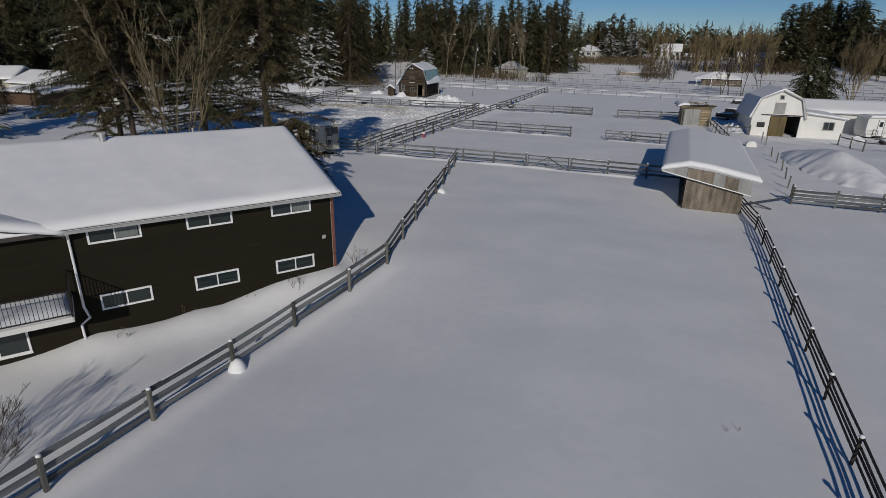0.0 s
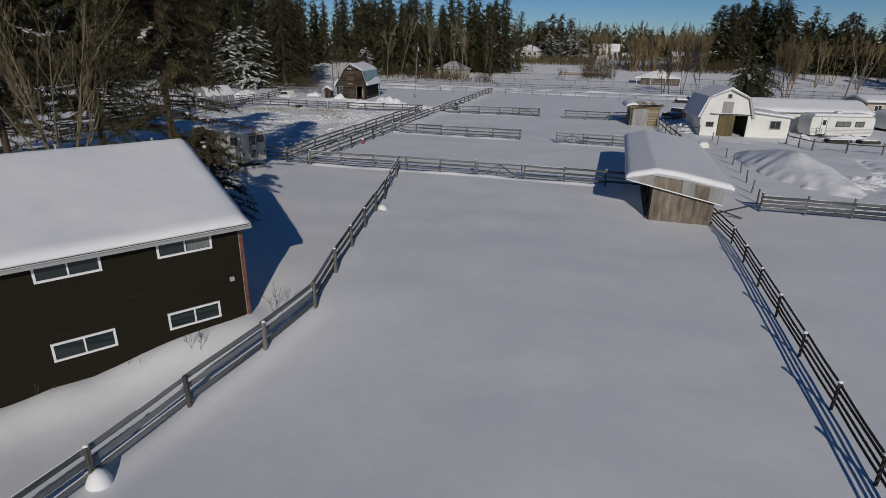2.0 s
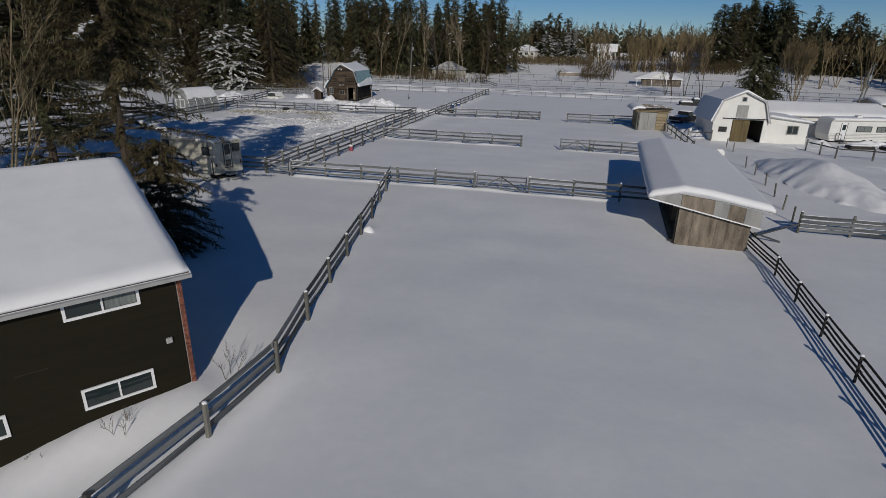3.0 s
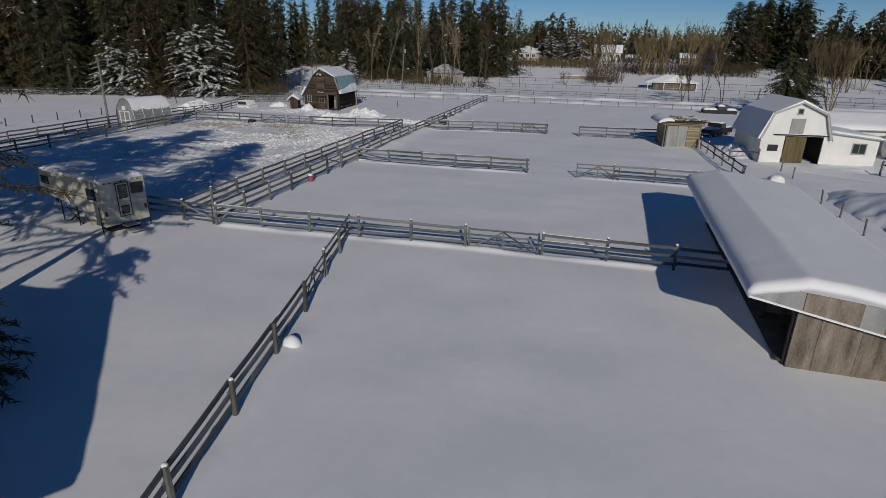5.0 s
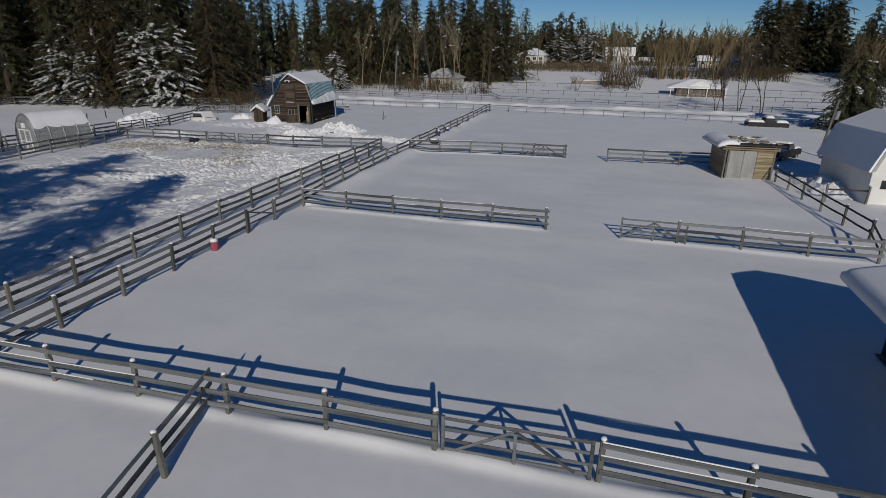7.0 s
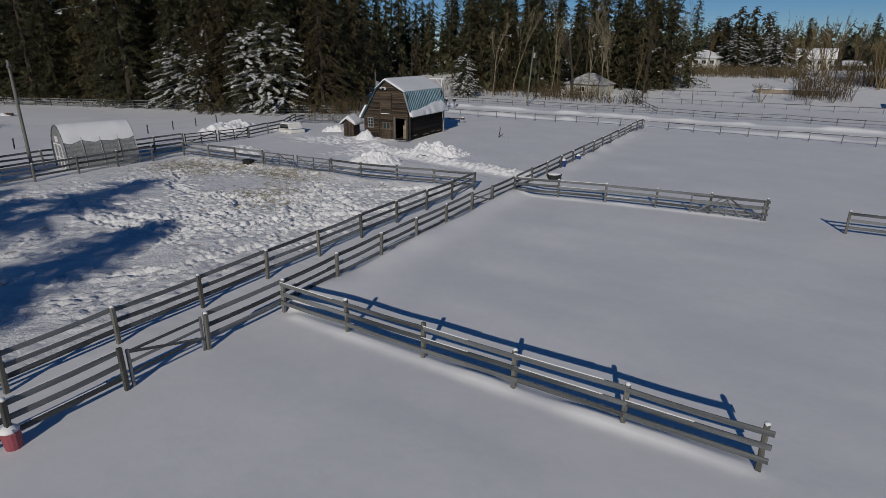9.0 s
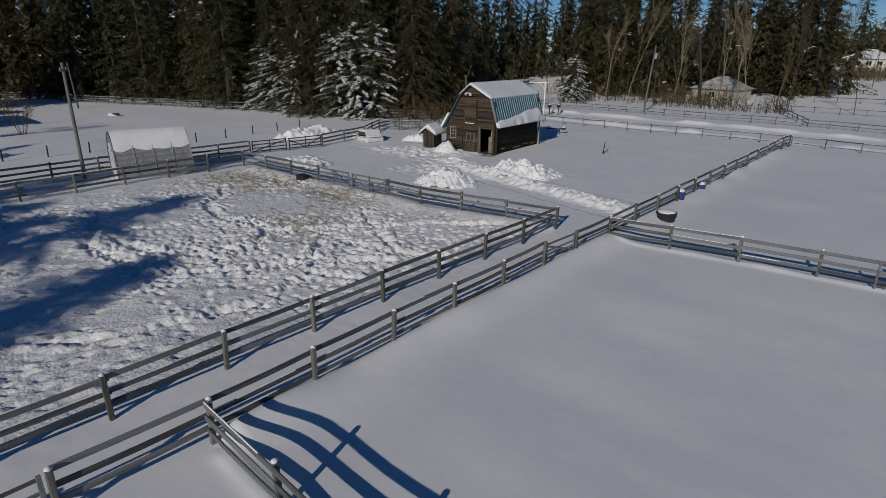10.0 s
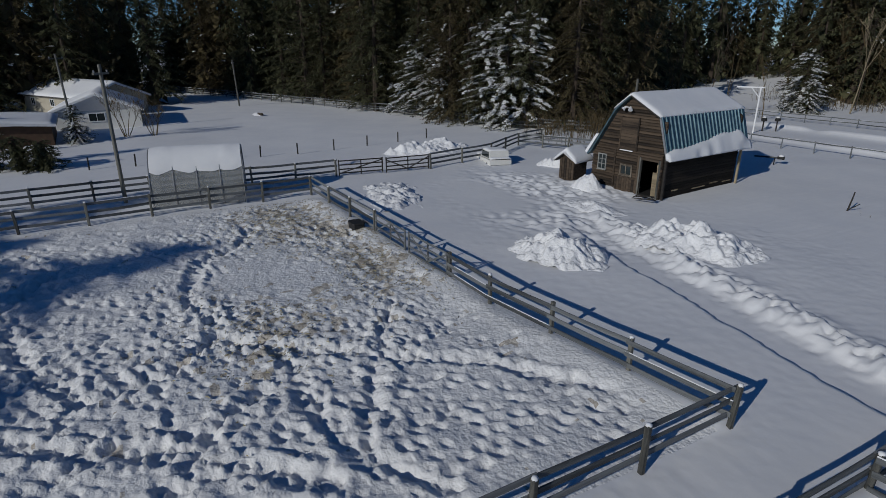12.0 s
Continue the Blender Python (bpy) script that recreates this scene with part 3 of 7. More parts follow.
# first cross fence with the gate, from the lane to the shelter
gate((-1.9, -19.65), (0.25, -19.75), "weathered wooden gate at the end of the lane", braces=((0.02, 1.05, 0.98, 0.3),), mid=())
fence([(0.4, -19.75), (14.85, -19.1)], GREY, side=-1, step=2.95, snowy=0.3, first=False)
gate((14.95, -19.08), (18.65, -18.88), "weathered wooden gate with two slanting braces between tall posts", braces=((0.12, 0.25, 0.5, 1.05), (0.88, 0.2, 0.5, 1.05)), rails=(1.08, 0.78, 0.46, 0.2))
fence([(18.75, -18.85), (28.0, -18.7)], GREY, side=-1, snowy=0.3)
fence([(-2.0, -19.6), (-12.0, -19.2)], GREY, side=-1, first=False)
# fence past the house
fence([(8.5, -19.1), (9.75, -24.4)], GREY, side=-1, step=3.0, first=False)
gate((9.8, -24.6), (10.65, -27.8), "weathered wooden gate with slanting braces in the long fence", braces=((0.05, 0.25, 0.5, 1.05), (0.95, 0.25, 0.5, 1.05)), rails=(1.08, 0.78, 0.45))
fence([(10.7, -27.9), (14.4, -43.9), (14.0, -46.8), (13.3, -49.9), (12.75, -56.4), (12.0, -66.0), (11.2, -76.0)], GREY, side=-1, step=3.2, rail=(0.19, 0.045, WOOD))
# dark fence down the other side
fence([(31.35, -25.3), (31.95, -29.5), (32.15, -54.4), (32.25, -74.4)], "dark weathered board fence with snow-capped posts and thin rails", side=1, rail=(0.085, 0.04, WOOD_DARK), rails=(0.84, 0.62, 0.4, 0.19), step=3.12, snowy=0.0, post=POST_LOW)
# second cross fence, its far half, and the third
fence([(0.0, 0.0), (15.25, 0.0)], GREY, side=-1, first=False, snowy=0.4)
fence([(22.1, 0.1), (31.3, 0.35)], GREY, side=-1, snowy=0.3)
gate((19.15, 0.0), (22.6, 0.05), "weathered wooden gate with slanting braces against the cross fence", braces=((0.05, 0.15, 0.5, 1.05), (0.95, 0.15, 0.5, 1.05)))
fence([(-0.55, 21.05), (14.25, 23.4)], GREY, side=-1, first=False, snowy=0.3, step=3.0)
gate((10.2, 22.65), (14.2, 23.2), "pale wooden gate with fanned braces leaning on the cross fence", braces=((0.1, 0.15, 0.42, 1.05), (0.3, 0.15, 0.5, 1.05), (0.9, 0.1, 0.55, 1.05), (0.7, 0.12, 0.5, 1.0)), rails=(1.1, 0.66, 0.2), mat=WOOD)
fence([(18.1, 23.1), (27.4, 23.6)], GREY, side=-1, snowy=0.2)
# fence between the shed and the shelter
fence([(31.3, 0.35), (32.2, 4.1), (31.4, 13.3), (30.9, 18.5)], "dark rail fence with snow-capped posts beside the sheds", rails=(1.15, 0.6), side=1, rail=(0.1, 0.06, WOOD_DARK), group="yard fences", first=False)
fence([(32.7, 13.0), (35.2, 13.2)], "short rail fence joining the white barn corner", rails=(0.9,), step=2.4, rail=(0.1, 0.07, WOOD_DARK), group="yard fences")
# fences past the greenhouse
fence([(-35.0, -14.0), (-36.2, 8.2), (-36.0, 14.5), (-35.9, 20.5)], GREY, side=1)
gate((-35.85, 20.6), (-35.5, 24.1), "dark wooden gate with slanting braces by the greenhouse", braces=((0.03, 0.2, 0.97, 1.05),), mat=WOOD_DARK)
gate((-35.45, 24.2), (-35.3, 27.9), "dark wooden gate with slanting braces by the greenhouse", braces=((0.03, 1.0, 0.5, 0.2), (0.97, 1.0, 0.5, 0.2)), mat=WOOD_DARK)
fence([(-35.3, 28.0), (-36.9, 34.6), (-41.2, 40.5), (-42.2, 44.0)], GREY, side=1)
fence([(-41.2, 40.5), (-36.8, 43.0), (-34.0, 44.5)], "dark wooden corral rails beside the barn", side=1, group="corral fences")
fence([(-98.5, 29.8), (-68.0, 42.5), (-54.6, 45.2), (-44.0, 52.5)], "long weathered pasture fence below the dark woods", group="pasture fences", caps=0.2, snowy=0.6, wobble=2.0)
fence([(-140.0, 12.0), (-98.5, 29.8)], "long weathered pasture fence below the dark woods", group="pasture fences", caps=0.2, snowy=0.6, last=False)
# slim rail fences along the road and far paddocks
SLIM = "slim rail fence with thin posts along the snowy road"
fence([(-34.0, 61.0), (-1.5, 63.0)], SLIM, rails=(0.95,), post=POST_THIN, rail=(0.1, 0.05, WOOD), caps=0, group="road fences", snowy=0.8)
fence([(-1.5, 63.0), (50.0, 60.0)], SLIM, rails=(0.95,), post=POST_THIN, rail=(0.1, 0.05, WOOD), caps=0, group="road fences", snowy=0.8, first=False)
fence([(-60.0, 82.5), (14.0, 82.0), (72.0, 80.0)], SLIM, rails=(0.95, 0.5), post=POST_THIN, rail=(0.1, 0.05, WOOD), caps=0, group="road fences", snowy=0.3)
fence([(-14.0, 103.0), (24.0, 104.0), (70.0, 104.0)], SLIM, rails=(0.95,), post=POST_THIN, rail=(0.12, 0.06, WOOD), caps=0, group="far fences", snowy=0.5, step=3.4)
fence([(-4.0, 83.0), (-12.5, 103.0)], SLIM, rails=(0.95, 0.5), post=POST_THIN, rail=(0.1, 0.05, WOOD), caps=0, group="far fences", snowy=0.3)
fence([(-10.0, 118.0), (14.0, 120.0)], SLIM, rails=(0.95,), post=POST_THIN, rail=(0.12, 0.06, WOOD), caps=0, group="far fences", snowy=0.5, step=3.4)
fence([(46.0, 118.0), (75.0, 116.0), (110.0, 112.0)], SLIM, rails=(0.95,), post=POST_THIN, rail=(0.12, 0.06, WOOD), caps=0, group="far fences", snowy=0.5, step=4)
fence([(50.0, 96.0), (110.0, 92.0)], SLIM, rails=(0.95,), post=POST_THIN, rail=(0.12, 0.06, WOOD), caps=0, group="far fences", snowy=0.5, step=4)
# snow-topped rail fence by the mound and the rail by the white barn
fence([(34.9, -21.9), (48.0, -21.7)], "weathered rail fence with snow lying on its top board", rails=(1.0, 0.76, 0.5, 0.25), side=-1, group="yard fences", snowy=0.75, step=2.9, rail=(0.18, 0.05, WOOD))
fence([(44.2, 10.6), (45.6, 6.2), (58.0, 5.2)], "low dark rail fence beside the white barn", rails=(0.95,), rail=(0.1, 0.06, WOOD_DARK), group="yard fences", step=2.8, snowy=0.4)
for x, y in [(36.2, 9.1), (36.3, 5.9), (35.9, -2.4), (35.9, -5.9), (35.9, -9.6), (35.7, -13.2), (35.4, -16.7), (35.2, -19.6)]:
    thing("fence_post", pose(x, y, gz(x, y), rnd.uniform(-4, 4), rnd.uniform(-4, 4), 20), "bare weathered post standing alone in the snow", "post", "row of bare posts",
          shape=box(-0.045, 0.045, -0.045, 0.045, -0.3, 1.0, cut=0.012), mat=WOOD_POST)
for x, y in stops([(-47.3, 4.0), (-46.6, 20.2), (-49.3, 34.4)], 3.25):
    thing("fence_post", pose(x, y, gz(x, y), rnd.uniform(-4, 4), rnd.uniform(-4, 4), 20), "thin dark stake in the open snowfield", "post", "pasture stakes",
          shape=box(-0.05, 0.05, -0.05, 0.05, -0.3, 1.0, cut=0.012), mat=WOOD_DARK)


# ---- building helpers ----
def blanket(deck, x0, x1, y0, y1, thick, step=0.35, rough=0.06, seed=1, edge=0.35, lip=0.0):
    """Snow lying on a roof: a rounded slab over the deck height deck(x, y), with uneven top and edges that hang lip below."""
    nx, ny = max(3, int((x1 - x0) / step)), max(3, int((y1 - y0) / step))
    X, Y = np.meshgrid(np.linspace(x0, x1, nx + 1), np.linspace(y0, y1, ny + 1))
    inner = np.minimum(np.minimum(X - x0, x1 - X), np.minimum(Y - y0, y1 - Y))
    rise = np.sqrt(np.clip(1 - (1 - np.clip(inner / edge, 0, 1)) ** 2, 0, 1)) * 0.6 + 0.4
    wob = 0.5 + vnoise(X, Y, 1.1, seed)
    X2 = X + (inner < 1e-6) * 0.06 * vnoise(X, Y, 0.6, seed + 3)
    Y2 = Y + (inner < 1e-6) * 0.06 * vnoise(X, Y, 0.6, seed + 4)
    Z = deck(X, Y) + thick * rise + rough * (vnoise(X, Y, 1.8, seed + 1) + 0.5 * vnoise(X, Y, 0.6, seed + 2)) * np.clip(inner / edge, 0.2, 1)
    s = Shape()
    n = nx + 1
    v = list(zip(X2.ravel(), Y2.ravel(), Z.ravel()))
    f = [(j * n + i, j * n + i + 1, (j + 1) * n + i + 1, (j + 1) * n + i) for j in range(ny) for i in range(nx)]
    rim = [i for i in range(nx)] + [j * n + nx for j in range(ny)] + [ny * n + i for i in range(nx, 0, -1)] + [j * n for j in range(ny, 0, -1)]
    k0 = len(v)
    D = deck(X, Y)
    for r in rim:
        x, y = X.ravel()[r], Y.ravel()[r]
        v.append((x, y, D.ravel()[r] + 0.004 - lip * (0.4 + wob.ravel()[r])))
    m = len(rim)
    f += [(rim[i], k0 + i, k0 + (i + 1) % m, rim[(i + 1) % m]) for i in range(m)]
    f.append(tuple(k0 + i for i in range(m - 1, -1, -1)))
    s.v, s.f = v, f
    return s


def window(parent, m, w, h, panes=2, frame_mat=TRIM_WHITE, bar=0.055, sill=True, name="window", back=PANE):
    """A framed window in the plane y = 0 of m, facing -y, with its lower left corner at the origin."""
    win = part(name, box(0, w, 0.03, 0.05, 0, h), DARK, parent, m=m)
    fr = Shape()
    fr.box(-0.02, w + 0.02, -0.035, 0.03, -0.02, bar).box(-0.02, w + 0.02, -0.035, 0.03, h - bar, h + 0.02)
    fr.box(-0.02, bar, -0.032, 0.03, bar, h - bar).box(w - bar, w + 0.02, -0.032, 0.03, bar, h - bar)
    part("frame", fr, frame_mat, win)
    if sill:
        part("sill", box(-0.05, w + 0.05, -0.07, -0.02, -0.05, -0.022), frame_mat, win)
    each = (w - 2 * bar) / panes
    for k in range(panes):
        x = bar + k * each
        part("pane", box(x + 0.01, x + each - 0.01, 0.0, 0.012, bar, h - bar), back, win)
        if k:
            part("mullion", box(x - 0.025, x + 0.025, -0.033, 0.02, bar, h - bar), frame_mat, win)
    return win


# ---- brown house ----
house = thing("house", pose(11.98, -45.0, 0, 0, 0, 56.65), "dark brown two-storey house with white windows under thick roof snow", "house")
EAVE_Z, RIDGE_Y, RIDGE_Z = 3.64, 6.3, 5.66


def house_deck(x, y):
    return RIDGE_Z - (RIDGE_Z - EAVE_Z) * np.abs(y - RIDGE_Y) / (RIDGE_Y + 0.55)


gable_ring = [(0.0, -2.2), (13.0, -2.2), (13.0, 3.55), (RIDGE_Y, 5.45), (0.0, 3.55)]
part("wall", Shape().prism(gable_ring, -22.0, -0.02, axis="x"), SIDING, house, "dark brown board siding")
for k in range(24):
    z = -1.9 + k * 0.224
    part("siding_board", box(-21.9, -0.03, -0.016 - 0.002 * (k % 2), 0.004, z, z + 0.224), SIDING, house)
end = part("brick_end_wall", Shape().prism([(-0.02, -2.0), (13.0, -2.0), (13.0, 3.5), (RIDGE_Y, 5.4), (-0.02, 3.5)], 0.0, 0.13, axis="x"), MORTAR, house, "red brick end wall")
brick_a, brick_b = box(0, 0.14, 0, 0.1, 0, 0.062, cut=0.006).mesh("brick", BRICK), box(0, 0.062, 0, 0.1, 0, 0.062, cut=0.006).mesh("brick", BRICK)
for k in range(68):
    z = -1.55 + k * 0.0745
    if k % 2:
        part("brick", brick_a, None, end, m=pose(0.012, -0.045 + rnd.uniform(-0.006, 0.006), z))
    else:
        part("brick", brick_b, None, end, m=pose(0.008, -0.045 + rnd.uniform(-0.006, 0.006), z))
        part("brick", brick_b, None, end, m=pose(0.078, -0.045 + rnd.uniform(-0.006, 0.006), z))
roof = Shape()
roof.prism([(-0.55, EAVE_Z - 0.16), (-0.55, EAVE_Z), (RIDGE_Y, RIDGE_Z), (13.55, EAVE_Z), (13.55, EAVE_Z - 0.16), (RIDGE_Y, RIDGE_Z - 0.16)], -22.2, 0.28, axis="x")
roof_ob = part("roof", roof, SHINGLE, house, "low gable roof")
part("roof_snow", blanket(house_deck, -22.2, 0.3, -0.56, 13.55, 0.2, 0.24, 0.05, 21, 0.2, 0.0), SNOW, roof_ob, "smooth thick snow", smooth=True)
part("fascia", box(-10.5, 0.28, -0.58, -0.555, EAVE_Z - 0.17, EAVE_Z - 0.03), TRIM_WHITE, roof_ob)
part("gutter", Shape().prism([(-0.69, 3.55), (-0.68, 3.49), (-0.6, 3.49), (-0.585, 3.6), (-0.7, 3.6)], -10.5, 0.3, axis="x"), GUTTER, roof_ob, "grey metal gutter")
part("soffit", box(-10.5, 0.27, -0.55, 0.0, EAVE_Z - 0.175, EAVE_Z - 0.162), WHITE, roof_ob)
part("rake_board", Shape().prism([(-0.57, EAVE_Z - 0.18), (-0.57, EAVE_Z + 0.02), (RIDGE_Y, RIDGE_Z + 0.02), (RIDGE_Y, RIDGE_Z - 0.18)], 0.28, 0.31, axis="x"), TRIM_WHITE, roof_ob)
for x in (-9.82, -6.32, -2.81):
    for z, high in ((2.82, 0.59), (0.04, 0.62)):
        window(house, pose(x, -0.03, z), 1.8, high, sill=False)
# curtains behind the upper panes that show some
for x in (-8.95, -1.9):
    fold = [(x + 0.06 + k * 0.045, -0.034 - 0.004 * (k % 2)) for k in range(18)]
    part("curtain", Shape().prism(fold + [(a, -0.031) for a, _ in fold[::-1]], 2.89, 3.35, axis="z"), CURTAIN, house, "pale folded curtain")
part("vent_box", box(-0.52, -0.34, -0.11, -0.03, 1.36, 1.52, cut=0.02), GUTTER, house, "small grey outlet box")
part("siding_scar", box(-4.1, -3.4, -0.026, -0.018, 1.62, 1.635), WOOD_DARK, house)
spout = Shape().tube([(-10.42, -0.62, 3.5), (-10.42, -0.12, 3.15), (-10.42, -0.1, 0.35), (-10.3, -0.2, -0.1), (-10.62, -0.16, -0.35), (-10.6, -0.14, -1.6)], [0.05] * 6, 8)
part("downspout", spout, TRIM_WHITE, house, "white downspout")
# gabled wing past the downspout, its balcony and window
wing_deck = lambda x, y: 4.62 - 1.12 * np.abs(x + 14.6) / 4.1
wing_roof = part("wing_roof", Shape().prism([(-18.7, 3.36), (-18.7, 3.5), (-14.6, 4.62), (-10.5, 3.5), (-10.5, 3.36), (-14.6, 4.48)], -0.55, 6.0), SHINGLE, house)
part("roof_snow", blanket(wing_deck, -18.7, -10.45, -0.58, 6.0, 0.24, 0.3, 0.09, 33, 0.4, 0.08), SNOW, wing_roof, "sagging snow", smooth=True)
part("wing_gable", Shape().prism([(-18.2, 3.2), (-10.55, 3.2), (-10.55, 3.42), (-14.6, 4.46), (-18.2, 3.42)], -0.03, 3.0), SIDING, house)
balcony = part("balcony", box(-18.0, -10.7, -2.3, -0.03, 0.78, 0.98), WHITE, house, "white-edged balcony with black railing")
part("balcony_snow", blanket(lambda x, y: 0.98 + 0 * x, -18.0, -10.75, -2.2, -0.06, 0.22, 0.25, 0.12, 41, 0.3), SNOW, balcony, smooth=True)
for z in (1.06, 1.93):
    part("railing_bar", box(-18.0, -10.72, -2.29, -2.25, z, z + 0.04), IRON, balcony)
    part("railing_bar", box(-10.74, -10.7, -2.27, -0.05, z, z + 0.04), IRON, balcony)
bar_me = box(-0.009, 0.009, -0.009, 0.009, 1.08, 1.95).mesh("baluster", IRON)
for k in range(55):
    part("baluster", bar_me, None, balcony, m=pose(-10.76 - 0.13 * k, -2.27, 0))
for k in range(14):
    part("baluster", bar_me, None, balcony, m=pose(-10.72, -2.2 + 0.15 * k, 0))
for x in (-10.73, -13.0, -15.4, -17.9):
    part("railing_post", box(x - 0.03, x + 0.03, -2.3, -2.24, 0.78, 1.98), IRON, balcony)
window(house, pose(-14.25, -0.03, -1.05), 1.9, 1.25)
window(house, pose(-14.65, -0.03, 1.0), 1.6, 2.0)
for x, y, w in ((-8.45, 5.9, 0.2), (-4.5, 6.3, 0.07), (-1.0, 6.5, 0.06)):
    z = float(house_deck(x, y)) + 0.22
    v = thing("roof_vent", house.matrix_world @ pose(x, y, z), "small dark roof vent poking out of snow", "roof vent", "roof vents")
    part("vent_pipe", Shape().tube([(0, 0, -0.3), (0, 0, w * 1.5)], [w * 0.8, w * 0.7], 10), GALV, v)
    part("cowl", Shape().tube([(0, 0, w * 1.45), (0, 0, w * 1.9)], [w * 1.15, w * 1.0], 10), GUTTER, v)

# ---- run-in shelter ----
shelter = thing("run_in_shelter", pose(27.75, -26.35, 0), "open-sided plywood horse shelter with thick snow on its roof", "shelter")
SL = 16.6
sh_deck = lambda x, y: np.where(x < 0, 2.98 + 0.33 * x, 2.98 - 0.178 * x)
soft_ridge = lambda x, y: sh_deck(x, y) + 0.1 - 0.1 * np.exp(-(x / 0.9) ** 2)
part("end_wall", Shape().prism([(0.0, -0.4), (3.55, -0.4), (3.55, 1.4), (0.0, 2.1)], 0.0, 0.08), PLY, shelter)
for k, (x0, x1) in enumerate(((0.0, 0.72), (0.73, 1.9), (1.91, 3.05), (3.06, 3.55))):
    part("plywood_panel", Shape().prism([(x0, -0.3), (x1, -0.3), (x1, 2.08 - 0.2 * x1), (x0, 2.08 - 0.2 * x0)], -0.022 - 0.002 * (k % 2), 0.0), PLY, shelter)
for k, (x0, x1, mat) in enumerate(((-1.45, -0.02, PLY_GREY), (0.0, 1.6, PLY), (1.61, 2.3, PLY_GREY), (2.31, 3.1, PLY), (3.11, 3.9, PLY_GREY))):
    top = lambda x: float(sh_deck(np.array(x), 0)) - 0.05
    low = lambda x: 2.1 - 0.2 * x
    part("gable_panel", Shape().prism([(x0, low(x0)), (x1, low(x1)), (x1, max(low(x1) + 0.02, top(x1))), (x0, max(low(x0) + 0.02, top(x0)))], -0.32 - 0.003 * (k % 2), -0.29), mat, shelter)
part("white_batten", Shape().prism([(-1.6, 2.46), (3.95, 1.34), (3.95, 1.28), (-1.6, 2.39)], -0.36, -0.325), TRIM_WHITE, shelter, "snowy white batten")
part("back_wall", box(3.47, 3.55, 0.08, SL, -0.4, 2.3), PLY, shelter)
part("far_wall", Shape().prism([(0.0, -0.4), (3.47, -0.4), (3.47, 2.1), (0.0, 2.6)], SL - 0.1, SL), PLY, shelter)
for k in range(6):
    part("support_post", box(-0.08, 0.08, 0.1 + k * 3.25, 0.26 + k * 3.25, -0.4, 2.7, cut=0.015), WOOD_DARK, shelter)
for k in (1, 3):
    part("partition", box(0.1, 3.46, k * 3.9, k * 3.9 + 0.06, -0.4, 1.9), PLY, shelter)
part("header_beam", box(-0.09, 0.07, 0.0, SL, 2.42, 2.66), WOOD_DARK, shelter)
sr = part("roof", Shape().prism([(-1.62, 2.36), (-1.62, 2.44), (0, 2.98), (4.35, 2.206), (4.35, 2.106), (0, 2.88)], -0.34, SL + 0.3), GALV, shelter, "sheet metal roof")
part("roof_snow", blanket(soft_ridge, -1.68, 4.4, -0.42, SL + 0.35, 0.27, 0.16, 0.012, 51, 0.3, 0.1), SNOW, sr, "thick smooth snow", smooth=True)
part("dirt_floor", blanket(lambda x, y: 0.02 + 0 * x, -0.25, 3.7, 0.15, SL - 0.15, 0.09, 0.35, 0.08, 55, 0.5), DIRT, shelter, "trodden dirt and straw under the roof", smooth=True)

# ---- white gambrel barn ----
wb = thing("white_barn", pose(35.15, 13.3, 0, 0, 0, 8), "white gambrel barn with brown sliding door and snowy roof", "barn")
W, D, PK = 5.8, 6.8, 5.45
gam = [(0, 2.3), (0.7, 4.45), (W / 2, PK), (W - 0.7, 4.45), (W, 2.3)]
door_x0, door_x1, door_h = 2.05, 5.4, 2.5
part("front_wall", Shape().prism([(0, -0.4), (door_x0, -0.4), (door_x0, door_h), (0, door_h)], 0, 0.14), WHITE, wb)
part("front_wall", Shape().prism([(door_x1, -0.4), (W, -0.4), (W, door_h), (door_x1, door_h)], 0, 0.14), WHITE, wb)
part("gable_wall", Shape().prism([(0.06, door_h), (W - 0.06, door_h), (W - 0.7, 4.4), (W / 2, PK - 0.03), (0.7, 4.4)], 0, 0.14), WHITE, wb)
part("side_wall", box(0, 0.14, 0.14, D, -0.4, 2.5), WHITE, wb)
part("side_wall", box(W - 0.14, W, 0.14, D, -0.4, 2.5), WHITE, wb)
part("back_wall", Shape().prism([(0, -0.4), (W, -0.4), (W, 2.5), (W - 0.7, 4.4), (W / 2, PK - 0.03), (0.7, 4.4), (0, 2.5)], D - 0.14, D), WHITE, wb)
part("floor", box(0.1, W - 0.1, 0.1, D - 0.1, -0.3, 0.02), DARK, wb)
# dark panels added over the white walls so the doorway looks unlit
for x in (0.16, W - 0.2):
    part("inner_lining", box(x, x + 0.03, 0.16, D - 0.2, 0.02, 2.45), WOOD_DARK, wb)
part("inner_lining", box(0.2, W - 0.2, D - 0.2, D - 0.16, 0.02, 2.45), WOOD_DARK, wb)
part("loft_floor", box(0.2, W - 0.2, 0.16, D - 0.2, 2.5, 2.58), WOOD_DARK, wb)
thick = [(x * 1.0 + (0.12 if x > W / 2 else -0.12 if x < W / 2 else 0), z + 0.12) for x, z in gam]
wr = part("roof", Shape().prism(gam[::-1] + [(-0.25, 2.2)] + thick + [(W + 0.25, 2.2)], -0.3, D + 0.2), GALV, wb, "pale metal roof")


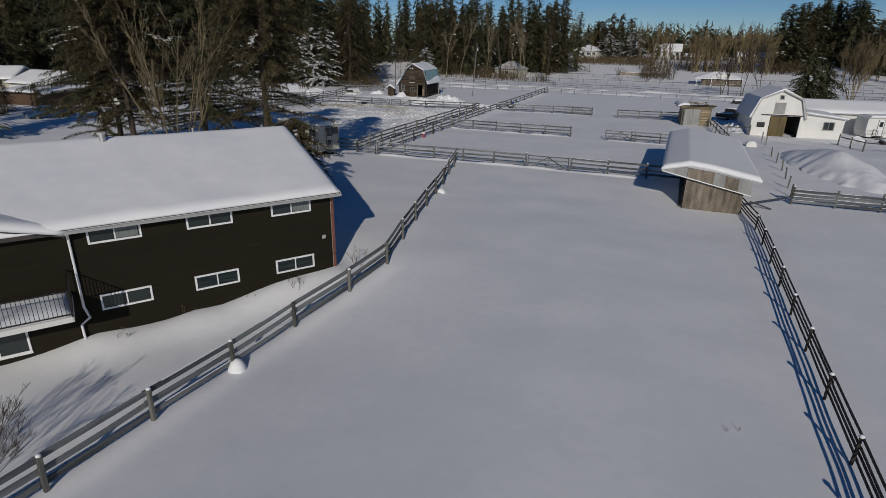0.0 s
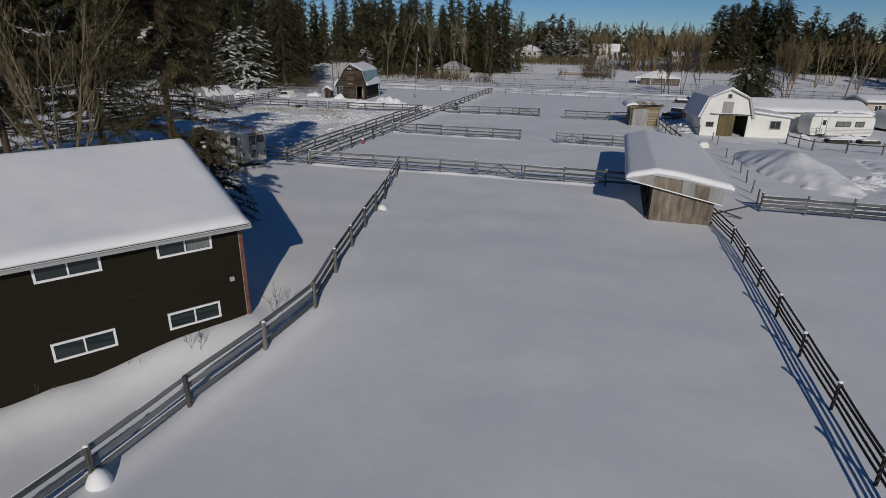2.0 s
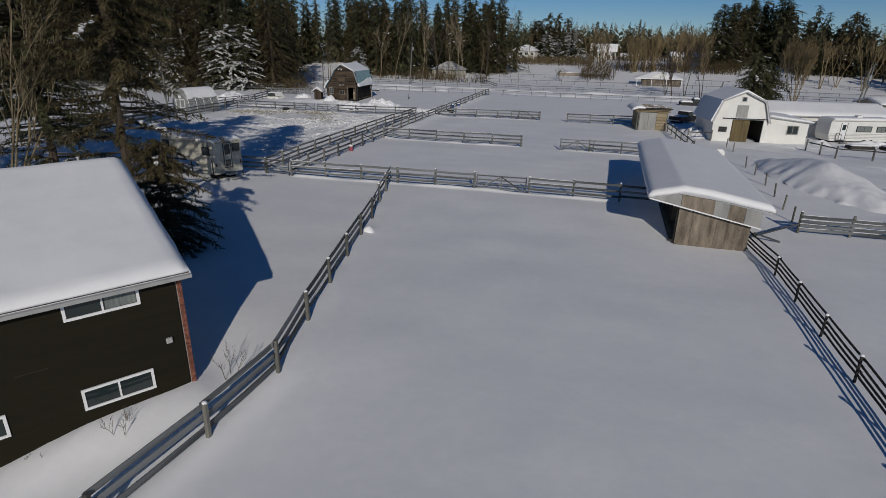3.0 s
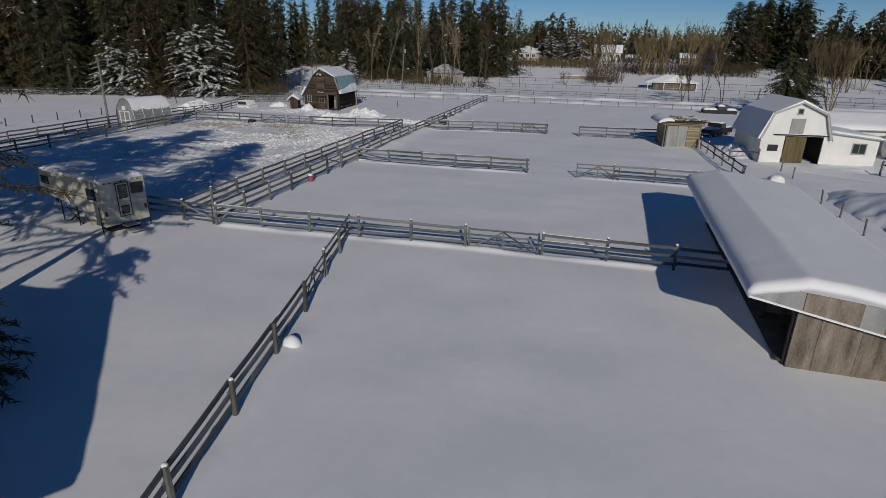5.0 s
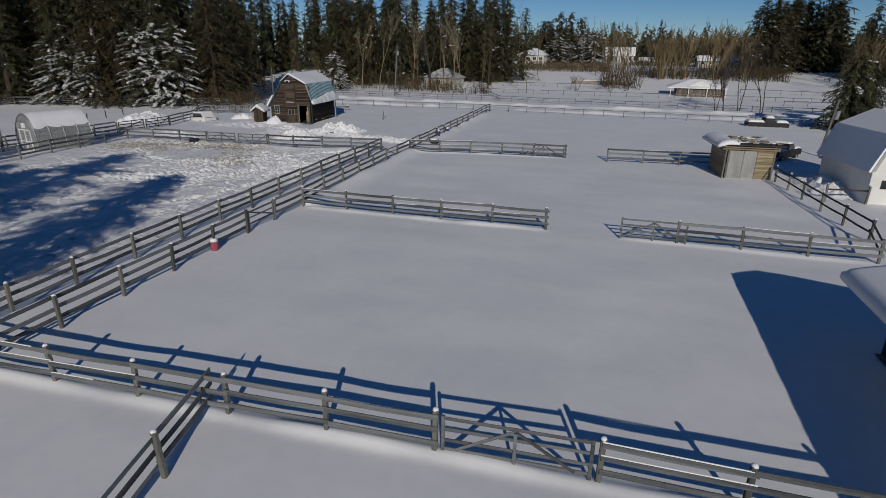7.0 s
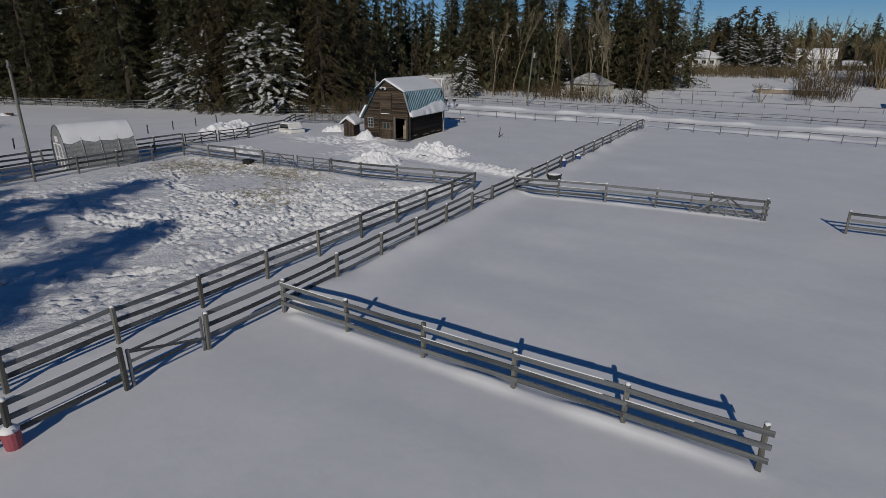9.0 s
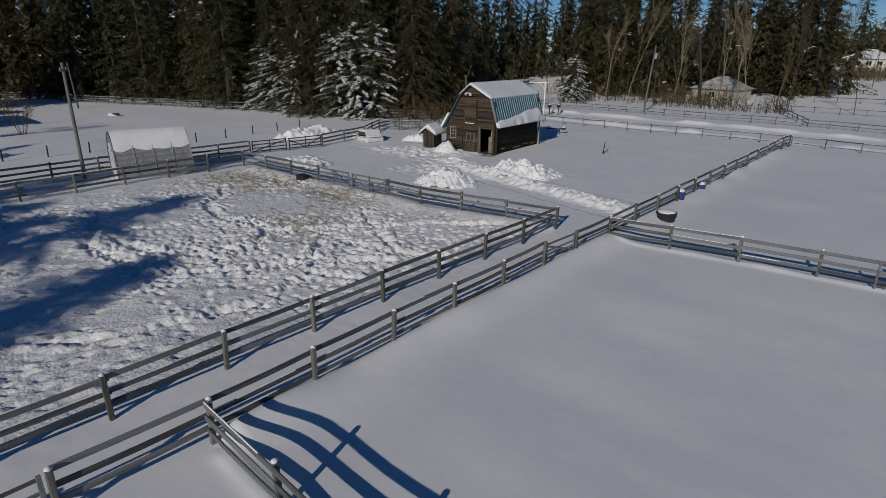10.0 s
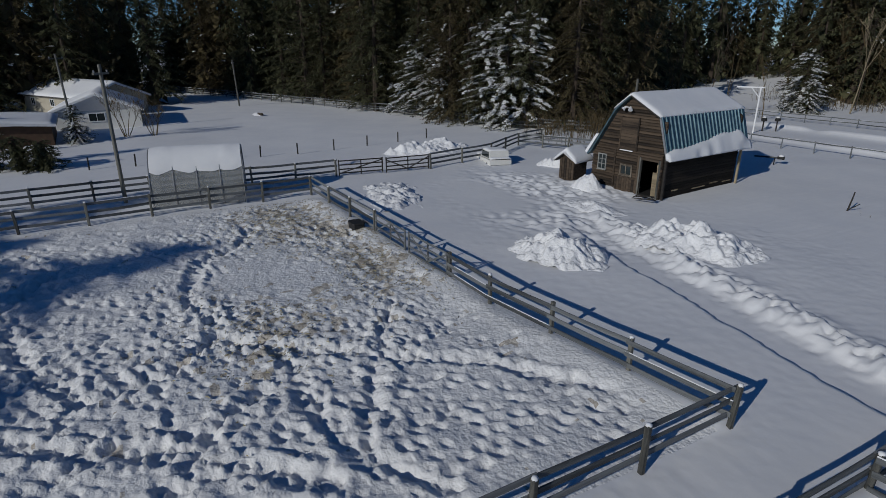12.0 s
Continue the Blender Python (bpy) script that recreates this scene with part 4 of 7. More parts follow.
def gambrel_snow(g, y0, y1, t, parent, low=0.0, seed=3):
    """Snow on a gambrel roof: thick above, thin on the steep sides."""
    top = [(g[1][0] - 0.1, g[1][1] + 0.13), (g[1][0] - 0.08, g[1][1] + t), (g[2][0], g[2][1] + 0.14 + t), (g[3][0] + 0.08, g[3][1] + t), (g[3][0] + 0.1, g[3][1] + 0.13), (g[2][0], g[2][1] + 0.125)]
    part("roof_snow", Shape().prism(top, y0, y1), SNOW, parent, smooth=False)


gambrel_snow(gam, -0.32, D + 0.2, 0.22, wr)
part("roof_snow", Shape().prism([(-0.27, 2.2), (-0.42, 2.25), (0.48, 4.62), (0.58, 4.58)], -0.28, D + 0.2), SNOW, wr, "thin snow on the steep side")
for x, z, x2, z2 in ((-0.25, 2.2, 0.58, 4.57), (0.58, 4.57, W / 2, PK + 0.12), (W / 2, PK + 0.12, W - 0.58, 4.57), (W - 0.58, 4.57, W + 0.25, 2.2)):
    part("barge_board", Shape().prism([(x, z - 0.1), (x2, z2 - 0.1), (x2, z2 + 0.05), (x, z + 0.05)], -0.335, -0.302), GUTTER, wb)
part("door", box(2.1, 3.9, -0.08, -0.02, 0.05, 2.45), DOOR_BROWN, wb, "brown plank sliding door")
for k in range(8):
    part("plank", box(2.11 + k * 0.224, 2.32 + k * 0.224, -0.1, -0.08, 0.06, 2.44), DOOR_BROWN, wb)
part("door_track", box(1.0, W - 0.1, -0.16, -0.06, 2.58, 2.68), WOOD_DARK, wb)
part("track_snow", box(1.0, W - 0.1, -0.15, -0.07, 2.68, 2.72), SNOW, wb)
part("loft_door", box(2.3, 3.5, -0.06, -0.005, 2.7, 4.1, cut=0.01), PLY_GREY, wb, "grey plywood loft door")
window(wb, pose(0.72, -0.004, 1.15), 0.85, 0.5, 2, WOOD_DARK)
window(wb, pose(2.65, -0.004, 4.5), 0.5, 0.5, 1, GUTTER)
lean = part("lean_to", Shape().prism([(W, -0.4), (W + 4.5, -0.4), (W + 4.5, 2.35), (W, 2.85)], 0.25, D), WHITE, wb, "white lean-to")
lt_deck = lambda x, y: 2.98 - (x - W) * 0.115
part("lean_to_roof", Shape().prism([(W, 2.87), (W + 4.8, 2.34), (W + 4.8, 2.43), (W, 2.97)], -0.05, D + 0.1), GALV, lean)
part("roof_snow", blanket(lambda x, y: lt_deck(x, y) + 0.01, W + 0.05, W + 4.85, -0.08, D + 0.1, 0.2, 0.4, 0.06, 61, 0.3, 0.02), SNOW, lean, smooth=True)
window(wb, pose(W + 2.3, 0.24, 1.05), 1.2, 0.95, 2, PLY_GREY)
annex = thing("long_annex", pose(41.8, 21.0, 0, 0, 0, 8), "long low white outbuilding with a snow-covered roof", "outbuilding")
part("wall", box(0, 14.5, 0, 7, -0.4, 2.6), WHITE, annex)
ar = part("roof", Shape().prism([(-0.4, 2.55), (3.5, 3.75), (7.4, 2.55), (7.4, 2.45), (3.5, 3.6), (-0.4, 2.45)], -0.4, 14.9, axis="x"), GALV, annex)
part("roof_snow", blanket(lambda x, y: 3.76 - np.abs(y - 3.5) * 0.3077, -0.4, 14.9, -0.42, 7.4, 0.28, 0.5, 0.05, 71, 0.4, 0.03), SNOW, ar, smooth=True)
window(annex, pose(9.0, -0.02, 0.9), 1.6, 1.0, 2)
part("door", box(12.2, 13.1, -0.05, 0.0, 0, 2.0), PLY_GREY, annex)

# ---- small shed ----
ss = thing("small_shed", pose(27.15, 19.0, 0.3, 0, 0, 6), "small weathered shed with grey doors and broken snowy roof", "shed")
part("side_wall", box(0, 0.08, 0.0, 4.2, -0.6, 2.35), SHED_WOOD, ss)
part("side_wall", box(3.6, 3.68, 0.0, 4.2, -0.6, 2.2), SHED_WOOD, ss)
part("back_wall", box(0.08, 3.6, 4.1, 4.2, -0.6, 2.3), SHED_WOOD, ss)
part("door", box(0.28, 1.32, -0.05, 0.0, -0.35, 1.95, cut=0.01), PLY_GREY, ss, "grey plywood door")
part("door", box(1.34, 2.3, -0.05, 0.0, -0.35, 1.95, cut=0.01), PLY_GREY, ss, "grey plywood door")
for k in range(13):
    part("board", box(2.33, 3.62, -0.03 - 0.004 * (k % 2), 0.02, -0.37 + k * 0.185, -0.195 + k * 0.185), SHED_WOOD, ss)
for k in range(-1, 9):
    part("board", box(-0.03, -0.002, 0.0, 4.2, 0.05 + k * 0.26, 0.24 + k * 0.26), SHED_WOOD, ss)
for x in (0.0, 0.2, 3.58):
    part("corner_post", box(x - 0.05, x + 0.07, -0.06, 0.06, -0.6, 2.3, cut=0.01), WOOD_POST, ss)
for k, z in enumerate((2.02, 2.2, 2.36)):
    part("beam", box(-0.3, 3.9, -0.12 - 0.05 * k, 0.05, z, z + 0.12), SHED_WOOD, ss)
sd = lambda x, y: 2.52 + 0.0 * x + 0.12 * y - 0.35 * np.clip(-0.1 - x, 0, 2)
srf = part("roof", Shape().prism([(-0.8, 2.27), (-0.1, 2.5), (4.1, 2.5), (4.1, 2.42), (-0.1, 2.42), (-0.8, 2.18)], -0.5, 4.6), WOOD_DARK, ss)
part("roof_snow", blanket(lambda x, y: sd(x, y) - 0.12 * y, -0.82, 0.75, -0.55, 4.6, 0.26, 0.25, 0.08, 81, 0.3, 0.05), SNOW, srf, smooth=True)
part("roof_snow", blanket(lambda x, y: 2.5 + 0 * x, 0.8, 4.1, 0.5, 4.6, 0.08, 0.15, 0.3, 85, 0.2), SNOW_PILE, srf, "patchy crusted snow", smooth=True)
for k in range(34):
    part("shingle", box(-0.25, 0.25, -0.12, 0.12, 0, 0.03), SHED_WOOD, srf, m=pose(rnd.uniform(0.9, 3.9), rnd.uniform(-0.3, 3.8), 2.56 + rnd.uniform(0, 0.06), rnd.uniform(-10, 10), rnd.uniform(-10, 10), rnd.uniform(0, 180)))

# ---- brown barn ----
barn = thing("brown_barn", pose(-25.75, 36.0, 0, 0, 0, 6), "old brown log barn with snow on a blue metal roof", "barn")
BW, BD = 5.55, 8.3
part("side_wall", box(0.0, 0.14, 0.14, BD, -0.4, 2.5), LOG, barn)
part("side_wall", box(BW - 0.14, BW, 0.14, BD, -0.4, 2.75), LOG, barn)
part("back_wall", Shape().prism([(0.0, -0.4), (BW, -0.4), (BW, 4.6), (5.1, 4.95), (2.9, 6.1), (1.8, 5.15), (0.1, 2.4)], BD - 0.14, BD), LOG, barn)
dx0, dx1, dz = 4.0, 5.35, 2.3
back = Shape().prism([(0.02, -0.3), (dx0, -0.3), (dx0, dz), (0.02, dz)], 0.03, 0.12)
back.prism([(dx1, -0.3), (BW, -0.3), (BW, dz), (dx1, dz)], 0.03, 0.12).prism([(0.02, dz), (BW, dz), (BW, 4.6), (5.1, 4.95), (2.9, 6.1), (1.8, 5.15), (0.1, 2.4)], 0.03, 0.12)
part("front_wall", back, LOG, barn)
part("floor", box(0.1, BW - 0.1, 0.1, BD - 0.1, -0.3, 0.02), DARK, barn)


def barn_edges(z):
    left = 0.0 if z < 2.35 else 0.05 + (z - 2.35) * 1.75 / 2.85 if z < 5.2 else 1.8 + (z - 5.2) * 1.1 / 0.9
    right = BW if z < 4.9 else 5.1 - (z - 4.95) * 2.2 / 1.15
    return left, right


for k in range(34):
    z = -0.1 + k * 0.182
    a, b = barn_edges(z + 0.16)
    if b - a < 0.25:
        continue
    for x0, x1 in ([(a, dx0), (dx1, b)] if z < dz - 0.1 else [(a, b)]):
        face = -0.05 - rnd.uniform(0, 0.05)
        pl = Shape().prism([(0.028, z), (face, z), (face + 0.01, z + 0.1), (-0.005, z + 0.15), (0.028, z + 0.15)], x0, x1 + rnd.uniform(-0.02, 0.03), axis="x")
        part("plank", pl, LOG, barn)
# side planks painted near black in place of the eave's shade
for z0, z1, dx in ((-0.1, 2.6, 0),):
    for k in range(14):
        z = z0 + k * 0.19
        part("plank", box(BW, BW + 0.04 + rnd.uniform(0, 0.02), 0.1, BD, z, z + 0.17), SHADED_BOARD, barn)
for x in (dx0 - 0.06, dx1 + 0.06):
    part("door_post", box(x - 0.07, x + 0.07, -0.1, 0.1, -0.2, dz + 0.1, cut=0.01), WOOD_POST, barn)
part("door_panel", box(4.95, 5.3, -0.02, 0.02, 0.1, 1.6), SHED_WOOD, barn, "pale half door")
part("loft_door", box(2.25, 3.55, -0.1, -0.075, 2.75, 4.75), LOG, barn)
for k in range(10):
    part("loft_plank", box(2.27, 3.53, -0.125, -0.1, 2.77 + k * 0.2, 2.95 + k * 0.2), LOG, barn)
for x, z0, z1 in ((1.95, 0.0, 2.7), (3.85, 0.0, 2.5)):
    part("wall_post", box(x - 0.06, x + 0.06, -0.12, -0.05, z0, z1), LOG, barn)
for k in range(9):
    x = 2.1 + k * 0.2
    part("skirt_board", box(x, x + 0.18, -0.125, -0.1, -0.1 - 0.03 * (k % 3), 0.85 + 0.04 * (k % 2)), LOG, barn)
for x in (2.22, 3.58):
    part("loft_post", box(x - 0.05, x + 0.05, -0.14, -0.07, 2.7, 4.85), LOG, barn)
part("loft_sill", box(2.3, 3.3, -0.15, -0.07, 2.66, 2.72), SNOW, barn, "snow on the sill")
barn_win = window(barn, pose(0.55, -0.09, 1.15), 0.68, 1.05, 2, PLY_GREY, 0.045)
for z in (0.36, 0.68):
    part("glazing_bar", box(0.04, 0.64, -0.03, 0.015, z, z + 0.035), PLY_GREY, barn_win)
window(barn, pose(2.45, -0.09, 1.05), 0.95, 0.72, 2, PLY, 0.09)
for x in (2.6, 2.98):
    part("lamp", Shape().tube([(2.79, -0.12, 5.4), (x, -0.36, 5.46), (x + (x - 2.79) * 0.5, -0.5, 5.3)], [0.04, 0.06, 0.15], 8), TRIM_WHITE, barn, "white gable lamp")
skin = [(-0.3, 2.12)] + [(0.02, 2.45), (1.75, 5.3), (2.9, 6.25), (5.25, 5.05), (6.05, 2.62)]
inner = [(x + (0.06 if x < 2.85 else -0.06 if x > 2.95 else 0), z - 0.1) for x, z in skin]
br = part("roof", Shape().prism(skin + inner[::-1], -0.35, BD + 0.45), METAL_ROOF, barn, "blue-green ribbed metal roof")
d = Vector((6.05 - 5.25, 0, 2.62 - 5.05))
tilt = math.degrees(math.atan2(-d.z, d.x))
ribmesh = Shape().prism([(-0.06, 0.0), (-0.03, 0.07), (0.03, 0.07), (0.06, 0.0)], 0, d.length, axis="x").mesh("roof_rib", METAL_ROOF)
for k in range(23):
    part("roof_rib", ribmesh, None, br, m=pose(5.25, -0.26 + k * 0.392, 5.05, 0, tilt, 0))
part("barge_board", Shape().prism([(5.2, 4.95), (5.27, 5.12), (6.1, 2.64), (6.02, 2.5)], -0.4, -0.352), GALV, barn)
part("barge_board", Shape().prism([(2.9, 6.12), (2.9, 6.3), (5.28, 5.1), (5.24, 4.94)], -0.4, -0.352), WOOD_DARK, barn)
upper = lambda x, y: np.where(x < 2.9, 6.26 - (2.9 - x) * 0.826, 6.26 - (x - 2.9) * 0.511)
part("roof_snow", blanket(upper, 1.72, 5.28, -0.42, BD + 0.45, 0.17, 0.2, 0.04, 91, 0.3, 0.02), SNOW, br, "snow on the upper slope", smooth=True)
def slipped_snow():
    """Snow that slid down the steep slope and hangs at the eave: a wedge, higher towards the back."""
    s, nu, nv = Shape(), 44, 12
    run = Vector((0.80, 0, -2.43)).normalized()
    out_way = Vector((2.43, 0, 0.80)).normalized()
    for i in range(nu + 1):
        y = -0.42 + (BD + 0.85) * i / nu
        a = i / nu
        top = (0.55 + 0.72 * float(ease(a / 0.85)) + 0.22 * float(vnoise(y, 3.0, 0.9, 95))) * float(ease((1 - a) / 0.12) * 0.55 + 0.45)
        for j in range(nv + 1):
            v = j / nv
            thick = 0.30 * math.sqrt(max(0.0, 1 - v ** 2.2)) * (0.75 + 0.5 * float(vnoise(y, v * top, 0.7, 97)) + 0.25 * min(1, 8 * a, 8 * (1 - a))) + 0.012
            p = Vector((6.08, y, 2.52)) - run * (v * top) + out_way * thick - Vector((0, 0, 0.1 * (1 - v) ** 3))
            s.v.append(tuple(p))
    n = nv + 1
    s.f += [(i * n + j, i * n + j + 1, (i + 1) * n + j + 1, (i + 1) * n + j) for i in range(nu) for j in range(nv)]
    base = len(s.v)
    for i in range(nu + 1):
        s.v.append((6.03, -0.42 + (BD + 0.85) * i / nu, 2.58))
    s.f += [(i * n, (i + 1) * n, base + i + 1, base + i) for i in range(nu)]
    for i in (0, nu):
        s.f.append(tuple([base + i] + [i * n + j for j in range(n)]))
    return s


part("roof_snow", slipped_snow(), SNOW, br, "slipped snow on the lower slope", smooth=True)
part("roof_snow", Shape().prism([(-0.32, 2.1), (-0.5, 2.2), (0.35, 3.5), (0.62, 3.55)], -0.35, BD), SNOW, br)
part("eave_board", box(5.88, 6.04, -0.3, BD + 0.4, 2.42, 2.56), WOOD_DARK, barn)
for y, lean_mat in ((0.0, WOOD_DARK), (8.3, SHED_WOOD)):
    part("lean_post", box(5.72, 5.86, y - 0.07, y + 0.07, -0.3, 2.6, cut=0.01), lean_mat, barn)
for k, (y, z, w) in enumerate(((1.2, 0.35, 0.6), (3.4, 0.2, 1.4), (5.4, 0.3, 0.9), (6.9, 0.22, 1.0))):
    part("loose_board", box(BW + 0.06, BW + 0.1, y, y + w, z, z + 0.07), SHED_WOOD, barn)
part("inner_post", box(4.85, 4.99, 0.5, 0.64, 0.0, 2.3), SHED_WOOD, barn)
out = thing("outhouse", pose(-27.6, 34.6, 0, 0, 0, 14), "tiny brown plank outhouse with a snowy gable roof", "outhouse")
part("wall", Shape().prism([(0, -0.3), (1.25, -0.3), (1.25, 1.6), (0.62, 2.1), (0, 1.6)], 0, 1.5), LOG, out)
for k in range(6):
    part("plank", box(0.02 + k * 0.205, 0.2 + k * 0.205, -0.035, 0.0, -0.2, 1.62), LOG, out)
ro = part("roof", Shape().prism([(-0.3, 1.42), (0.62, 2.15), (1.55, 1.42), (1.55, 1.36), (0.62, 2.08), (-0.3, 1.36)], -0.3, 1.8), WOOD_DARK, out)
part("roof_snow", blanket(lambda x, y: 2.16 - np.abs(x - 0.62) * 0.79, -0.34, 1.58, -0.35, 1.85, 0.26, 0.15, 0.06, 99, 0.25, 0.03), SNOW, ro, smooth=True)

# ---- greenhouse ----
gr = thing("greenhouse", pose(-35.6, 8.8, 0, 0, 0, -9.5), "hoop greenhouse of cloudy film with snow on top", "greenhouse")
GW, GL, GH = 3.3, 5.2, 3.35
arch = [(GW / 2 - GW / 2 * math.cos(a), 0.75 + (GH - 0.75) * math.sin(a)) for a in np.linspace(0, math.pi, 15)]
hoop = [(0, -0.2)] + arch + [(GW, -0.2)]
part("cover", Shape().prism(hoop + [(x * 0.98 + 0.03, z - 0.03) for x, z in hoop[::-1]], 0, GL), FILM_PLASTIC, gr, "cloudy film cover", smooth=False)
part("front_panel", Shape().prism([(0.03, -0.2)] + [(x * 0.97 + 0.045, z - 0.05) for x, z in arch] + [(GW - 0.03, -0.2)], 0.04, 0.06), FILM_PLASTIC, gr)
part("back_panel", Shape().prism([(0.03, -0.2)] + [(x * 0.97 + 0.045, z - 0.05) for x, z in arch] + [(GW - 0.03, -0.2)], GL - 0.06, GL - 0.04), FILM_PLASTIC, gr)
for y in (0.0, 1.3, 2.6, 3.9, 5.2):
    part("hoop", Shape().tube([(x * 1.012 - 0.018, y, z + 0.015) for x, z in hoop], [0.028] * len(hoop), 6), GALV, gr)
for x in (0.7, 1.55, 2.4):
    part("door_frame", box(x - 0.04, x + 0.04, -0.02, 0.04, -0.1, 1.95), TRIM_WHITE, gr)
part("door_frame", box(0.66, 2.44, -0.022, 0.04, 1.9, 1.98), TRIM_WHITE, gr)
part("door_frame", box(0.66, 2.44, -0.022, 0.04, 0.85, 0.91), TRIM_WHITE, gr)
part("vent_panel", box(1.3, 1.8, -0.03, 0.04, 2.1, 2.55), TRIM_WHITE, gr)
def arch_snow():
    """Snow on the hoops: thin, its lower edge hanging in scallops between them."""
    s, nu, nv = Shape(), 56, 22
    for i in range(nu + 1):
        y = 0.05 + (GL - 0.08) * i / nu
        sag = 0.1 * abs(math.sin(math.pi * y / 1.3)) + 0.14 * float(vnoise(y, 1.0, 0.7, 105))
        lo, hi = 0.78 - sag, math.pi - 0.62 + 0.8 * sag
        for j in range(nv + 1):
            v = j / nv
            a = lo + (hi - lo) * v
            t = 0.015 + (0.1 + 0.06 * float(vnoise(y, a * 1.5, 0.8, 106))) * math.sin(math.pi * v) ** 0.6 * (0.85 + 0.15 * abs(math.sin(math.pi * y / 1.3)))
            s.v.append((GW / 2 - (GW / 2 + t) * math.cos(a), y, 0.75 + (GH - 0.75 + t) * math.sin(a)))
    n = nv + 1
    s.f += [(i * n + j, i * n + j + 1, (i + 1) * n + j + 1, (i + 1) * n + j) for i in range(nu) for j in range(nv)]
    return s


part("snow", arch_snow(), SNOW, gr, "scalloped snow on the hoops", smooth=True)

# ---- camper on its stands ----
cp = thing("camper", pose(-3.85, -23.2, 0, 0, 0, 75), "old cream slide-in camper on stands under trees", "camper")
# local x: across its rear face, local y: towards its nose
CWD, CLN = 2.45, 6.4
body = Shape().prism([(0.0, 0.42), (1.5, 0.42), (1.72, 0.85), (2.15, 1.15), (2.9, 1.2), (CLN - 0.25, 1.45), (CLN, 1.75), (CLN, 2.4), (CLN - 0.35, 2.82), (0.0, 2.82)], 0, CWD, axis="x")
part("body", body, CREAM, cp, "cream ribbed shell with stains")
for z in (1.55, 2.75):
    part("trim_strip", box(-0.015, 0.0, 0.0, CLN - 0.3, z, z + 0.05), GUTTER, cp)
    part("trim_strip", box(CWD, CWD + 0.015, 0.0, CLN - 0.3, z, z + 0.05), GUTTER, cp)
part("roof_rim", box(-0.03, CWD + 0.03, -0.03, CLN - 0.35, 2.82, 2.88), TRIM_WHITE, cp)
dr = part("door", box(0.85, 1.5, -0.05, 0.0, 0.85, 2.65, cut=0.02), CREAM, cp, "rear entry door")
fr = Shape().box(0.82, 0.86, -0.065, -0.045, 0.82, 2.68).box(1.49, 1.53, -0.065, -0.045, 0.82, 2.68).box(0.86, 1.49, -0.065, -0.045, 2.64, 2.68).box(0.86, 1.49, -0.065, -0.045, 0.82, 0.86)
part("door_seal", fr, BLACK, dr)
for x0, x1, z0, z1 in ((0.98, 1.36, 1.85, 2.5), (1.0, 1.34, 1.0, 1.35), (1.68, 2.25, 2.0, 2.5)):
    part("window_rim", box(x0 - 0.05, x1 + 0.05, -0.07, -0.045, z0 - 0.05, z1 + 0.05, cut=0.01), BLACK, cp)
    part("pane", box(x0, x1, -0.08, -0.07, z0, z1), PANE, cp)
for y0, y1, z0, z1 in ((0.5, 1.25, 1.85, 2.35), (5.3, 6.0, 2.1, 2.45)):
    part("window_rim", box(-0.035, -0.004, y0 - 0.05, y1 + 0.05, z0 - 0.05, z1 + 0.05), BLACK, cp)
    part("pane", box(-0.045, -0.035, y0, y1, z0, z1), PANE, cp)
for x in (0.3, 0.6, 1.2, 1.8, 2.1):
    part("marker_lamp", box(x - 0.05, x + 0.05, -0.04, 0.0, 2.7, 2.75), FAR_RED, cp)
for x in (0.08, CWD - 0.2):
    part("tail_lamp", box(x, x + 0.12, -0.04, 0.0, 1.0, 1.25), FAR_RED, cp)
for x, y in ((0.1, 4.6), (CWD - 0.1, 4.6), (0.1, 2.9), (CWD - 0.1, 2.9), (-0.1, 0.15), (CWD + 0.1, 0.15)):
    part("stand_leg", Shape().tube([(x, y, -0.3), (x, y, 1.55)], [0.035, 0.035], 6), IRON, cp)
for a, b in (((0.3, 3.0, 0.0), (0.3, 4.4, 0.75)), ((0.3, 4.4, 0.0), (0.3, 3.0, 0.75)), ((0.3, 2.9, 0.75), (0.3, 4.5, 0.75))):
    part("trestle_bar", Shape().tube([a, b], [0.045, 0.045], 5), WOOD_DARK, cp)
part("step", box(0.8, 1.55, -0.55, -0.1, 0.35, 0.42), GUTTER, cp)
part("step", box(0.75, 1.6, -0.95, -0.55, 0.1, 0.17), GUTTER, cp)
# inset near-black block standing in for the shaded gap below the shell
part("underframe", box(0.45, CWD - 0.45, 0.35, 1.3, -0.3, 0.42), DARK, cp)
part("roof_snow", blanket(lambda x, y: 2.88 + 0 * x, -0.02, CWD + 0.02, 0.0, 3.4, 0.3, 0.2, 0.1, 111, 0.4, 0.03), SNOW, cp, smooth=True)
part("roof_snow", blanket(lambda x, y: 2.88 + 0 * x, -0.02, CWD + 0.02, 3.4, CLN - 0.3, 0.16, 0.2, 0.12, 115, 0.4, 0.03), SNOW, cp, smooth=True)


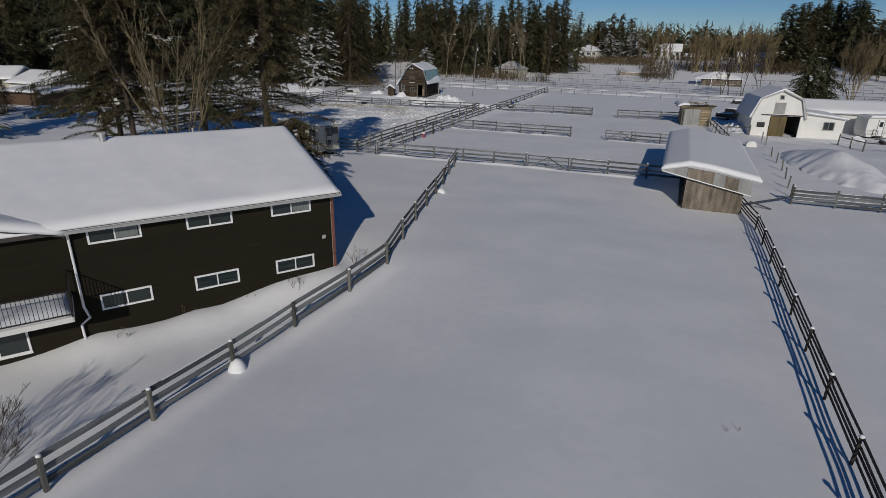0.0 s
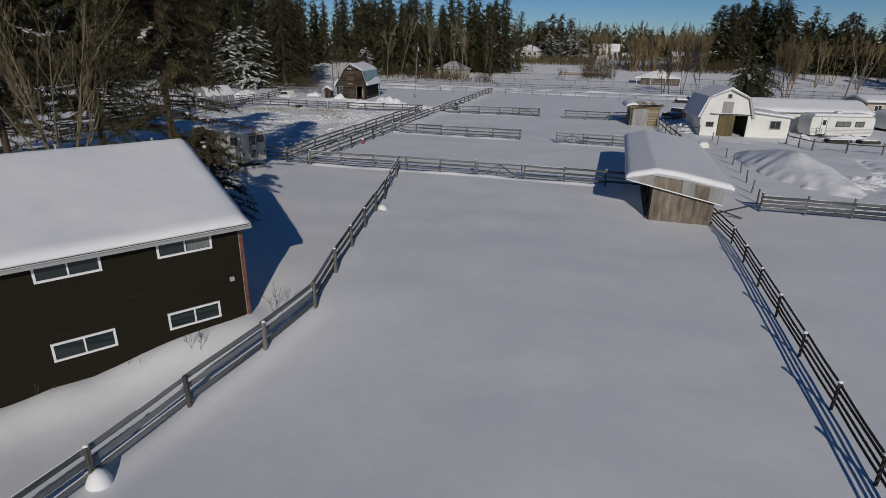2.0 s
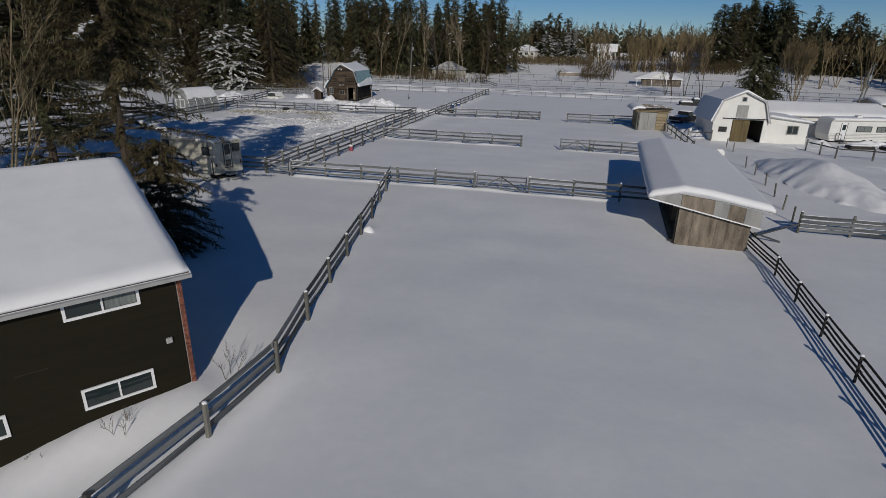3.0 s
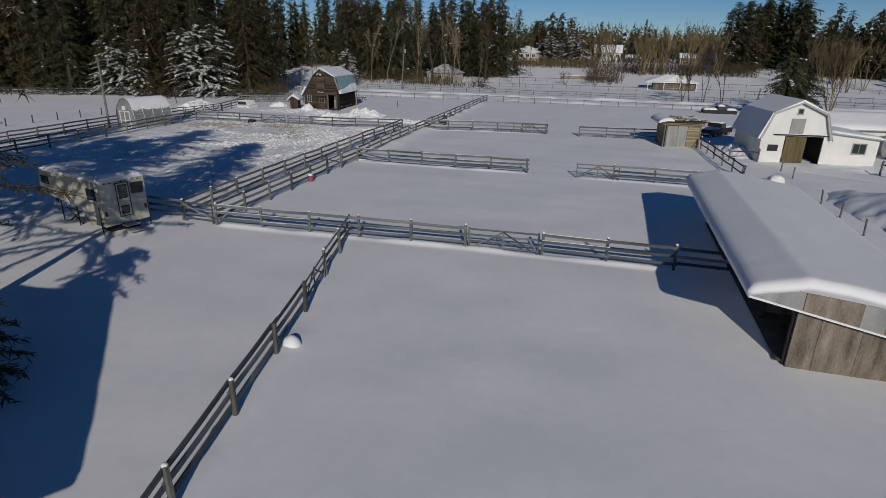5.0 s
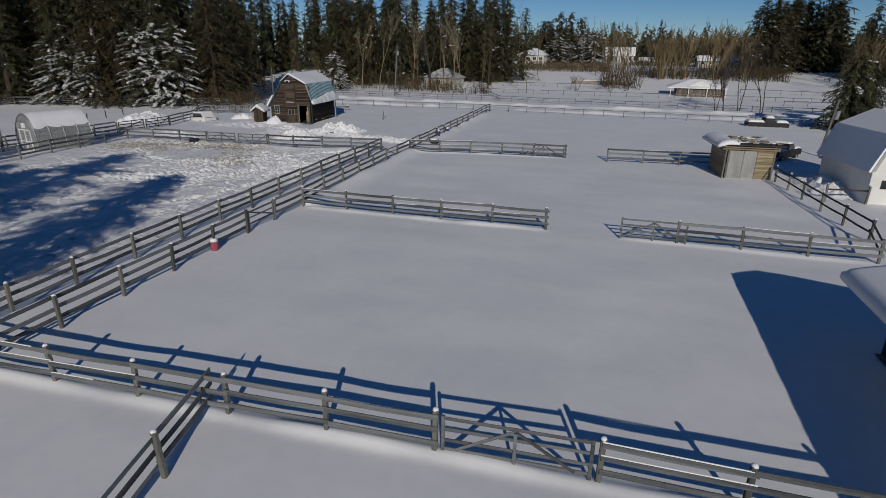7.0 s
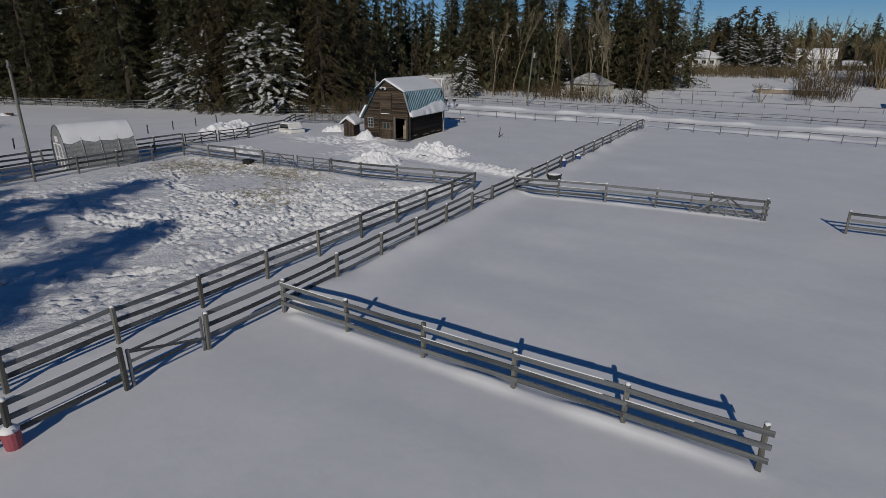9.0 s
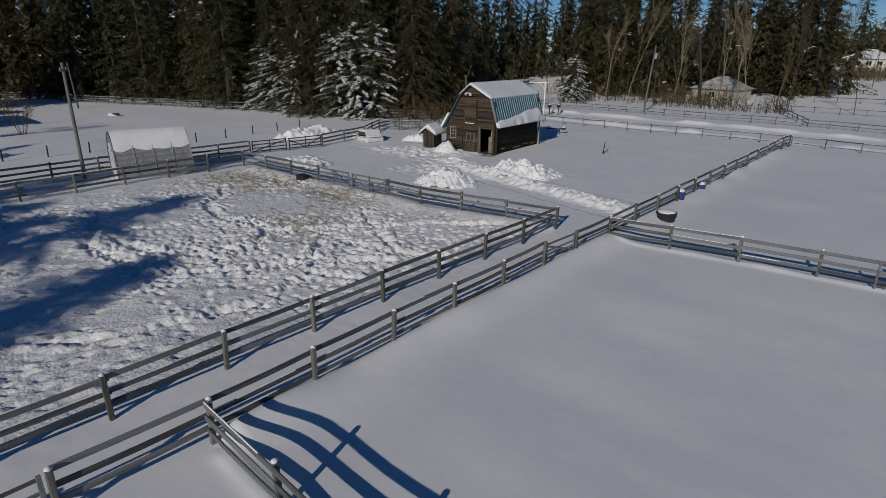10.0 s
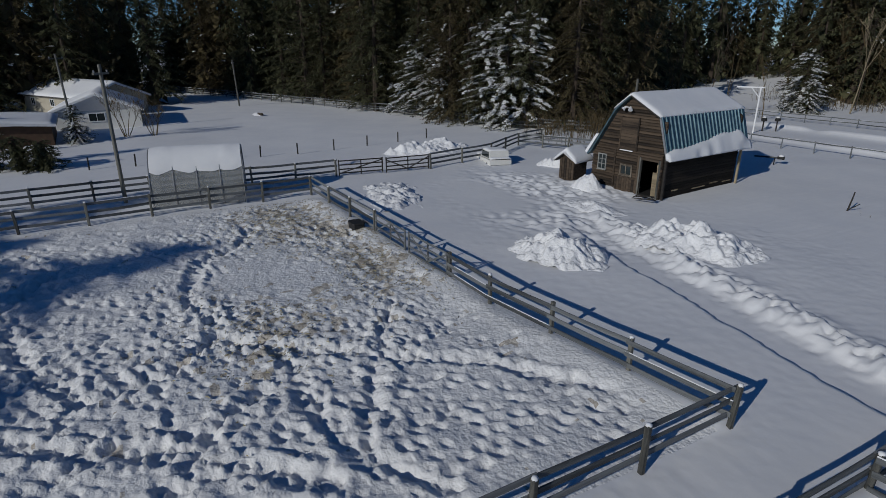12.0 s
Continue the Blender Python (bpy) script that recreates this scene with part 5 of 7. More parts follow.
def caravan(m, length, label, high=2.95, stripe=True):
    c = thing("travel_trailer", m, label, "trailer", "parked trailers")
    hull = Shape().prism([(0.25, 0.5), (length - 0.2, 0.5), (length, 0.95), (length - 0.05, high - 0.5), (length - 0.25, high - 0.15), (length - 0.6, high), (0.4, high), (0.12, high - 0.12), (0.0, high - 0.4), (0.0, 1.2)], 0, 2.4)
    part("body", hull, WHITE, c, "white ribbed shell")
    for z in (0.78, 0.95, 1.12, 1.29):
        part("trim_strip", box(0.08, length - 0.06, -0.018, 0.0, z, z + 0.045), GUTTER, c)
    part("roof_trim", box(0.1, length - 0.3, -0.05, 0.0, high - 0.22, high - 0.12), GUTTER, c)
    for x0, x1 in ((3.2, 4.9), (5.6, 6.6)):
        if x1 < length:
            part("window_rim", box(x0 - 0.07, x1 + 0.07, -0.03, 0.0, 1.55, 2.22), BLACK, c)
            for k in range(2):
                part("pane", box(x0 + k * (x1 - x0) / 2 + 0.03, x0 + (k + 1) * (x1 - x0) / 2 - 0.03, -0.04, -0.03, 1.62, 2.14), CURTAIN, c)
    part("door", box(1.3, 1.95, -0.035, 0.0, 0.65, 2.55, cut=0.01), TRIM_WHITE, c)
    part("pane", box(1.42, 1.83, -0.045, -0.035, 1.75, 2.35), PANE, c)
    for x in (1.25, 1.96):
        part("door_seal", box(x, x + 0.04, -0.04, 0.0, 0.62, 2.58), BLACK, c)
    for x in (length * 0.55, length * 0.55 + 0.85):
        w = part("wheel", Shape().tube([(x, -0.01, 0.33), (x, 0.25, 0.33)], [0.34, 0.34], 14), BLACK, c)
        part("rim", Shape().tube([(x, -0.02, 0.33), (x, 0.0, 0.33)], [0.19, 0.19], 10), GALV, w)
    part("underframe", box(0.4, length - 0.4, 0.3, 2.1, 0.0, 0.5), DARK, c)
    for k in range(3):
        part("step", box(0.9, 1.95, -0.35 - 0.3 * k, -0.08 - 0.3 * k, 0.62 - 0.17 * k, 0.68 - 0.17 * k), IRON, c)
    for y in (-0.1, -0.95):
        part("step_rail", Shape().tube([(0.85, y, 0.1), (0.85, y, 1.45)], [0.025, 0.025], 6), IRON, c)
    part("step_rail", Shape().tube([(0.85, -0.1, 1.45), (0.85, -0.95, 1.3)], [0.025, 0.025], 6), IRON, c)
    part("roof_hatch", box(length * 0.45, length * 0.45 + 0.7, 0.9, 1.5, high, high + 0.36, cut=0.05), WHITE, c)
    part("roof_snow", blanket(lambda x, y: high + 0 * x, 0.35, length - 0.5, 0.05, 2.38, 0.16, 0.3, 0.09, 121, 0.3, 0.02), SNOW, c, smooth=True)
    return c


caravan(pose(48.3, 17.6, -0.3, 0, 0, 18), 8.0, "long white travel trailer with snow on top")
cv = caravan(pose(60.0, 27.5, -0.2, 0, 0, 20), 6.0, "older cream travel trailer parked behind the yard", 2.8)


# ---- trees ----
def spray(q, centre, way, length, width, sag):
    """One leafy spray: a bent, pointed blade."""
    c, w = np.asarray(centre), np.asarray(way)
    side = np.cross(w, (0, 0, 1.0))
    side /= np.linalg.norm(side) + 1e-6
    a = c - 0.35 * length * w
    b = c + 0.25 * length * w - (0, 0, 0.25 * sag * length)
    e = c + 0.7 * length * w - (0, 0, sag * length)
    n = len(q.v)
    h = width / 2
    q.v += [tuple(a), tuple(b + h * side), tuple(e), tuple(b - h * side)]
    q.f += [(n, n + 1, n + 2, n + 3)]


def conifer_parts(seed, high, reach, clear=0.08, branches=110, per=7, size=0.9, droop=0.35, power=0.85, snow=0.0, mat=NEEDLE, gap=0.0, core=40, slim=1.0, thin=0.0):
    r = np.random.default_rng(seed)
    crown, white, wood, limbs = Shape(), Shape(), Shape(), Shape()
    bend = r.uniform(-0.02, 0.02, 2) * high
    line = [(bend[0] * t * t, bend[1] * t * t, high * t) for t in np.linspace(-0.02, 1, 7)]
    wood.tube(line, [high * 0.014 * (1.04 - t) + 0.012 for t in np.linspace(0, 1, 7)], 7)
    lobes = r.uniform(0.68, 1.18, (15, 9))
    for k in range(core):
        t = clear + (0.96 - clear) * (k + r.random()) / core
        rad = reach * ((1 - t) ** power + 0.02) * 0.5
        az = r.uniform(0, 6.283)
        c = (bend[0] * t * t + rad * 0.3 * math.cos(az), bend[1] * t * t + rad * 0.3 * math.sin(az), high * t)
        spray(crown, c, (math.cos(az + 1.3) * 0.6, math.sin(az + 1.3) * 0.6, -0.8), rad * 0.8 + 0.4, rad * 0.6 + 0.15, 0.2)
    for k in range(branches):
        t = clear + (1 - clear) * ((k + r.random()) / branches) ** 1.05
        az = (k * 2.39996 + r.normal(0, 0.3)) % 6.283
        lobe = lobes[int(t * 14.99), int(az / 6.284 * 9)]
        if (lobe < 0.68 + gap and r.random() < 0.6) or (t < thin and r.random() < 0.72):
            continue
        lenb = reach * ((1 - t) ** power + 0.03) * lobe * r.uniform(0.6, 1.1)
        z0, lift = high * t, r.uniform(-0.05, 0.28) * (0.4 + t)
        d = np.array([math.cos(az), math.sin(az), 0.0])
        root = np.array([bend[0] * t * t, bend[1] * t * t, z0])
        tip = root + d * lenb + np.array([0, 0, lift * lenb - droop * lenb])
        mid = root + d * lenb * 0.5 + np.array([0, 0, lift * lenb * 0.6 - droop * lenb * 0.3])
        if lenb > 0.8:
            limbs.tube([root, mid, tip], [0.05 + 0.008 * lenb, 0.03, 0.01], 3, False)
        m = max(2, int(per * (0.35 + lenb / reach)))
        loaded = r.random() < snow * 1.6 and lobe > 0.85
        for j in range(m):
            s = 0.18 + 0.86 * (j + r.random()) / m
            c = root + d * lenb * s + np.array([0, 0, lift * lenb * s - droop * lenb * s * s])
            for _ in range(2):
                w = d * r.uniform(0.3, 1.0) + np.array([r.normal(0, 0.6), r.normal(0, 0.6), r.normal(-0.12, 0.25)])
                w /= np.linalg.norm(w)
                spray(crown, c + r.normal(0, 0.2, 3) * size, w, size * r.uniform(0.6, 1.6), size * slim * r.uniform(0.3, 0.65), r.uniform(0.1, 0.5))
            if loaded and s > 0.3 and r.random() < (0.62 if snow > 0.2 else 0.3):
                for _ in range(2 if snow < 0.2 else 4):
                    w = d + r.normal(0, 0.6, 3) * (1, 1, 0.3)
                    w /= np.linalg.norm(w)
                    spray(white, c + r.normal(0, 0.12, 3) * size + (0, 0, 0.2 * size), w, size * r.uniform(0.5, 1.0), size * r.uniform(0.5, 0.9), 0.35)
    return wood, crown, white, mat, limbs


def tree_thing(name, m, made, label, category="tree", group="", trunk_mat=BARK):
    wood, crown, white, mat, limbs = made
    t = thing(name, m, label, category, group)
    part("trunk", wood, trunk_mat, t)
    part("bough_wood", limbs, trunk_mat, t)["kind"] = "stuff"
    c = part("crown", crown, mat, t)
    if white.f:
        part("snow_load", white, SNOW, c, "snow lying on the boughs")["kind"] = "stuff"
    return t


def bare_parts(seed, high, spread=0.5, stems=1, depth=4, radius=None, kids=(3, 4), twig_r=0.008, lean=0.25, forks=0.72):
    """A leafless tree of tapered limbs; stems may be several from one root."""
    r = random.Random(seed)
    s, top = Shape(), Shape()

    def limb(p, d, length, rad, level):
        pts, rr = [Vector(p)], [rad]
        n = 4 if level < 2 else 2
        for k in range(n):
            d = (d + Vector((r.gauss(0, 0.09), r.gauss(0, 0.09), r.gauss(0.05, 0.05)))).normalized()
            pts.append(pts[-1] + d * length / n)
            rr.append(max(twig_r, rad * (1 - 0.72 * (k + 1) / n)))
        (s if level < 1 else top).tube(pts, rr, 6 if level < 1 else 4 if level < 2 else 3, False)
        if level >= depth:
            return
        for k in range(r.randint(*kids) + (2 if level == 0 else 0)):
            a = r.uniform(0.25 if level else 0.35, 1.0)
            i = min(n - 1, int(a * n))
            p2 = pts[i].lerp(pts[i + 1], a * n - i)
            out = Vector((r.gauss(0, 1), r.gauss(0, 1), 0)).normalized()
            d2 = (d * 0.9 + out * spread * r.uniform(0.6, 1.4) + Vector((0, 0, 0.25))).normalized()
            limb(p2, d2, length * forks * r.uniform(0.55, 1.0) * (1.15 - 0.5 * a), max(twig_r, rad * 0.5 * (1.1 - 0.6 * a)), level + 1)

    for k in range(stems):
        a = 6.283 * k / stems + r.uniform(-0.4, 0.4)
        tilt = 0 if stems == 1 else lean * r.uniform(0.6, 1.3)
        limb((0.15 * math.cos(a) * (stems > 1), 0.15 * math.sin(a) * (stems > 1), -0.2), Vector((tilt * math.cos(a), tilt * math.sin(a), 1)).normalized(),
             high * (0.75 if stems > 1 else 0.85) * r.uniform(0.85, 1.05), radius or high * 0.014, 0)
    return s, top


def bare_tree(name, m, made, mat, label, group="", category="tree"):
    t = thing(name, m, label, category, group)
    part("trunk", made[0], mat, t)
    if made[1].f:
        part("crown", made[1], mat, t)
    return t


# three grades of the same eleven kinds: fine, plain and coarse
WOODS = []
DEEP, DEEP_AT = [], []
for k in range(33):
    grade, k = k // 11, k % 11
    brown = k in (2, 5, 8)
    made = conifer_parts(
        100 + k, (22, 25, 21, 27, 19, 23, 24, 15, 20, 26, 13)[k], (4.6, 5.2, 5.4, 5.4, 4.0, 5.6, 4.4, 4.6, 5.2, 5.2, 4.4)[k], 0.06, (220, 100, 44)[grade], (24, 14, 8)[grade], (0.5, 0.75, 1.15)[grade],
        0.3 + 0.25 * brown, (0.75, 0.65, 0.55, 0.75, 0.8, 0.5, 0.8, 0.5, 0.55, 0.7, 0.5)[k], (0.0, 0.06, 0.03, 0.02, 0.1, 0.03, 0.02, 0.38, 0.06, 0.02, 0.5)[k], NEEDLE_BROWN if brown else NEEDLE, 0.3 if k in (7, 10) else 0.12, (0, 40, 60)[grade], (0.46, 0.6, 0.75)[grade])
    if grade == 2:
        DEEP.append(made)
        continue
    WOODS.append(tree_thing("conifer", pose(-75 - 5 * k, 62 + 1.5 * k + 12 * grade, 0), made, "tall brownish cedar at the edge of the woods" if brown else "tall dark conifer at the edge of the woods",
                            group="woodland conifers"))


def plant(k, x, y, s=1.0, turn=None, wide=1.25):
    if k > 21:
        DEEP_AT.append((k - 22, x, y, s, wide, rnd.uniform(0, 6.28)))
        return None
    src = WOODS[k]
    t = copy_thing(src, Matrix.LocRotScale((x, y, gz(x, y) - 0.1), Euler((0, 0, rnd.uniform(0, 6.28) if turn is None else turn)), None))
    t.scale = (s * wide * rnd.uniform(0.9, 1.12), s * wide * rnd.uniform(0.9, 1.12), s)
    return t


def belt(a, b, deep, spacing, picks, smin=0.8, smax=1.15, seed=1, keep=1.0, skip=None, wide=1.25, fine=0, plain=1):
    """Woods behind the line from a to b."""
    r = random.Random(seed)
    (ax, ay), (bx, by) = a, b
    length = math.hypot(bx - ax, by - ay)
    ux, uy = (bx - ax) / length, (by - ay) / length
    for i in range(int(length / spacing)):
        for j in range(int(deep / spacing)):
            if r.random() > keep:
                continue
            u, v = (i + r.uniform(0.1, 0.9)) * spacing, (j + r.uniform(0.1, 0.9)) * spacing
            x, y = ax + ux * u - uy * v, ay + uy * u + ux * v
            if skip and skip(x, y):
                continue
            plant(r.choice(picks) + (0 if j < fine else 11 if j < fine + plain else 22), x, y, r.uniform(smin, smax), wide=wide)


# woods behind the pasture, and round the barn to the road
up_lane = lambda x, y: abs(x + 40 + (y - 70) * 0.72) < 3.8 and 60 < y < 122
lane_gap = lambda x, y: up_lane(x, y) or (x > -36 and y < 84)
belt((-150, 9), (-99, 31.5), 18, 5.2, (0, 1, 2, 3, 5, 6, 9), 0.9, 1.2, 2, plain=1)
belt((-99, 31.5), (-55, 46.5), 22, 5.0, (0, 1, 2, 3, 5, 6, 8, 9), 0.85, 1.15, 3, 0.95, fine=1, plain=1)
belt((-55, 47), (-40, 58), 26, 5.2, (0, 1, 3, 5, 6, 8, 9, 2), 0.8, 1.1, 4, 0.9, lane_gap, fine=1)
for x, y, k, s in ((-71.5, 43.8, 10, 0.85), (-69.0, 44.2, 7, 0.75), (-66.0, 44.5, 10, 0.7), (-57.0, 46.3, 7, 0.85), (-54.0, 47.5, 10, 1.0), (-51.5, 48.8, 7, 0.9), (-78, 41.5, 4, 0.8),
                   (-60.5, 46.0, 2, 0.85), (-47, 52, 5, 0.9), (-46.8, 95, 10, 0.68), (-44.5, 93.0, 10, 0.4)):
    plant(k, x, y, s)
belt((-150, 30), (-62, 66), 10, 4.6, (0, 1, 3, 6, 9), 1.0, 1.2, 23, wide=1.4, plain=0)
# woods across the road
belt((-100, 92), (-68, 100), 24, 5.5, (0, 1, 3, 6, 9), 0.85, 1.1, 5, skip=up_lane)
belt((-118, 120), (-48, 132), 20, 5.0, (0, 1, 3, 6, 9, 2), 0.7, 0.95, 16, plain=1, skip=up_lane)
belt((-55, 104), (-32, 112), 26, 4.8, (0, 1, 3, 6, 9, 5, 2), 0.78, 1.05, 6, 0.95, up_lane, wide=1.3, plain=2)
belt((-32, 119), (-6, 127), 24, 4.6, (0, 1, 6, 9, 3, 5, 2), 0.72, 1.0, 7, 0.97, wide=1.35, plain=2)
for x, y, k, s in ((-21.4, 125, 0, 0.95), (-16.7, 124, 9, 0.8), (-12.2, 126, 1, 0.83), (-7.0, 130, 3, 0.7), (-27.5, 121, 6, 0.95), (-33.5, 117, 3, 0.84), (-39.5, 112, 0, 0.95)):
    plant(k + 11, x, y, s, wide=1.3)
belt((-8, 168), (13, 173), 22, 4.4, (7, 8, 10, 2, 5, 7), 0.55, 0.8, 8, 0.95, wide=1.6, plain=2)
for x, y, s in ((-1, 163, 0.75), (4.5, 164, 0.66), (10, 166, 0.75), (7, 170, 0.8)):
    plant(7, x, y, s)
for x, y, k, s in ((14.5, 205, 0, 0.72), (32, 215, 6, 0.7), (36.5, 219, 0, 0.6), (-4, 215, 9, 0.6)):
    plant(k + 11, x, y, s, wide=1.3)
# big conifers past the white barn
belt((52, 152), (60, 149), 16, 4.2, (1, 9, 5, 3), 0.68, 0.86, 9, wide=1.8, plain=2)
belt((60, 178), (84, 168), 20, 4.4, (1, 9, 5, 3), 0.75, 0.95, 19, wide=1.8)
belt((76, 146), (130, 126), 22, 5.2, (0, 5, 1, 8, 2), 0.55, 0.85, 10, 0.95, wide=1.6)
belt((92, 108), (140, 92), 22, 5.6, (0, 5, 6, 2), 0.5, 0.75, 11, 0.85, wide=1.5)
belt((120, 60), (150, 40), 15, 6.0, (0, 5, 6, 2), 0.6, 0.85, 12, 0.8)
for x, y, high, seed in ((47.9, 57.5, 9.6, 320), (51.0, 61.0, 8.0, 321)):
    tree_thing("conifer", pose(x, y, gz(x, y)), conifer_parts(seed, high, 4.6, 0.03, 150, 22, 0.5, 0.35, 0.5, 0.05, NEEDLE, 0.12, 60, 0.65), "broad bushy conifer behind the white barn", group="yard conifers")
# woods behind the house
plant(10, -63.6, 2.0, 0.3)
plant(8, -59.5, -3.5, 0.14)
# conifers added beyond the view's edge to cast shade round the pickup
for x, y in ((-38, -40), (-45, -44), (-52, -40), (-41, -34)):
    plant(11, x, y, 0.9)
belt((-99, -34), (-101, 12), 14, 5.0, (0, 1, 2, 3, 5, 6, 9), 0.85, 1.1, 17)
belt((-118, -40), (-128, 14), 16, 5.5, (0, 1, 2, 3, 5, 6, 9), 0.9, 1.15, 15)
belt((-140, -45), (-150, 14), 10, 5.0, (0, 1, 3, 6, 9), 1.0, 1.2, 24, wide=1.4, plain=0)
belt((-130, -58), (-85, -52), 14, 6.0, (0, 1, 3, 6, 9), 0.8, 1.1, 13, 0.9)
for x, y, s in ((-58, -14, 0.2), (-60, -17, 0.22), (-57, -19.5, 0.18), (-61.5, -20, 0.24), (-56, -11, 0.15)):
    plant(8, x, y, s)
for src in WOODS:
    src.location.z = gz(src.location.x, src.location.y)

# tall conifers between the house and the camper
YARD = []
for x, y, high, reach, seed, mat, snow, clear in ((-0.7, -33.9, 17.8, 5.0, 301, NEEDLE_BROWN, 0.05, 0.23), (-10.3, -30.3, 18.8, 6.6, 302, NEEDLE, 0.05, 0.12), (-22.0, -31.0, 18.6, 5.2, 304, NEEDLE, 0.1, 0.03)):
    YARD.append(tree_thing("conifer", pose(x, y, gz(x, y), 0, 0, seed * 40 % 360), conifer_parts(seed, high, reach, clear, 330, 64, 0.36, 0.22, 0.34, snow, mat, 0.05, 0, 0.42, 0.46 if seed == 301 else 0.2),
                           "broad dark conifer with drooping boughs behind the house", group="yard conifers"))
for k, x, y, high, turn in ((0, -16.5, -33.5, 0.95, 2.0), (0, -11.8, -36.0, 1.0, 4.0)):
    copy_thing(YARD[k], Matrix.LocRotScale((x, y, gz(x, y)), Euler((0, 0, turn)), Vector((high, high, high))))
tree_thing("cedar_bush", pose(3.3, -36.0, gz(3.3, -36.0)), conifer_parts(305, 5.4, 2.5, 0.02, 150, 44, 0.28, 0.4, 0.28, 0.03, NEEDLE_BROWN, 0.1, 0, 0.4), "low drooping brownish cedar behind the house gable", "bush", "yard conifers")
for x, y, high, seed in ((-49.6, -0.7, 2.6, 306), (-48.9, 0.9, 2.2, 307), (-51.0, -3.0, 2.8, 308)):
    tree_thing("evergreen_bush", pose(x, y, gz(x, y)), conifer_parts(seed, high, 1.9, 0.02, 50, 14, 0.3, 0.3, 0.25, 0.05, NEEDLE, 0.1, 30, 0.8), "rounded dark evergreen bush in snow", "bush", "neighbour bushes")
# leafless trees
BARE = []
for k in range(4):
    BARE.append(bare_tree("leafless_tree", pose(-48 + 3 * k, 108 + k, gz(-48, 108), 0, 0, 30), bare_parts(500 + k, (15, 17, 13, 16)[k], 0.42, (1, 2, 2, 1)[k], 3, 0.1, ((3, 4), (2, 3), (2, 3), (3, 4))[k], 0.016, 0.07, 0.55), (TWIG, TWIG, TWIG, BARK)[k],
                          "tall leafless brown tree among the conifers", "leafless woodland trees"))
rb = random.Random(77)
for ax, bx, ay, by, n in ((-60, -2, 100, 122, 12), (-8, 30, 140, 158, 10), (24, 60, 146, 195, 14), (64, 120, 112, 145, 16), (-30, 60, 200, 250, 10), (60, 200, 215, 300, 10), (-90, 0, 200, 300, 10), (-60, -42, 56, 80, 8), (-95, -50, 46, 70, 10)):
    for _ in range(n):
        x, y = rb.uniform(ax, bx), rb.uniform(ay, by)
        t = copy_thing(rb.choice(BARE), Matrix.LocRotScale((x, y, gz(x, y) - 0.1), Euler((rb.gauss(0, 0.04), rb.gauss(0, 0.04), rb.uniform(0, 6.28))), None))
        t.scale = [rb.uniform(0.65, 1.05)] * 3
HEDGEROW = []
for k in range(3):
    HEDGEROW.append(bare_tree("leafless_tree", pose(30 + 3 * k, 141 + k, gz(30, 141), 0, 0, 30), bare_parts(520 + k, (13, 11, 14)[k], 0.36, 3, 3, 0.13, (3, 4), 0.036, 0.16, 0.62), HEDGE, "leafless yellow-brown tree in a field hedgerow", "hedgerow trees"))
for ax, bx, ay, by, n in ((27, 54, 138, 152, 26), (14, 20, 160, 172, 4), (24, 100, 225, 262, 42), (-25, 20, 232, 260, 14), (66, 110, 112, 135, 12)):
    for _ in range(n):
        x, y = rb.uniform(ax, bx), rb.uniform(ay, by)
        t = copy_thing(rb.choice(HEDGEROW), Matrix.LocRotScale((x, y, gz(x, y) - 0.1), Euler((rb.gauss(0, 0.04), rb.gauss(0, 0.04), rb.uniform(0, 6.28))), None))
        t.scale = [rb.uniform(0.7, 1.1)] * 3
MAPLE = bare_parts(401, 16.0, 0.4, 8, 3, 0.075, (4, 5), 0.012, 0.42, 0.5)
bare_tree("leafless_tree", pose(-7.2, -36.0, 0), MAPLE, BARK_PALE, "leafless many-stemmed tree with pale yellowish bark", "leafless trees")
bare_tree("leafless_tree", pose(57.0, 65.0, 0), bare_parts(402, 11, 0.4, 9, 4, 0.07, (3, 4), 0.02, 0.35), HEDGE, "leafless many-stemmed tree with brown twigs", "leafless trees")
for k, (x, y, h) in enumerate(((42.5, 79, 13), (36.5, 79, 9), (39.5, 82, 12.5), (35, 77, 7))):
    bare_tree("leafless_tree", pose(x, y, gz(x, y), 0, 0, 70 * k), bare_parts(410 + k, h, 0.35, 2, 4, 0.09, (3, 4), 0.012, 0.12), BARK, "slender leafless tree beside the road", "leafless trees")
for k, (x, y, h, lean) in enumerate(((-36.6, 98, 18, 2), (-40.8, 97, 13.5, -3), (-17.8, 99, 15, 5), (-16, 99.5, 16, 12), (-12.0, 135, 13, 3), (-9.2, 132, 16, 8), (-30.5, 104, 16, -4), (-23, 106, 18, 3))):
    bare_tree("birch", pose(x, y, gz(x, y), 0, lean, 50 * k), bare_parts(430 + k, h, 0.3, 1, 3, 0.1, (4, 5), 0.012), BIRCH, "slender pale-barked leafless birch across the road", "birches")
bare_tree("leafless_tree", pose(-26.0, 105, 0), bare_parts(450, 15, 0.5, 1, 4, 0.3, (3, 4), 0.014), BARK, "thick-trunked leafless tree beside a cottage", "leafless trees")
for k, (x, y, h) in enumerate(((-65.8, 6.3, 5.6), (-65.2, 9.0, 4.6), (16.8, 113, 5), (20.5, 116, 6), (9, 113, 4))):
    bare_tree("leafless_shrub", pose(x, y, gz(x, y), 0, 0, 60 * k), bare_parts(460 + k, h, 0.6, 5, 3, 0.05, (3, 4), 0.010, 0.5), TWIG, "small leafless orchard shrub in snow", "shrubs", "shrub")
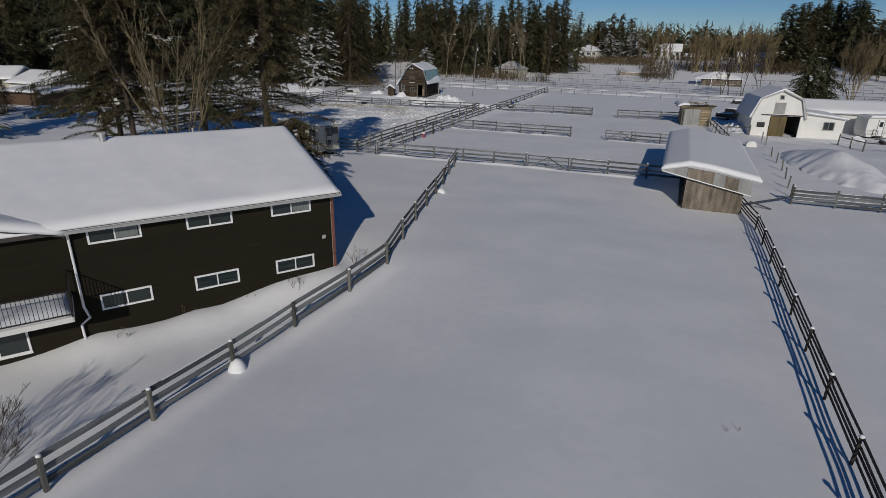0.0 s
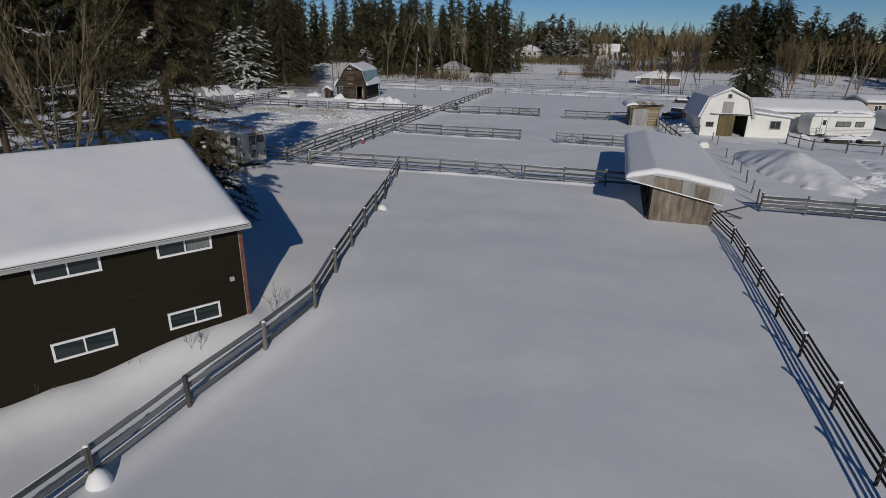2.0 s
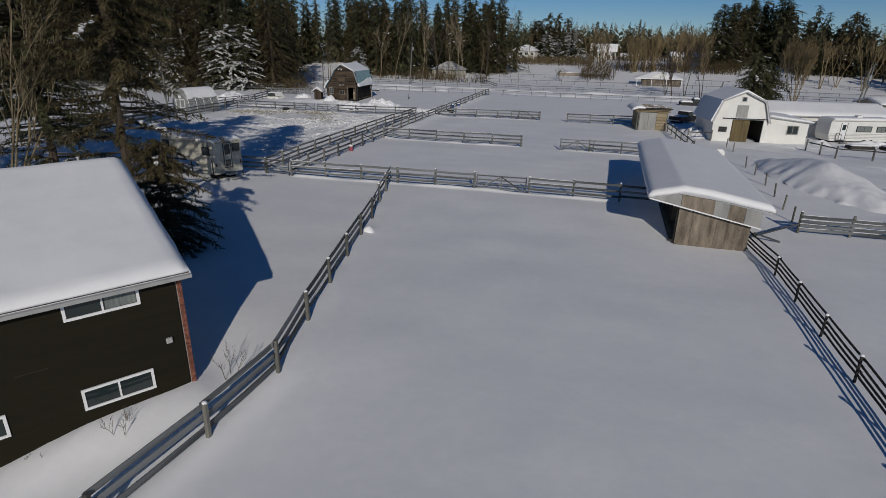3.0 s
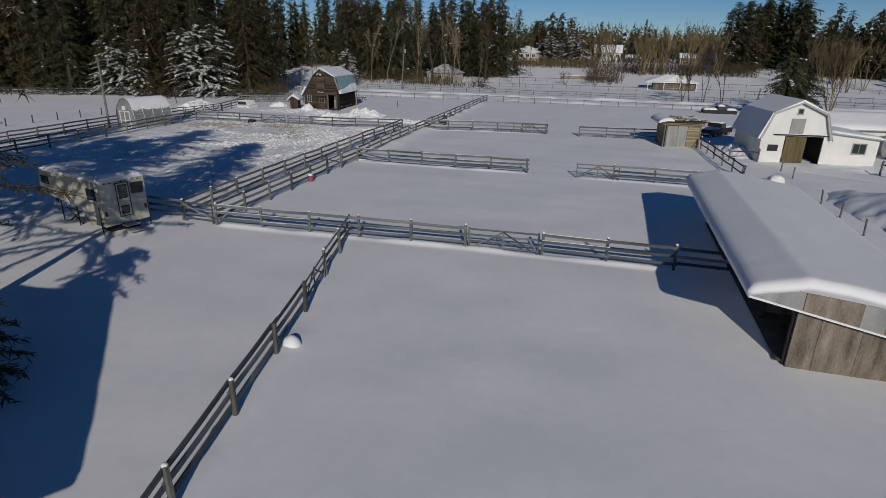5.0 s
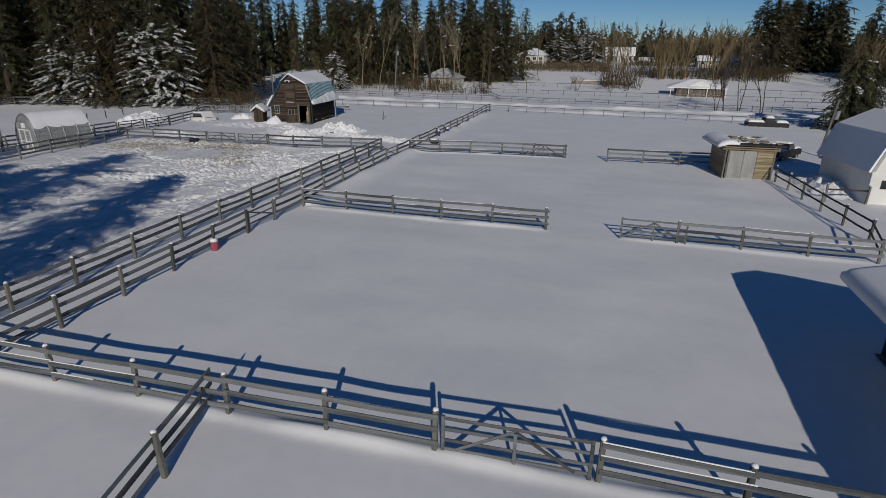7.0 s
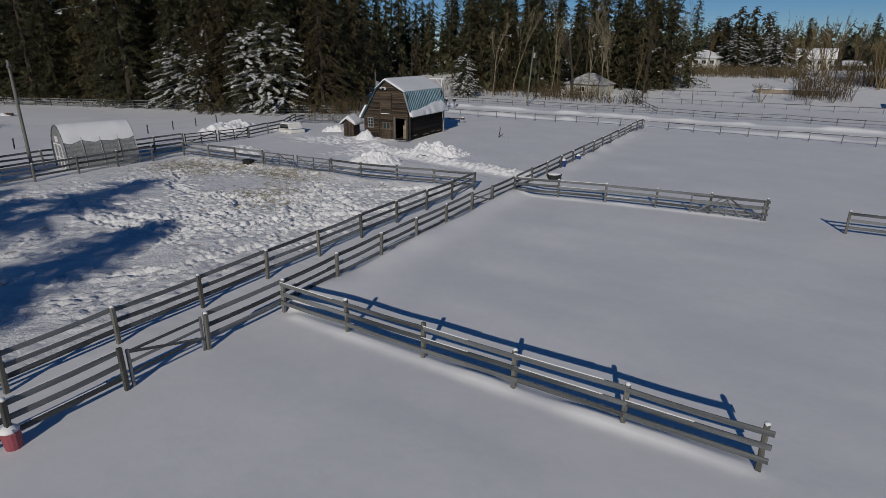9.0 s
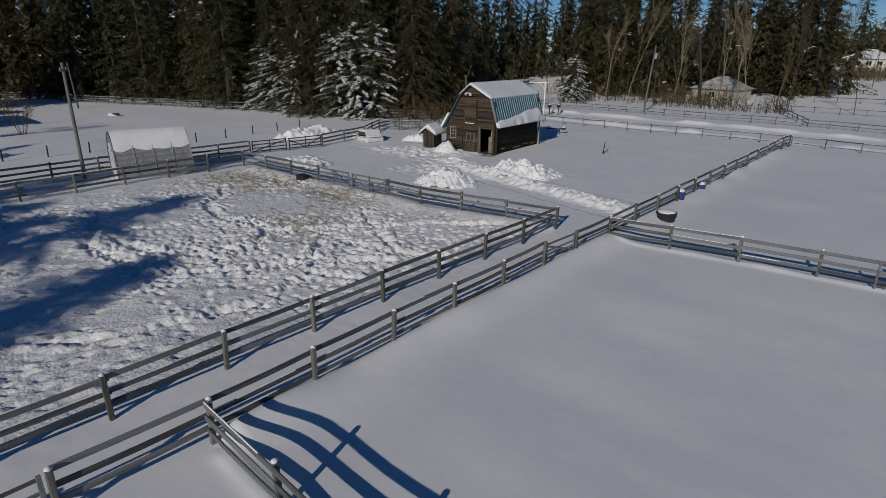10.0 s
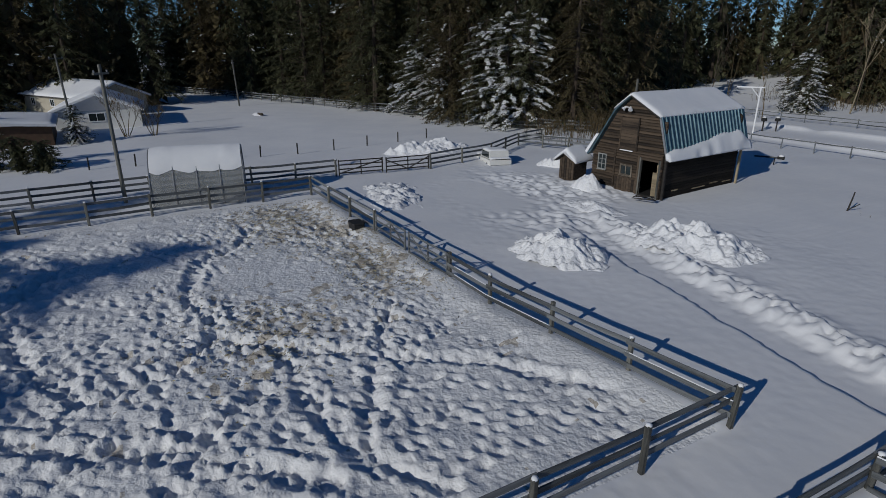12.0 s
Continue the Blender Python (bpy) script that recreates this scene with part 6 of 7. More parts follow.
for k, (x, y, h) in enumerate(((11.4, -47.2, 1.1), (8.2, -50.6, 0.9), (12.9, -44.3, 1.2), (7.2, -53.0, 0.7), (9.9, -48.6, 0.6))):
    bare_tree("leafless_shrub", pose(x, y, gz(x, y) + 0.1), bare_parts(470 + k, h, 0.5, 3, 2, 0.012, (2, 3), 0.004, 0.3), TWIG, "dry leafless stems poking from snow by the house", "house shrubs", "shrub")
bare_tree("leafless_shrub", pose(10.3, -60.2, gz(10.3, -60.2)), bare_parts(480, 2.8, 0.7, 16, 3, 0.016, (3, 4), 0.0045, 0.9), BARK, "spreading leafless shrub with dark arching twigs", "house shrubs", "shrub")
for k, (x, y) in enumerate(((29.35, -51.1), (-12.0, 44.0))):
    bare_tree("dry_weed", pose(x, y, gz(x, y)), bare_parts(490 + k, 0.42, 0.4, 2, 1, 0.007, (1, 2), 0.004, 0.35), TWIG, "dry weed stalk poking out of the snow", "weeds", "weed")


def thicket(name, area, count, high, seed, mat, label, stuff_scale=1.0):
    """Many thin stems and twigs, one object."""
    r = random.Random(seed)
    s = Shape()
    for _ in range(count):
        x, y = r.uniform(area[0], area[1]), r.uniform(area[2], area[3])
        z, h = gz(x, y), high * r.uniform(0.4, 1.1)
        top = (x + r.gauss(0, 0.18) * h, y + r.gauss(0, 0.18) * h, z + h)
        w = 0.02 * stuff_scale
        s.tube([(x, y, z - 0.2), ((x + top[0]) / 2 + r.gauss(0, 0.05) * h, (y + top[1]) / 2, z + h * 0.55), top], [w * 1.6, w, w * 0.4], 3, False)
        for _ in range(3):
            a = r.uniform(0.3, 0.9)
            p = (x + (top[0] - x) * a, y + (top[1] - y) * a, z + h * a)
            e = (p[0] + r.gauss(0, 0.22) * h, p[1] + r.gauss(0, 0.22) * h, p[2] + r.uniform(0.08, 0.35) * h)
            s.tube([p, e], [w * 0.8, w * 0.3], 3, False)
    me = bpy.data.meshes.new(name)
    me.from_pydata(s.v, [], s.f)
    me.materials.append(mat)
    return tagged(new(name, me), label, "thicket", kind="stuff")


thicket("brush", (-32, -10, 97, 104), 260, 2.4, 1, TWIG, "tangled brown brush along the road", 1.2)
thicket("brush", (-16, 16, 152, 164), 700, 2.8, 2, HEDGE, "pale leafless brush below the far house", 2.2)
thicket("brush", (24, 62, 140, 150), 500, 3.6, 8, TWIG, "tangled brown undergrowth of the field hedgerow", 2.4)
thicket("brush", (20, 50, 205, 216), 300, 2.6, 9, TWIG, "low brown hedge before far houses", 3.0)
thicket("brush", (14, 24, 118, 128), 160, 7, 3, TWIG, "leafless willow thicket at the far field", 1.6)
thicket("brush", (-58, -32, 100, 106), 200, 2.6, 4, TWIG, "tangled brown brush below the roadside woods", 1.2)
thicket("brush", (-34, -20, 102, 108), 180, 3.4, 5, TWIG, "tangled brown brush round the cottage", 1.3)
thicket("brush", (-46, -37, 44, 56), 180, 3.0, 7, TWIG, "thin brush at the edge of the woods", 1.0)


def deep_woods():
    """The trees behind the front rows, joined."""
    for mat, picks, name, label in ((NEEDLE, (0, 1, 3, 4, 6, 7, 9, 10), "deep_woods", "dense dark conifers deeper in the woods"), (NEEDLE_BROWN, (2, 5, 8), "deep_cedars", "dense brownish cedars deeper in the woods")):
        vs, fs, ms, n = [], [], [], 0
        for k, x, y, s, wide, turn in DEEP_AT:
            if k not in picks:
                continue
            for slot, sh in enumerate(DEEP[k][:3]):
                if not sh.f:
                    continue
                a = np.array(sh.v)
                c, q = math.cos(turn) * s * wide, math.sin(turn) * s * wide
                vs.append(np.stack([x + c * a[:, 0] - q * a[:, 1], y + q * a[:, 0] + c * a[:, 1], gz(x, y) - 0.1 + s * a[:, 2]], -1))
                fs += [tuple(i + n for i in f) for f in sh.f]
                ms += [slot] * len(sh.f)
                n += len(a)
        me = bpy.data.meshes.new(name)
        me.from_pydata(np.concatenate(vs).tolist(), [], fs)
        for m in (BARK, mat, SNOW):
            me.materials.append(m)
        me.polygons.foreach_set("material_index", ms)
        tagged(new(name, me), label, "woods", kind="stuff")


deep_woods()


def far_conifers():
    r = random.Random(9)
    s = Shape()
    for _ in range(430):
        x, y = r.uniform(-150, 190), r.uniform(235, 330)
        z, h = gz(x, y), r.uniform(9, 17)
        for k in range(36):
            t = k / 36
            rad = h * 0.27 * (1 - t) * r.uniform(0.6, 1.2)
            a = r.uniform(0, 6.28)
            spray(s, (x + rad * math.cos(a) * 0.6, y + rad * math.sin(a) * 0.6, z + h * (0.08 + 0.92 * t)), (math.cos(a), math.sin(a), -0.2), rad * 1.3 + 0.5, rad * 0.9 + 0.4, 0.4)
    me = bpy.data.meshes.new("far_woods")
    me.from_pydata(s.v, [], s.f)
    me.materials.append(NEEDLE)
    tagged(new("far_woods", me), "distant dark evergreen woods on the horizon", "woods", kind="stuff")


far_conifers()


# ---- far houses ----
def plain_house(m, w, d, h, rise, mat, label, windows=3, hip=False, roof_mat=SHINGLE, deck=False, category="house", group="far houses", snow=0.22):
    b = thing("house" if category == "house" else category, m, label, category, group)
    o = 0.5
    if hip:
        part("wall", box(0, w, 0, d, -1.0, h), mat, b)
        e = d / 2 * 0.9
        v = [(-o, -o, h), (w + o, -o, h), (w + o, d + o, h), (-o, d + o, h), (e, d / 2, h + rise), (w - e, d / 2, h + rise)]
        r = part("roof", Shape().add(v, [(0, 1, 5, 4), (2, 3, 4, 5), (1, 2, 5), (3, 0, 4), (3, 2, 1, 0)]), roof_mat, b)
        up = [(x, y, z + snow) for x, y, z in v]
        if snow:
            part("roof_snow", Shape().add([(x, y, z + 0.01) for x, y, z in v] + up, [(6, 7, 11, 10), (8, 9, 10, 11), (7, 8, 11), (9, 6, 10), (0, 1, 7, 6), (1, 2, 8, 7), (2, 3, 9, 8), (3, 0, 6, 9), (3, 2, 1, 0)]), SNOW, r)
    else:
        part("wall", Shape().prism([(0, -1.0), (d, -1.0), (d, h), (d / 2, h + rise), (0, h)], 0, w, axis="x"), mat, b)
        fall = rise / (d / 2) * o
        skin = [(-o, h - fall + 0.02), (d / 2, h + rise + 0.02), (d + o, h - fall + 0.02)]
        r = part("roof", Shape().prism(skin + [(y, z + 0.14) for y, z in skin[::-1]], -o, w + o, axis="x"), roof_mat, b)
        part("roof_snow", blanket(lambda x, y: h + rise + 0.17 - np.abs(y - d / 2) * rise / (d / 2), -o, w + o, -o, d + o, snow, 0.6, 0.06, 151, 0.4, 0.02), SNOW, r, smooth=True)
        for x in (-o - 0.03, w + o):
            part("barge_board", Shape().prism([(y, z - 0.06) for y, z in skin] + [(y, z + 0.15) for y, z in skin[::-1]], x, x + 0.03, axis="x"), TRIM_WHITE, r)
    for k in range(windows):
        x = w * (k + 0.5) / windows
        window(b, pose(x - 0.6, -0.03, h * 0.42), 1.2, h * 0.4, 2)
    if deck:
        dk = part("deck", box(-0.3, w + 1.5, -2.2, -0.05, -0.1, 0.05), WHITE, b)
        for k in range(10):
            part("deck_post", box(-0.3 + k * (w + 1.6) / 9, -0.2 + k * (w + 1.6) / 9, -2.2, -2.1, -1.0, 1.0), WHITE, dk)
        part("deck_rail", box(-0.3, w + 1.5, -2.2, -2.12, 0.95, 1.05), WHITE, dk)
    return b


plain_house(pose(-14.2, 165, 5.6, 0, 0, -8), 8.5, 8, 2.6, 2.0, WHITE, "cream house with railed deck on the far rise", 4, True, deck=True)
plain_house(pose(-29.2, 110, 0.2, 0, 0, -10), 8.0, 7, 2.6, 2.3, CREAM, "pale cottage with mossy snowy roof among trees", 1, True, MOSSY, snow=0.0)
plain_house(pose(12.6, 218, 5.0), 11, 8, 3.4, 3.1, WHITE, "white house with a bright snowy roof far off", 4)
plain_house(pose(26, 214, 4.9), 7, 6, 1.5, 1.2, TAN, "low house behind leafless trees far off", 4)
plain_house(pose(46, 202, 4.9), 15, 7, 2.2, 1.6, TAN, "low house behind leafless trees far off", 5)
plain_house(pose(64, 46, 0, 0, 0, 14), 7, 6, 2.4, 0.7, TAN, "cream mobile home behind the yard", 2)
# open-sided pavilion with a snowy roof
pv = thing("pavilion", pose(29.8, 109, 0.3), "low stable with open front and snow-laden roof", "stable")
part("wall", box(1.5, 11.5, 0, 6, -0.5, 1.9), PLY, pv)
part("fascia", box(-0.4, 11.9, -0.6, -0.5, 1.85, 2.1), TRIM_WHITE, pv)
for k in range(4):
    part("post", box(0.1 + k * 3.8, 0.25 + k * 3.8, -0.5, -0.35, -0.5, 1.9), TRIM_WHITE, pv)
pvr = part("roof", Shape().add([(-0.5, -0.7, 2.1), (12, -0.7, 2.1), (12, 6.6, 2.1), (-0.5, 6.6, 2.1), (4.5, 3, 3.7), (7.2, 3, 3.7)], [(0, 1, 5, 4), (1, 2, 5), (2, 3, 4, 5), (3, 0, 4), (3, 2, 1, 0)]), SNOW, pv, "thick roof snow")
part("gable_front", Shape().prism([(3.4, 2.3), (9.0, 2.3), (6.2, 3.6)], -0.4, 0.5), WHITE, pv)
lg = thing("low_shed", pose(7.2, 126, gz(13, 126) - 0.6), "long low dark shed with snow on top in far field", "shed")
part("wall", box(0, 13, 0, 3, -0.5, 1.5), PLY, lg)
part("roof_snow", blanket(lambda x, y: 1.5 + 0 * x, -0.2, 13.2, -0.2, 3.2, 0.25, 0.8, 0.1, 131, 0.4), SNOW, lg, smooth=True)
# neighbours past the pasture
nb = plain_house(pose(-86.0, -1.0, 0), 11.4, 8.9, 2.1, 1.75, WHITE, "white neighbouring house with a small dark window", 0, category="house", group="neighbour houses")
window(nb, pose(11.43, 3.4, 0.85, 0, 0, 90), 1.7, 0.95, 2)
plain_house(pose(-71.5, -11.2, 0, 0, 0, 5), 9.5, 10.5, 1.9, 0.4, FAR_RED, "low brown outbuilding with a snow-covered roof", 0, category="outbuilding", group="neighbour houses")
plain_house(pose(-104, -8, 0, 0, 0, 30), 18, 9, 2.5, 1.8, TAN, "long neighbouring house with white snowy roof", 3, group="neighbour houses")


# ---- snow heaps and mounds ----
def heap(x, y, rx, ry, h, seed, label, turn=0, lumpy=0.35, name="snow_mound", n=64, mat=SNOW_PILE, dome=False, crumbs=1.0):
    g = np.linspace(-1, 1, n)
    X, Y = np.meshgrid(g, g)
    px, py = X * rx, Y * ry
    d = np.hypot(X, Y) * (1 + 0.9 * lumpy * vnoise(px, py, 0.8, seed + 5)) + 0.12 * lumpy * vnoise(px, py, 0.3, seed + 6)
    Z = h * (np.sqrt(np.clip(1 - d ** 2, 0, 1)) - 0.06 if dome else np.clip(1 - d ** (1.7 if crumbs > 0.5 else 1.4), -0.08, 1)) * (1 + lumpy * 1.6 * vnoise(px, py, max(0.4, h * (0.7 if crumbs > 0.5 else 1.2)), seed))
    rough = crumbs * (0.2 * np.tanh(6 * vnoise(px, py, 0.5, seed + 1)) + 0.3 * np.tanh(6 * vnoise(px, py, 0.24, seed + 2)) + 0.34 * vnoise(px, py, 0.13, seed + 3))
    Z = Z + lumpy * rough * np.clip(1.4 - d, 0, 1) * min(1.0, h) * 0.9
    Z = np.where(d > 1.12, -0.3, Z)
    v = list(zip(px.ravel(), py.ravel(), Z.ravel()))
    f = [(j * n + i, j * n + i + 1, (j + 1) * n + i + 1, (j + 1) * n + i) for j in range(n - 1) for i in range(n - 1) if min(d[j, i], d[j, i + 1], d[j + 1, i], d[j + 1, i + 1]) < 1.12]
    return thing(name, pose(x, y, gz(x, y) - 0.02, 0, 0, turn), label, "snow heap", "snow heaps", shape=Shape().add(v, f), mat=mat, smooth=True)


LUMPY = "rough shovelled heap of snow"
heap(-15.3, 24.7, 2.5, 1.7, 0.85, 1, LUMPY, 25, 0.45, n=100)
heap(-13.4, 31.2, 3.4, 2.1, 0.9, 5, LUMPY, 15, 0.45, n=110)
heap(-24.6, 34.6, 1.2, 0.9, 0.95, 13, LUMPY, 10)
heap(-31.5, 37.5, 1.6, 1.0, 0.85, 17, LUMPY, 30)
heap(-20.5, 31.5, 2.2, 1.0, 0.4, 19, LUMPY, 10)
heap(-42.0, 30.0, 3.5, 1.4, 0.9, 21, LUMPY, 70)
heap(-29.0, 22.0, 3.8, 1.8, 0.32, 23, LUMPY, -20, 0.7)
heap(-43.5, 33.0, 3.0, 1.2, 0.8, 27, LUMPY, 70)
heap(40.3, -6.8, 3.1, 9.2, 1.8, 31, "long snow-covered heap with a wavy ridge beside the bare posts", 14, 0.15, "snow_mound", 90, SNOW, False, 0.08)
heap(46.0, -9.0, 2.2, 1.0, 0.45, 35, LUMPY, -30)
heap(43.5, -11.5, 1.6, 0.8, 0.4, 37, LUMPY, 10)
heap(33.9, 17.5, 1.6, 3.5, 0.8, 39, LUMPY, 10)
heap(13.12, -53.1, 0.36, 0.33, 0.6, 41, "small rounded snow mound beside the fence", 0, 0.06, "snow_mound", 22, SNOW, True)
heap(11.5, -30.3, 0.37, 0.33, 0.42, 43, "small rounded snow mound beside the fence", 0, 0.06, "snow_mound", 22, SNOW, True)
heap(47.0, 14.9, 1.0, 0.8, 0.5, 45, LUMPY, 0)
heap(52.5, 17.0, 3.0, 0.6, 0.45, 47, LUMPY, 18)


# ---- loose things ----
def pole(x, y, high, rad, lean, turn, label, cross=True):
    p = thing("utility_pole", pose(x, y, gz(x, y), 0, lean, turn), label, "utility pole", "utility poles")
    part("shaft", Shape().tube([(0, 0, -0.4), (0, 0, high * 0.5), (0, 0, high)], [rad, rad * 0.88, rad * 0.75], 10), WOOD_POST, p)
    if cross:
        part("crossarm", box(-0.06, 0.06, -0.7, 0.7, high - 0.55, high - 0.43), WOOD_POST, p)
        for yy in (-0.6, 0.6):
            part("insulator", Shape().tube([(0, yy, high - 0.43), (0, yy, high - 0.3)], [0.04, 0.05], 8), GALV, p)
    else:
        part("transformer", Shape().tube([(0.3, 0, high - 1.9), (0.3, 0, high - 1.1)], [0.2, 0.2], 10), GALV, p)
    return p


pole(-34.75, 6.75, 8.1, 0.13, 0.6, 60, "leaning bare wooden utility pole by the greenhouse")
pole(-95, 22.2, 7.2, 0.14, -2, 70, "slim wooden utility pole in the pasture")
pole(-27.5, 85.0, 10.2, 0.16, 4, 0, "leaning wooden utility pole beside the road", False)
pole(-31.3, 45.2, 6.6, 0.12, 0, 0, "wooden utility pole behind the barn", False)
pole(58.6, 41.0, 8.0, 0.13, 5, 0, "leaning wooden utility pole beyond the yard", False)
pole(38.3, 33.8, 5.6, 0.12, 6, 0, "leaning wooden pole behind the white barn", False)
pole(78, 92, 8.0, 0.14, 3, 0, "wooden utility pole far beyond the yard")
pole(-62, -18, 8.0, 0.13, -3, 20, "slim wooden utility pole past the pickup")
pole(-71, 1.0, 8.5, 0.13, -3, 20, "slim wooden utility pole beside the white house")


def bucket(x, y, mat, label, r=0.24, h=0.45, snow=True, z=0.0, group="buckets"):
    b = thing("bucket", pose(x, y, gz(x, y) + z), label, "bucket", group)
    part("shell", Shape().tube([(0, 0, -0.1), (0, 0, h * 0.6), (0, 0, h), (0, 0, h - 0.03)], [r * 0.8, r * 0.95, r, r * 0.86], 14), mat, b)
    part("rim", Shape().tube([(0, 0, h - 0.03), (0, 0, h + 0.01)], [r * 1.06, r * 1.06], 14), mat, b)
    part("handle", Shape().tube([(r * math.cos(a), 0, h + 0.16 * math.sin(a)) for a in np.linspace(0, math.pi, 7)], [0.01] * 7, 5), GALV, b)
    if snow:
        part("snow_cap", lump(r * 1.0, 0.2, 6), SNOW, b, m=pose(0, 0, h - 0.01), smooth=True)
    return b


bucket(0.15, -8.6, PINK, "faded red bucket topped with snow on the fence line", 0.21, 0.45)
bucket(-0.85, 31.2, BLUE, "blue plastic barrel topped with snow by the fence", 0.3, 0.75)
bucket(-0.95, 35.3, BLUE, "blue plastic bucket topped with snow by the fence", 0.28, 0.55)
tub = thing("water_trough", pose(0.2, 26.5, gz(0.2, 26.5)), "round black rubber water trough filled with snow", "trough")
part("shell", Shape().tube([(0, 0, -0.15), (0, 0, 0.3), (0, 0, 0.52)], [0.46, 0.5, 0.54], 24), BLACK, tub)
part("rim", Shape().tube([(0, 0, 0.47), (0, 0, 0.54)], [0.57, 0.57], 24), BLACK, tub)
part("snow", lump(0.52, 0.16, 8, 16), SNOW, tub, m=pose(0, 0, 0.53), smooth=True)
ft = thing("feed_tub", pose(-23.0, 17.6, 0.05), "square black rubber feed tub on trampled snow", "tub")
part("shell", box(-0.42, 0.42, -0.32, 0.32, -0.1, 0.42, cut=0.08), BLACK, ft)
part("rim", box(-0.45, 0.45, -0.35, 0.35, 0.4, 0.46, cut=0.09), BLACK, ft)
tk = thing("metal_tank", pose(34.6, 4.0, -0.1, 0, 0, 8), "low white tank half buried in snow", "tank")
part("shell", box(-0.55, 0.55, -0.4, 0.4, -0.1, 0.5, cut=0.1), WHITE, tk)
part("snow_cap", lump(0.5, 0.22, 9, 14), SNOW, tk, m=pose(0, 0, 0.5), smooth=True)


def vehicle(m, label, mat, pickup=True, buried=0.0, snow=0.2, name="pickup_truck"):
    c = thing(name, m, label, "vehicle", "parked vehicles")
    w = 1.8
    low = [(0, 0.45), (5.2, 0.45), (5.25, 0.85), (5.1, 1.0), (3.7, 1.08), (0, 1.08)] if pickup else [(0, 0.4), (4.3, 0.4), (4.35, 0.8), (4.2, 0.95), (3.0, 1.0), (0.0, 1.0)]
    part("body", Shape().prism(low, 0, w), mat, c)
    x0, x1 = (2.0, 3.7) if pickup else (0.4, 2.9)
    part("cab", Shape().prism([(x0, 1.05), (x1, 1.05), (x1 - 0.5, 1.68), (x0 + 0.2, 1.68)], 0.08, w - 0.08), mat, c)
    for y in (0.06, w - 0.08):
        part("side_window", Shape().prism([(x0 + 0.2, 1.12), (x1 - 0.18, 1.12), (x1 - 0.52, 1.6), (x0 + 0.32, 1.6)], y, y + 0.02), PANE, c)
    part("windscreen", Shape().add([(x1 - 0.02, 0.15, 1.1), (x1 - 0.02, w - 0.15, 1.1), (x1 - 0.46, w - 0.2, 1.64), (x1 - 0.46, 0.2, 1.64), (x1 - 0.06, 0.15, 1.08), (x1 - 0.06, w - 0.15, 1.08), (x1 - 0.5, w - 0.2, 1.62), (x1 - 0.5, 0.2, 1.62)],
                                   [(0, 1, 2, 3), (7, 6, 5, 4), (0, 4, 5, 1), (1, 5, 6, 2), (2, 6, 7, 3), (3, 7, 4, 0)]), PANE, c)
    for x in (1.0, 4.2 if pickup else 3.4):
        for y in (0.0, w - 0.2):
            wh = part("wheel", Shape().tube([(x, y - 0.02, 0.36), (x, y + 0.22, 0.36)], [0.36, 0.36], 14), BLACK, c)
            part("rim", Shape().tube([(x, y - 0.03, 0.36), (x, y + 0.23, 0.36)], [0.19, 0.19], 10), GALV, wh)
    part("bumper", box(-0.1, 0.02, 0.05, w - 0.05, 0.45, 0.62), GALV, c)
    part("bumper", box(5.2 if pickup else 4.3, 5.33 if pickup else 4.43, 0.05, w - 0.05, 0.45, 0.62), GALV, c)
    for y in (0.2, w - 0.4):
        part("headlight", box(5.2 if pickup else 4.32, 5.27 if pickup else 4.38, y, y + 0.2, 0.68, 0.86), TRIM_WHITE, c)
    if snow:
        part("snow_cap", blanket(lambda x, y: 1.68 + 0 * x, x0 + 0.2, x1 - 0.45, 0.08, w - 0.08, snow, 0.2, 0.05, 141, 0.25, 0.03), SNOW, c, smooth=True)
        part("snow_cap", blanket(lambda x, y: 1.09 + 0 * x, x1 - 0.1, 5.1 if pickup else 4.2, 0.03, w - 0.03, snow, 0.2, 0.05, 145, 0.25, 0.02), SNOW, c, smooth=True)
        part("snow_cap", blanket(lambda x, y: 1.09 + 0 * x, 0.02, x0 + 0.1, 0.03, w - 0.03, snow, 0.2, 0.05, 149, 0.25, 0.02), SNOW, c, smooth=True)
    return c


vehicle(pose(-50.2, -15.2, -0.12, 0, 0, -104.5), "blue pickup truck parked in tree shade", CAR_BLUE, True, 0, 0.0)
vehicle(pose(-33.4, 34.4, -0.55, 0, 3, 165), "white car half buried in deep snow", WHITE, False, 0.5, 0.13, "car")
vehicle(pose(36.3, 57.2, -0.45, 0, 0, 5), "dark pickup truck with snow on top by the road", BLACK, True, 0, 0.3)
vehicle(pose(33.4, 28.5, -0.2, 0, 0, 55), "dark pickup truck between the shed and white barn", IRON, True, 0, 0.15)

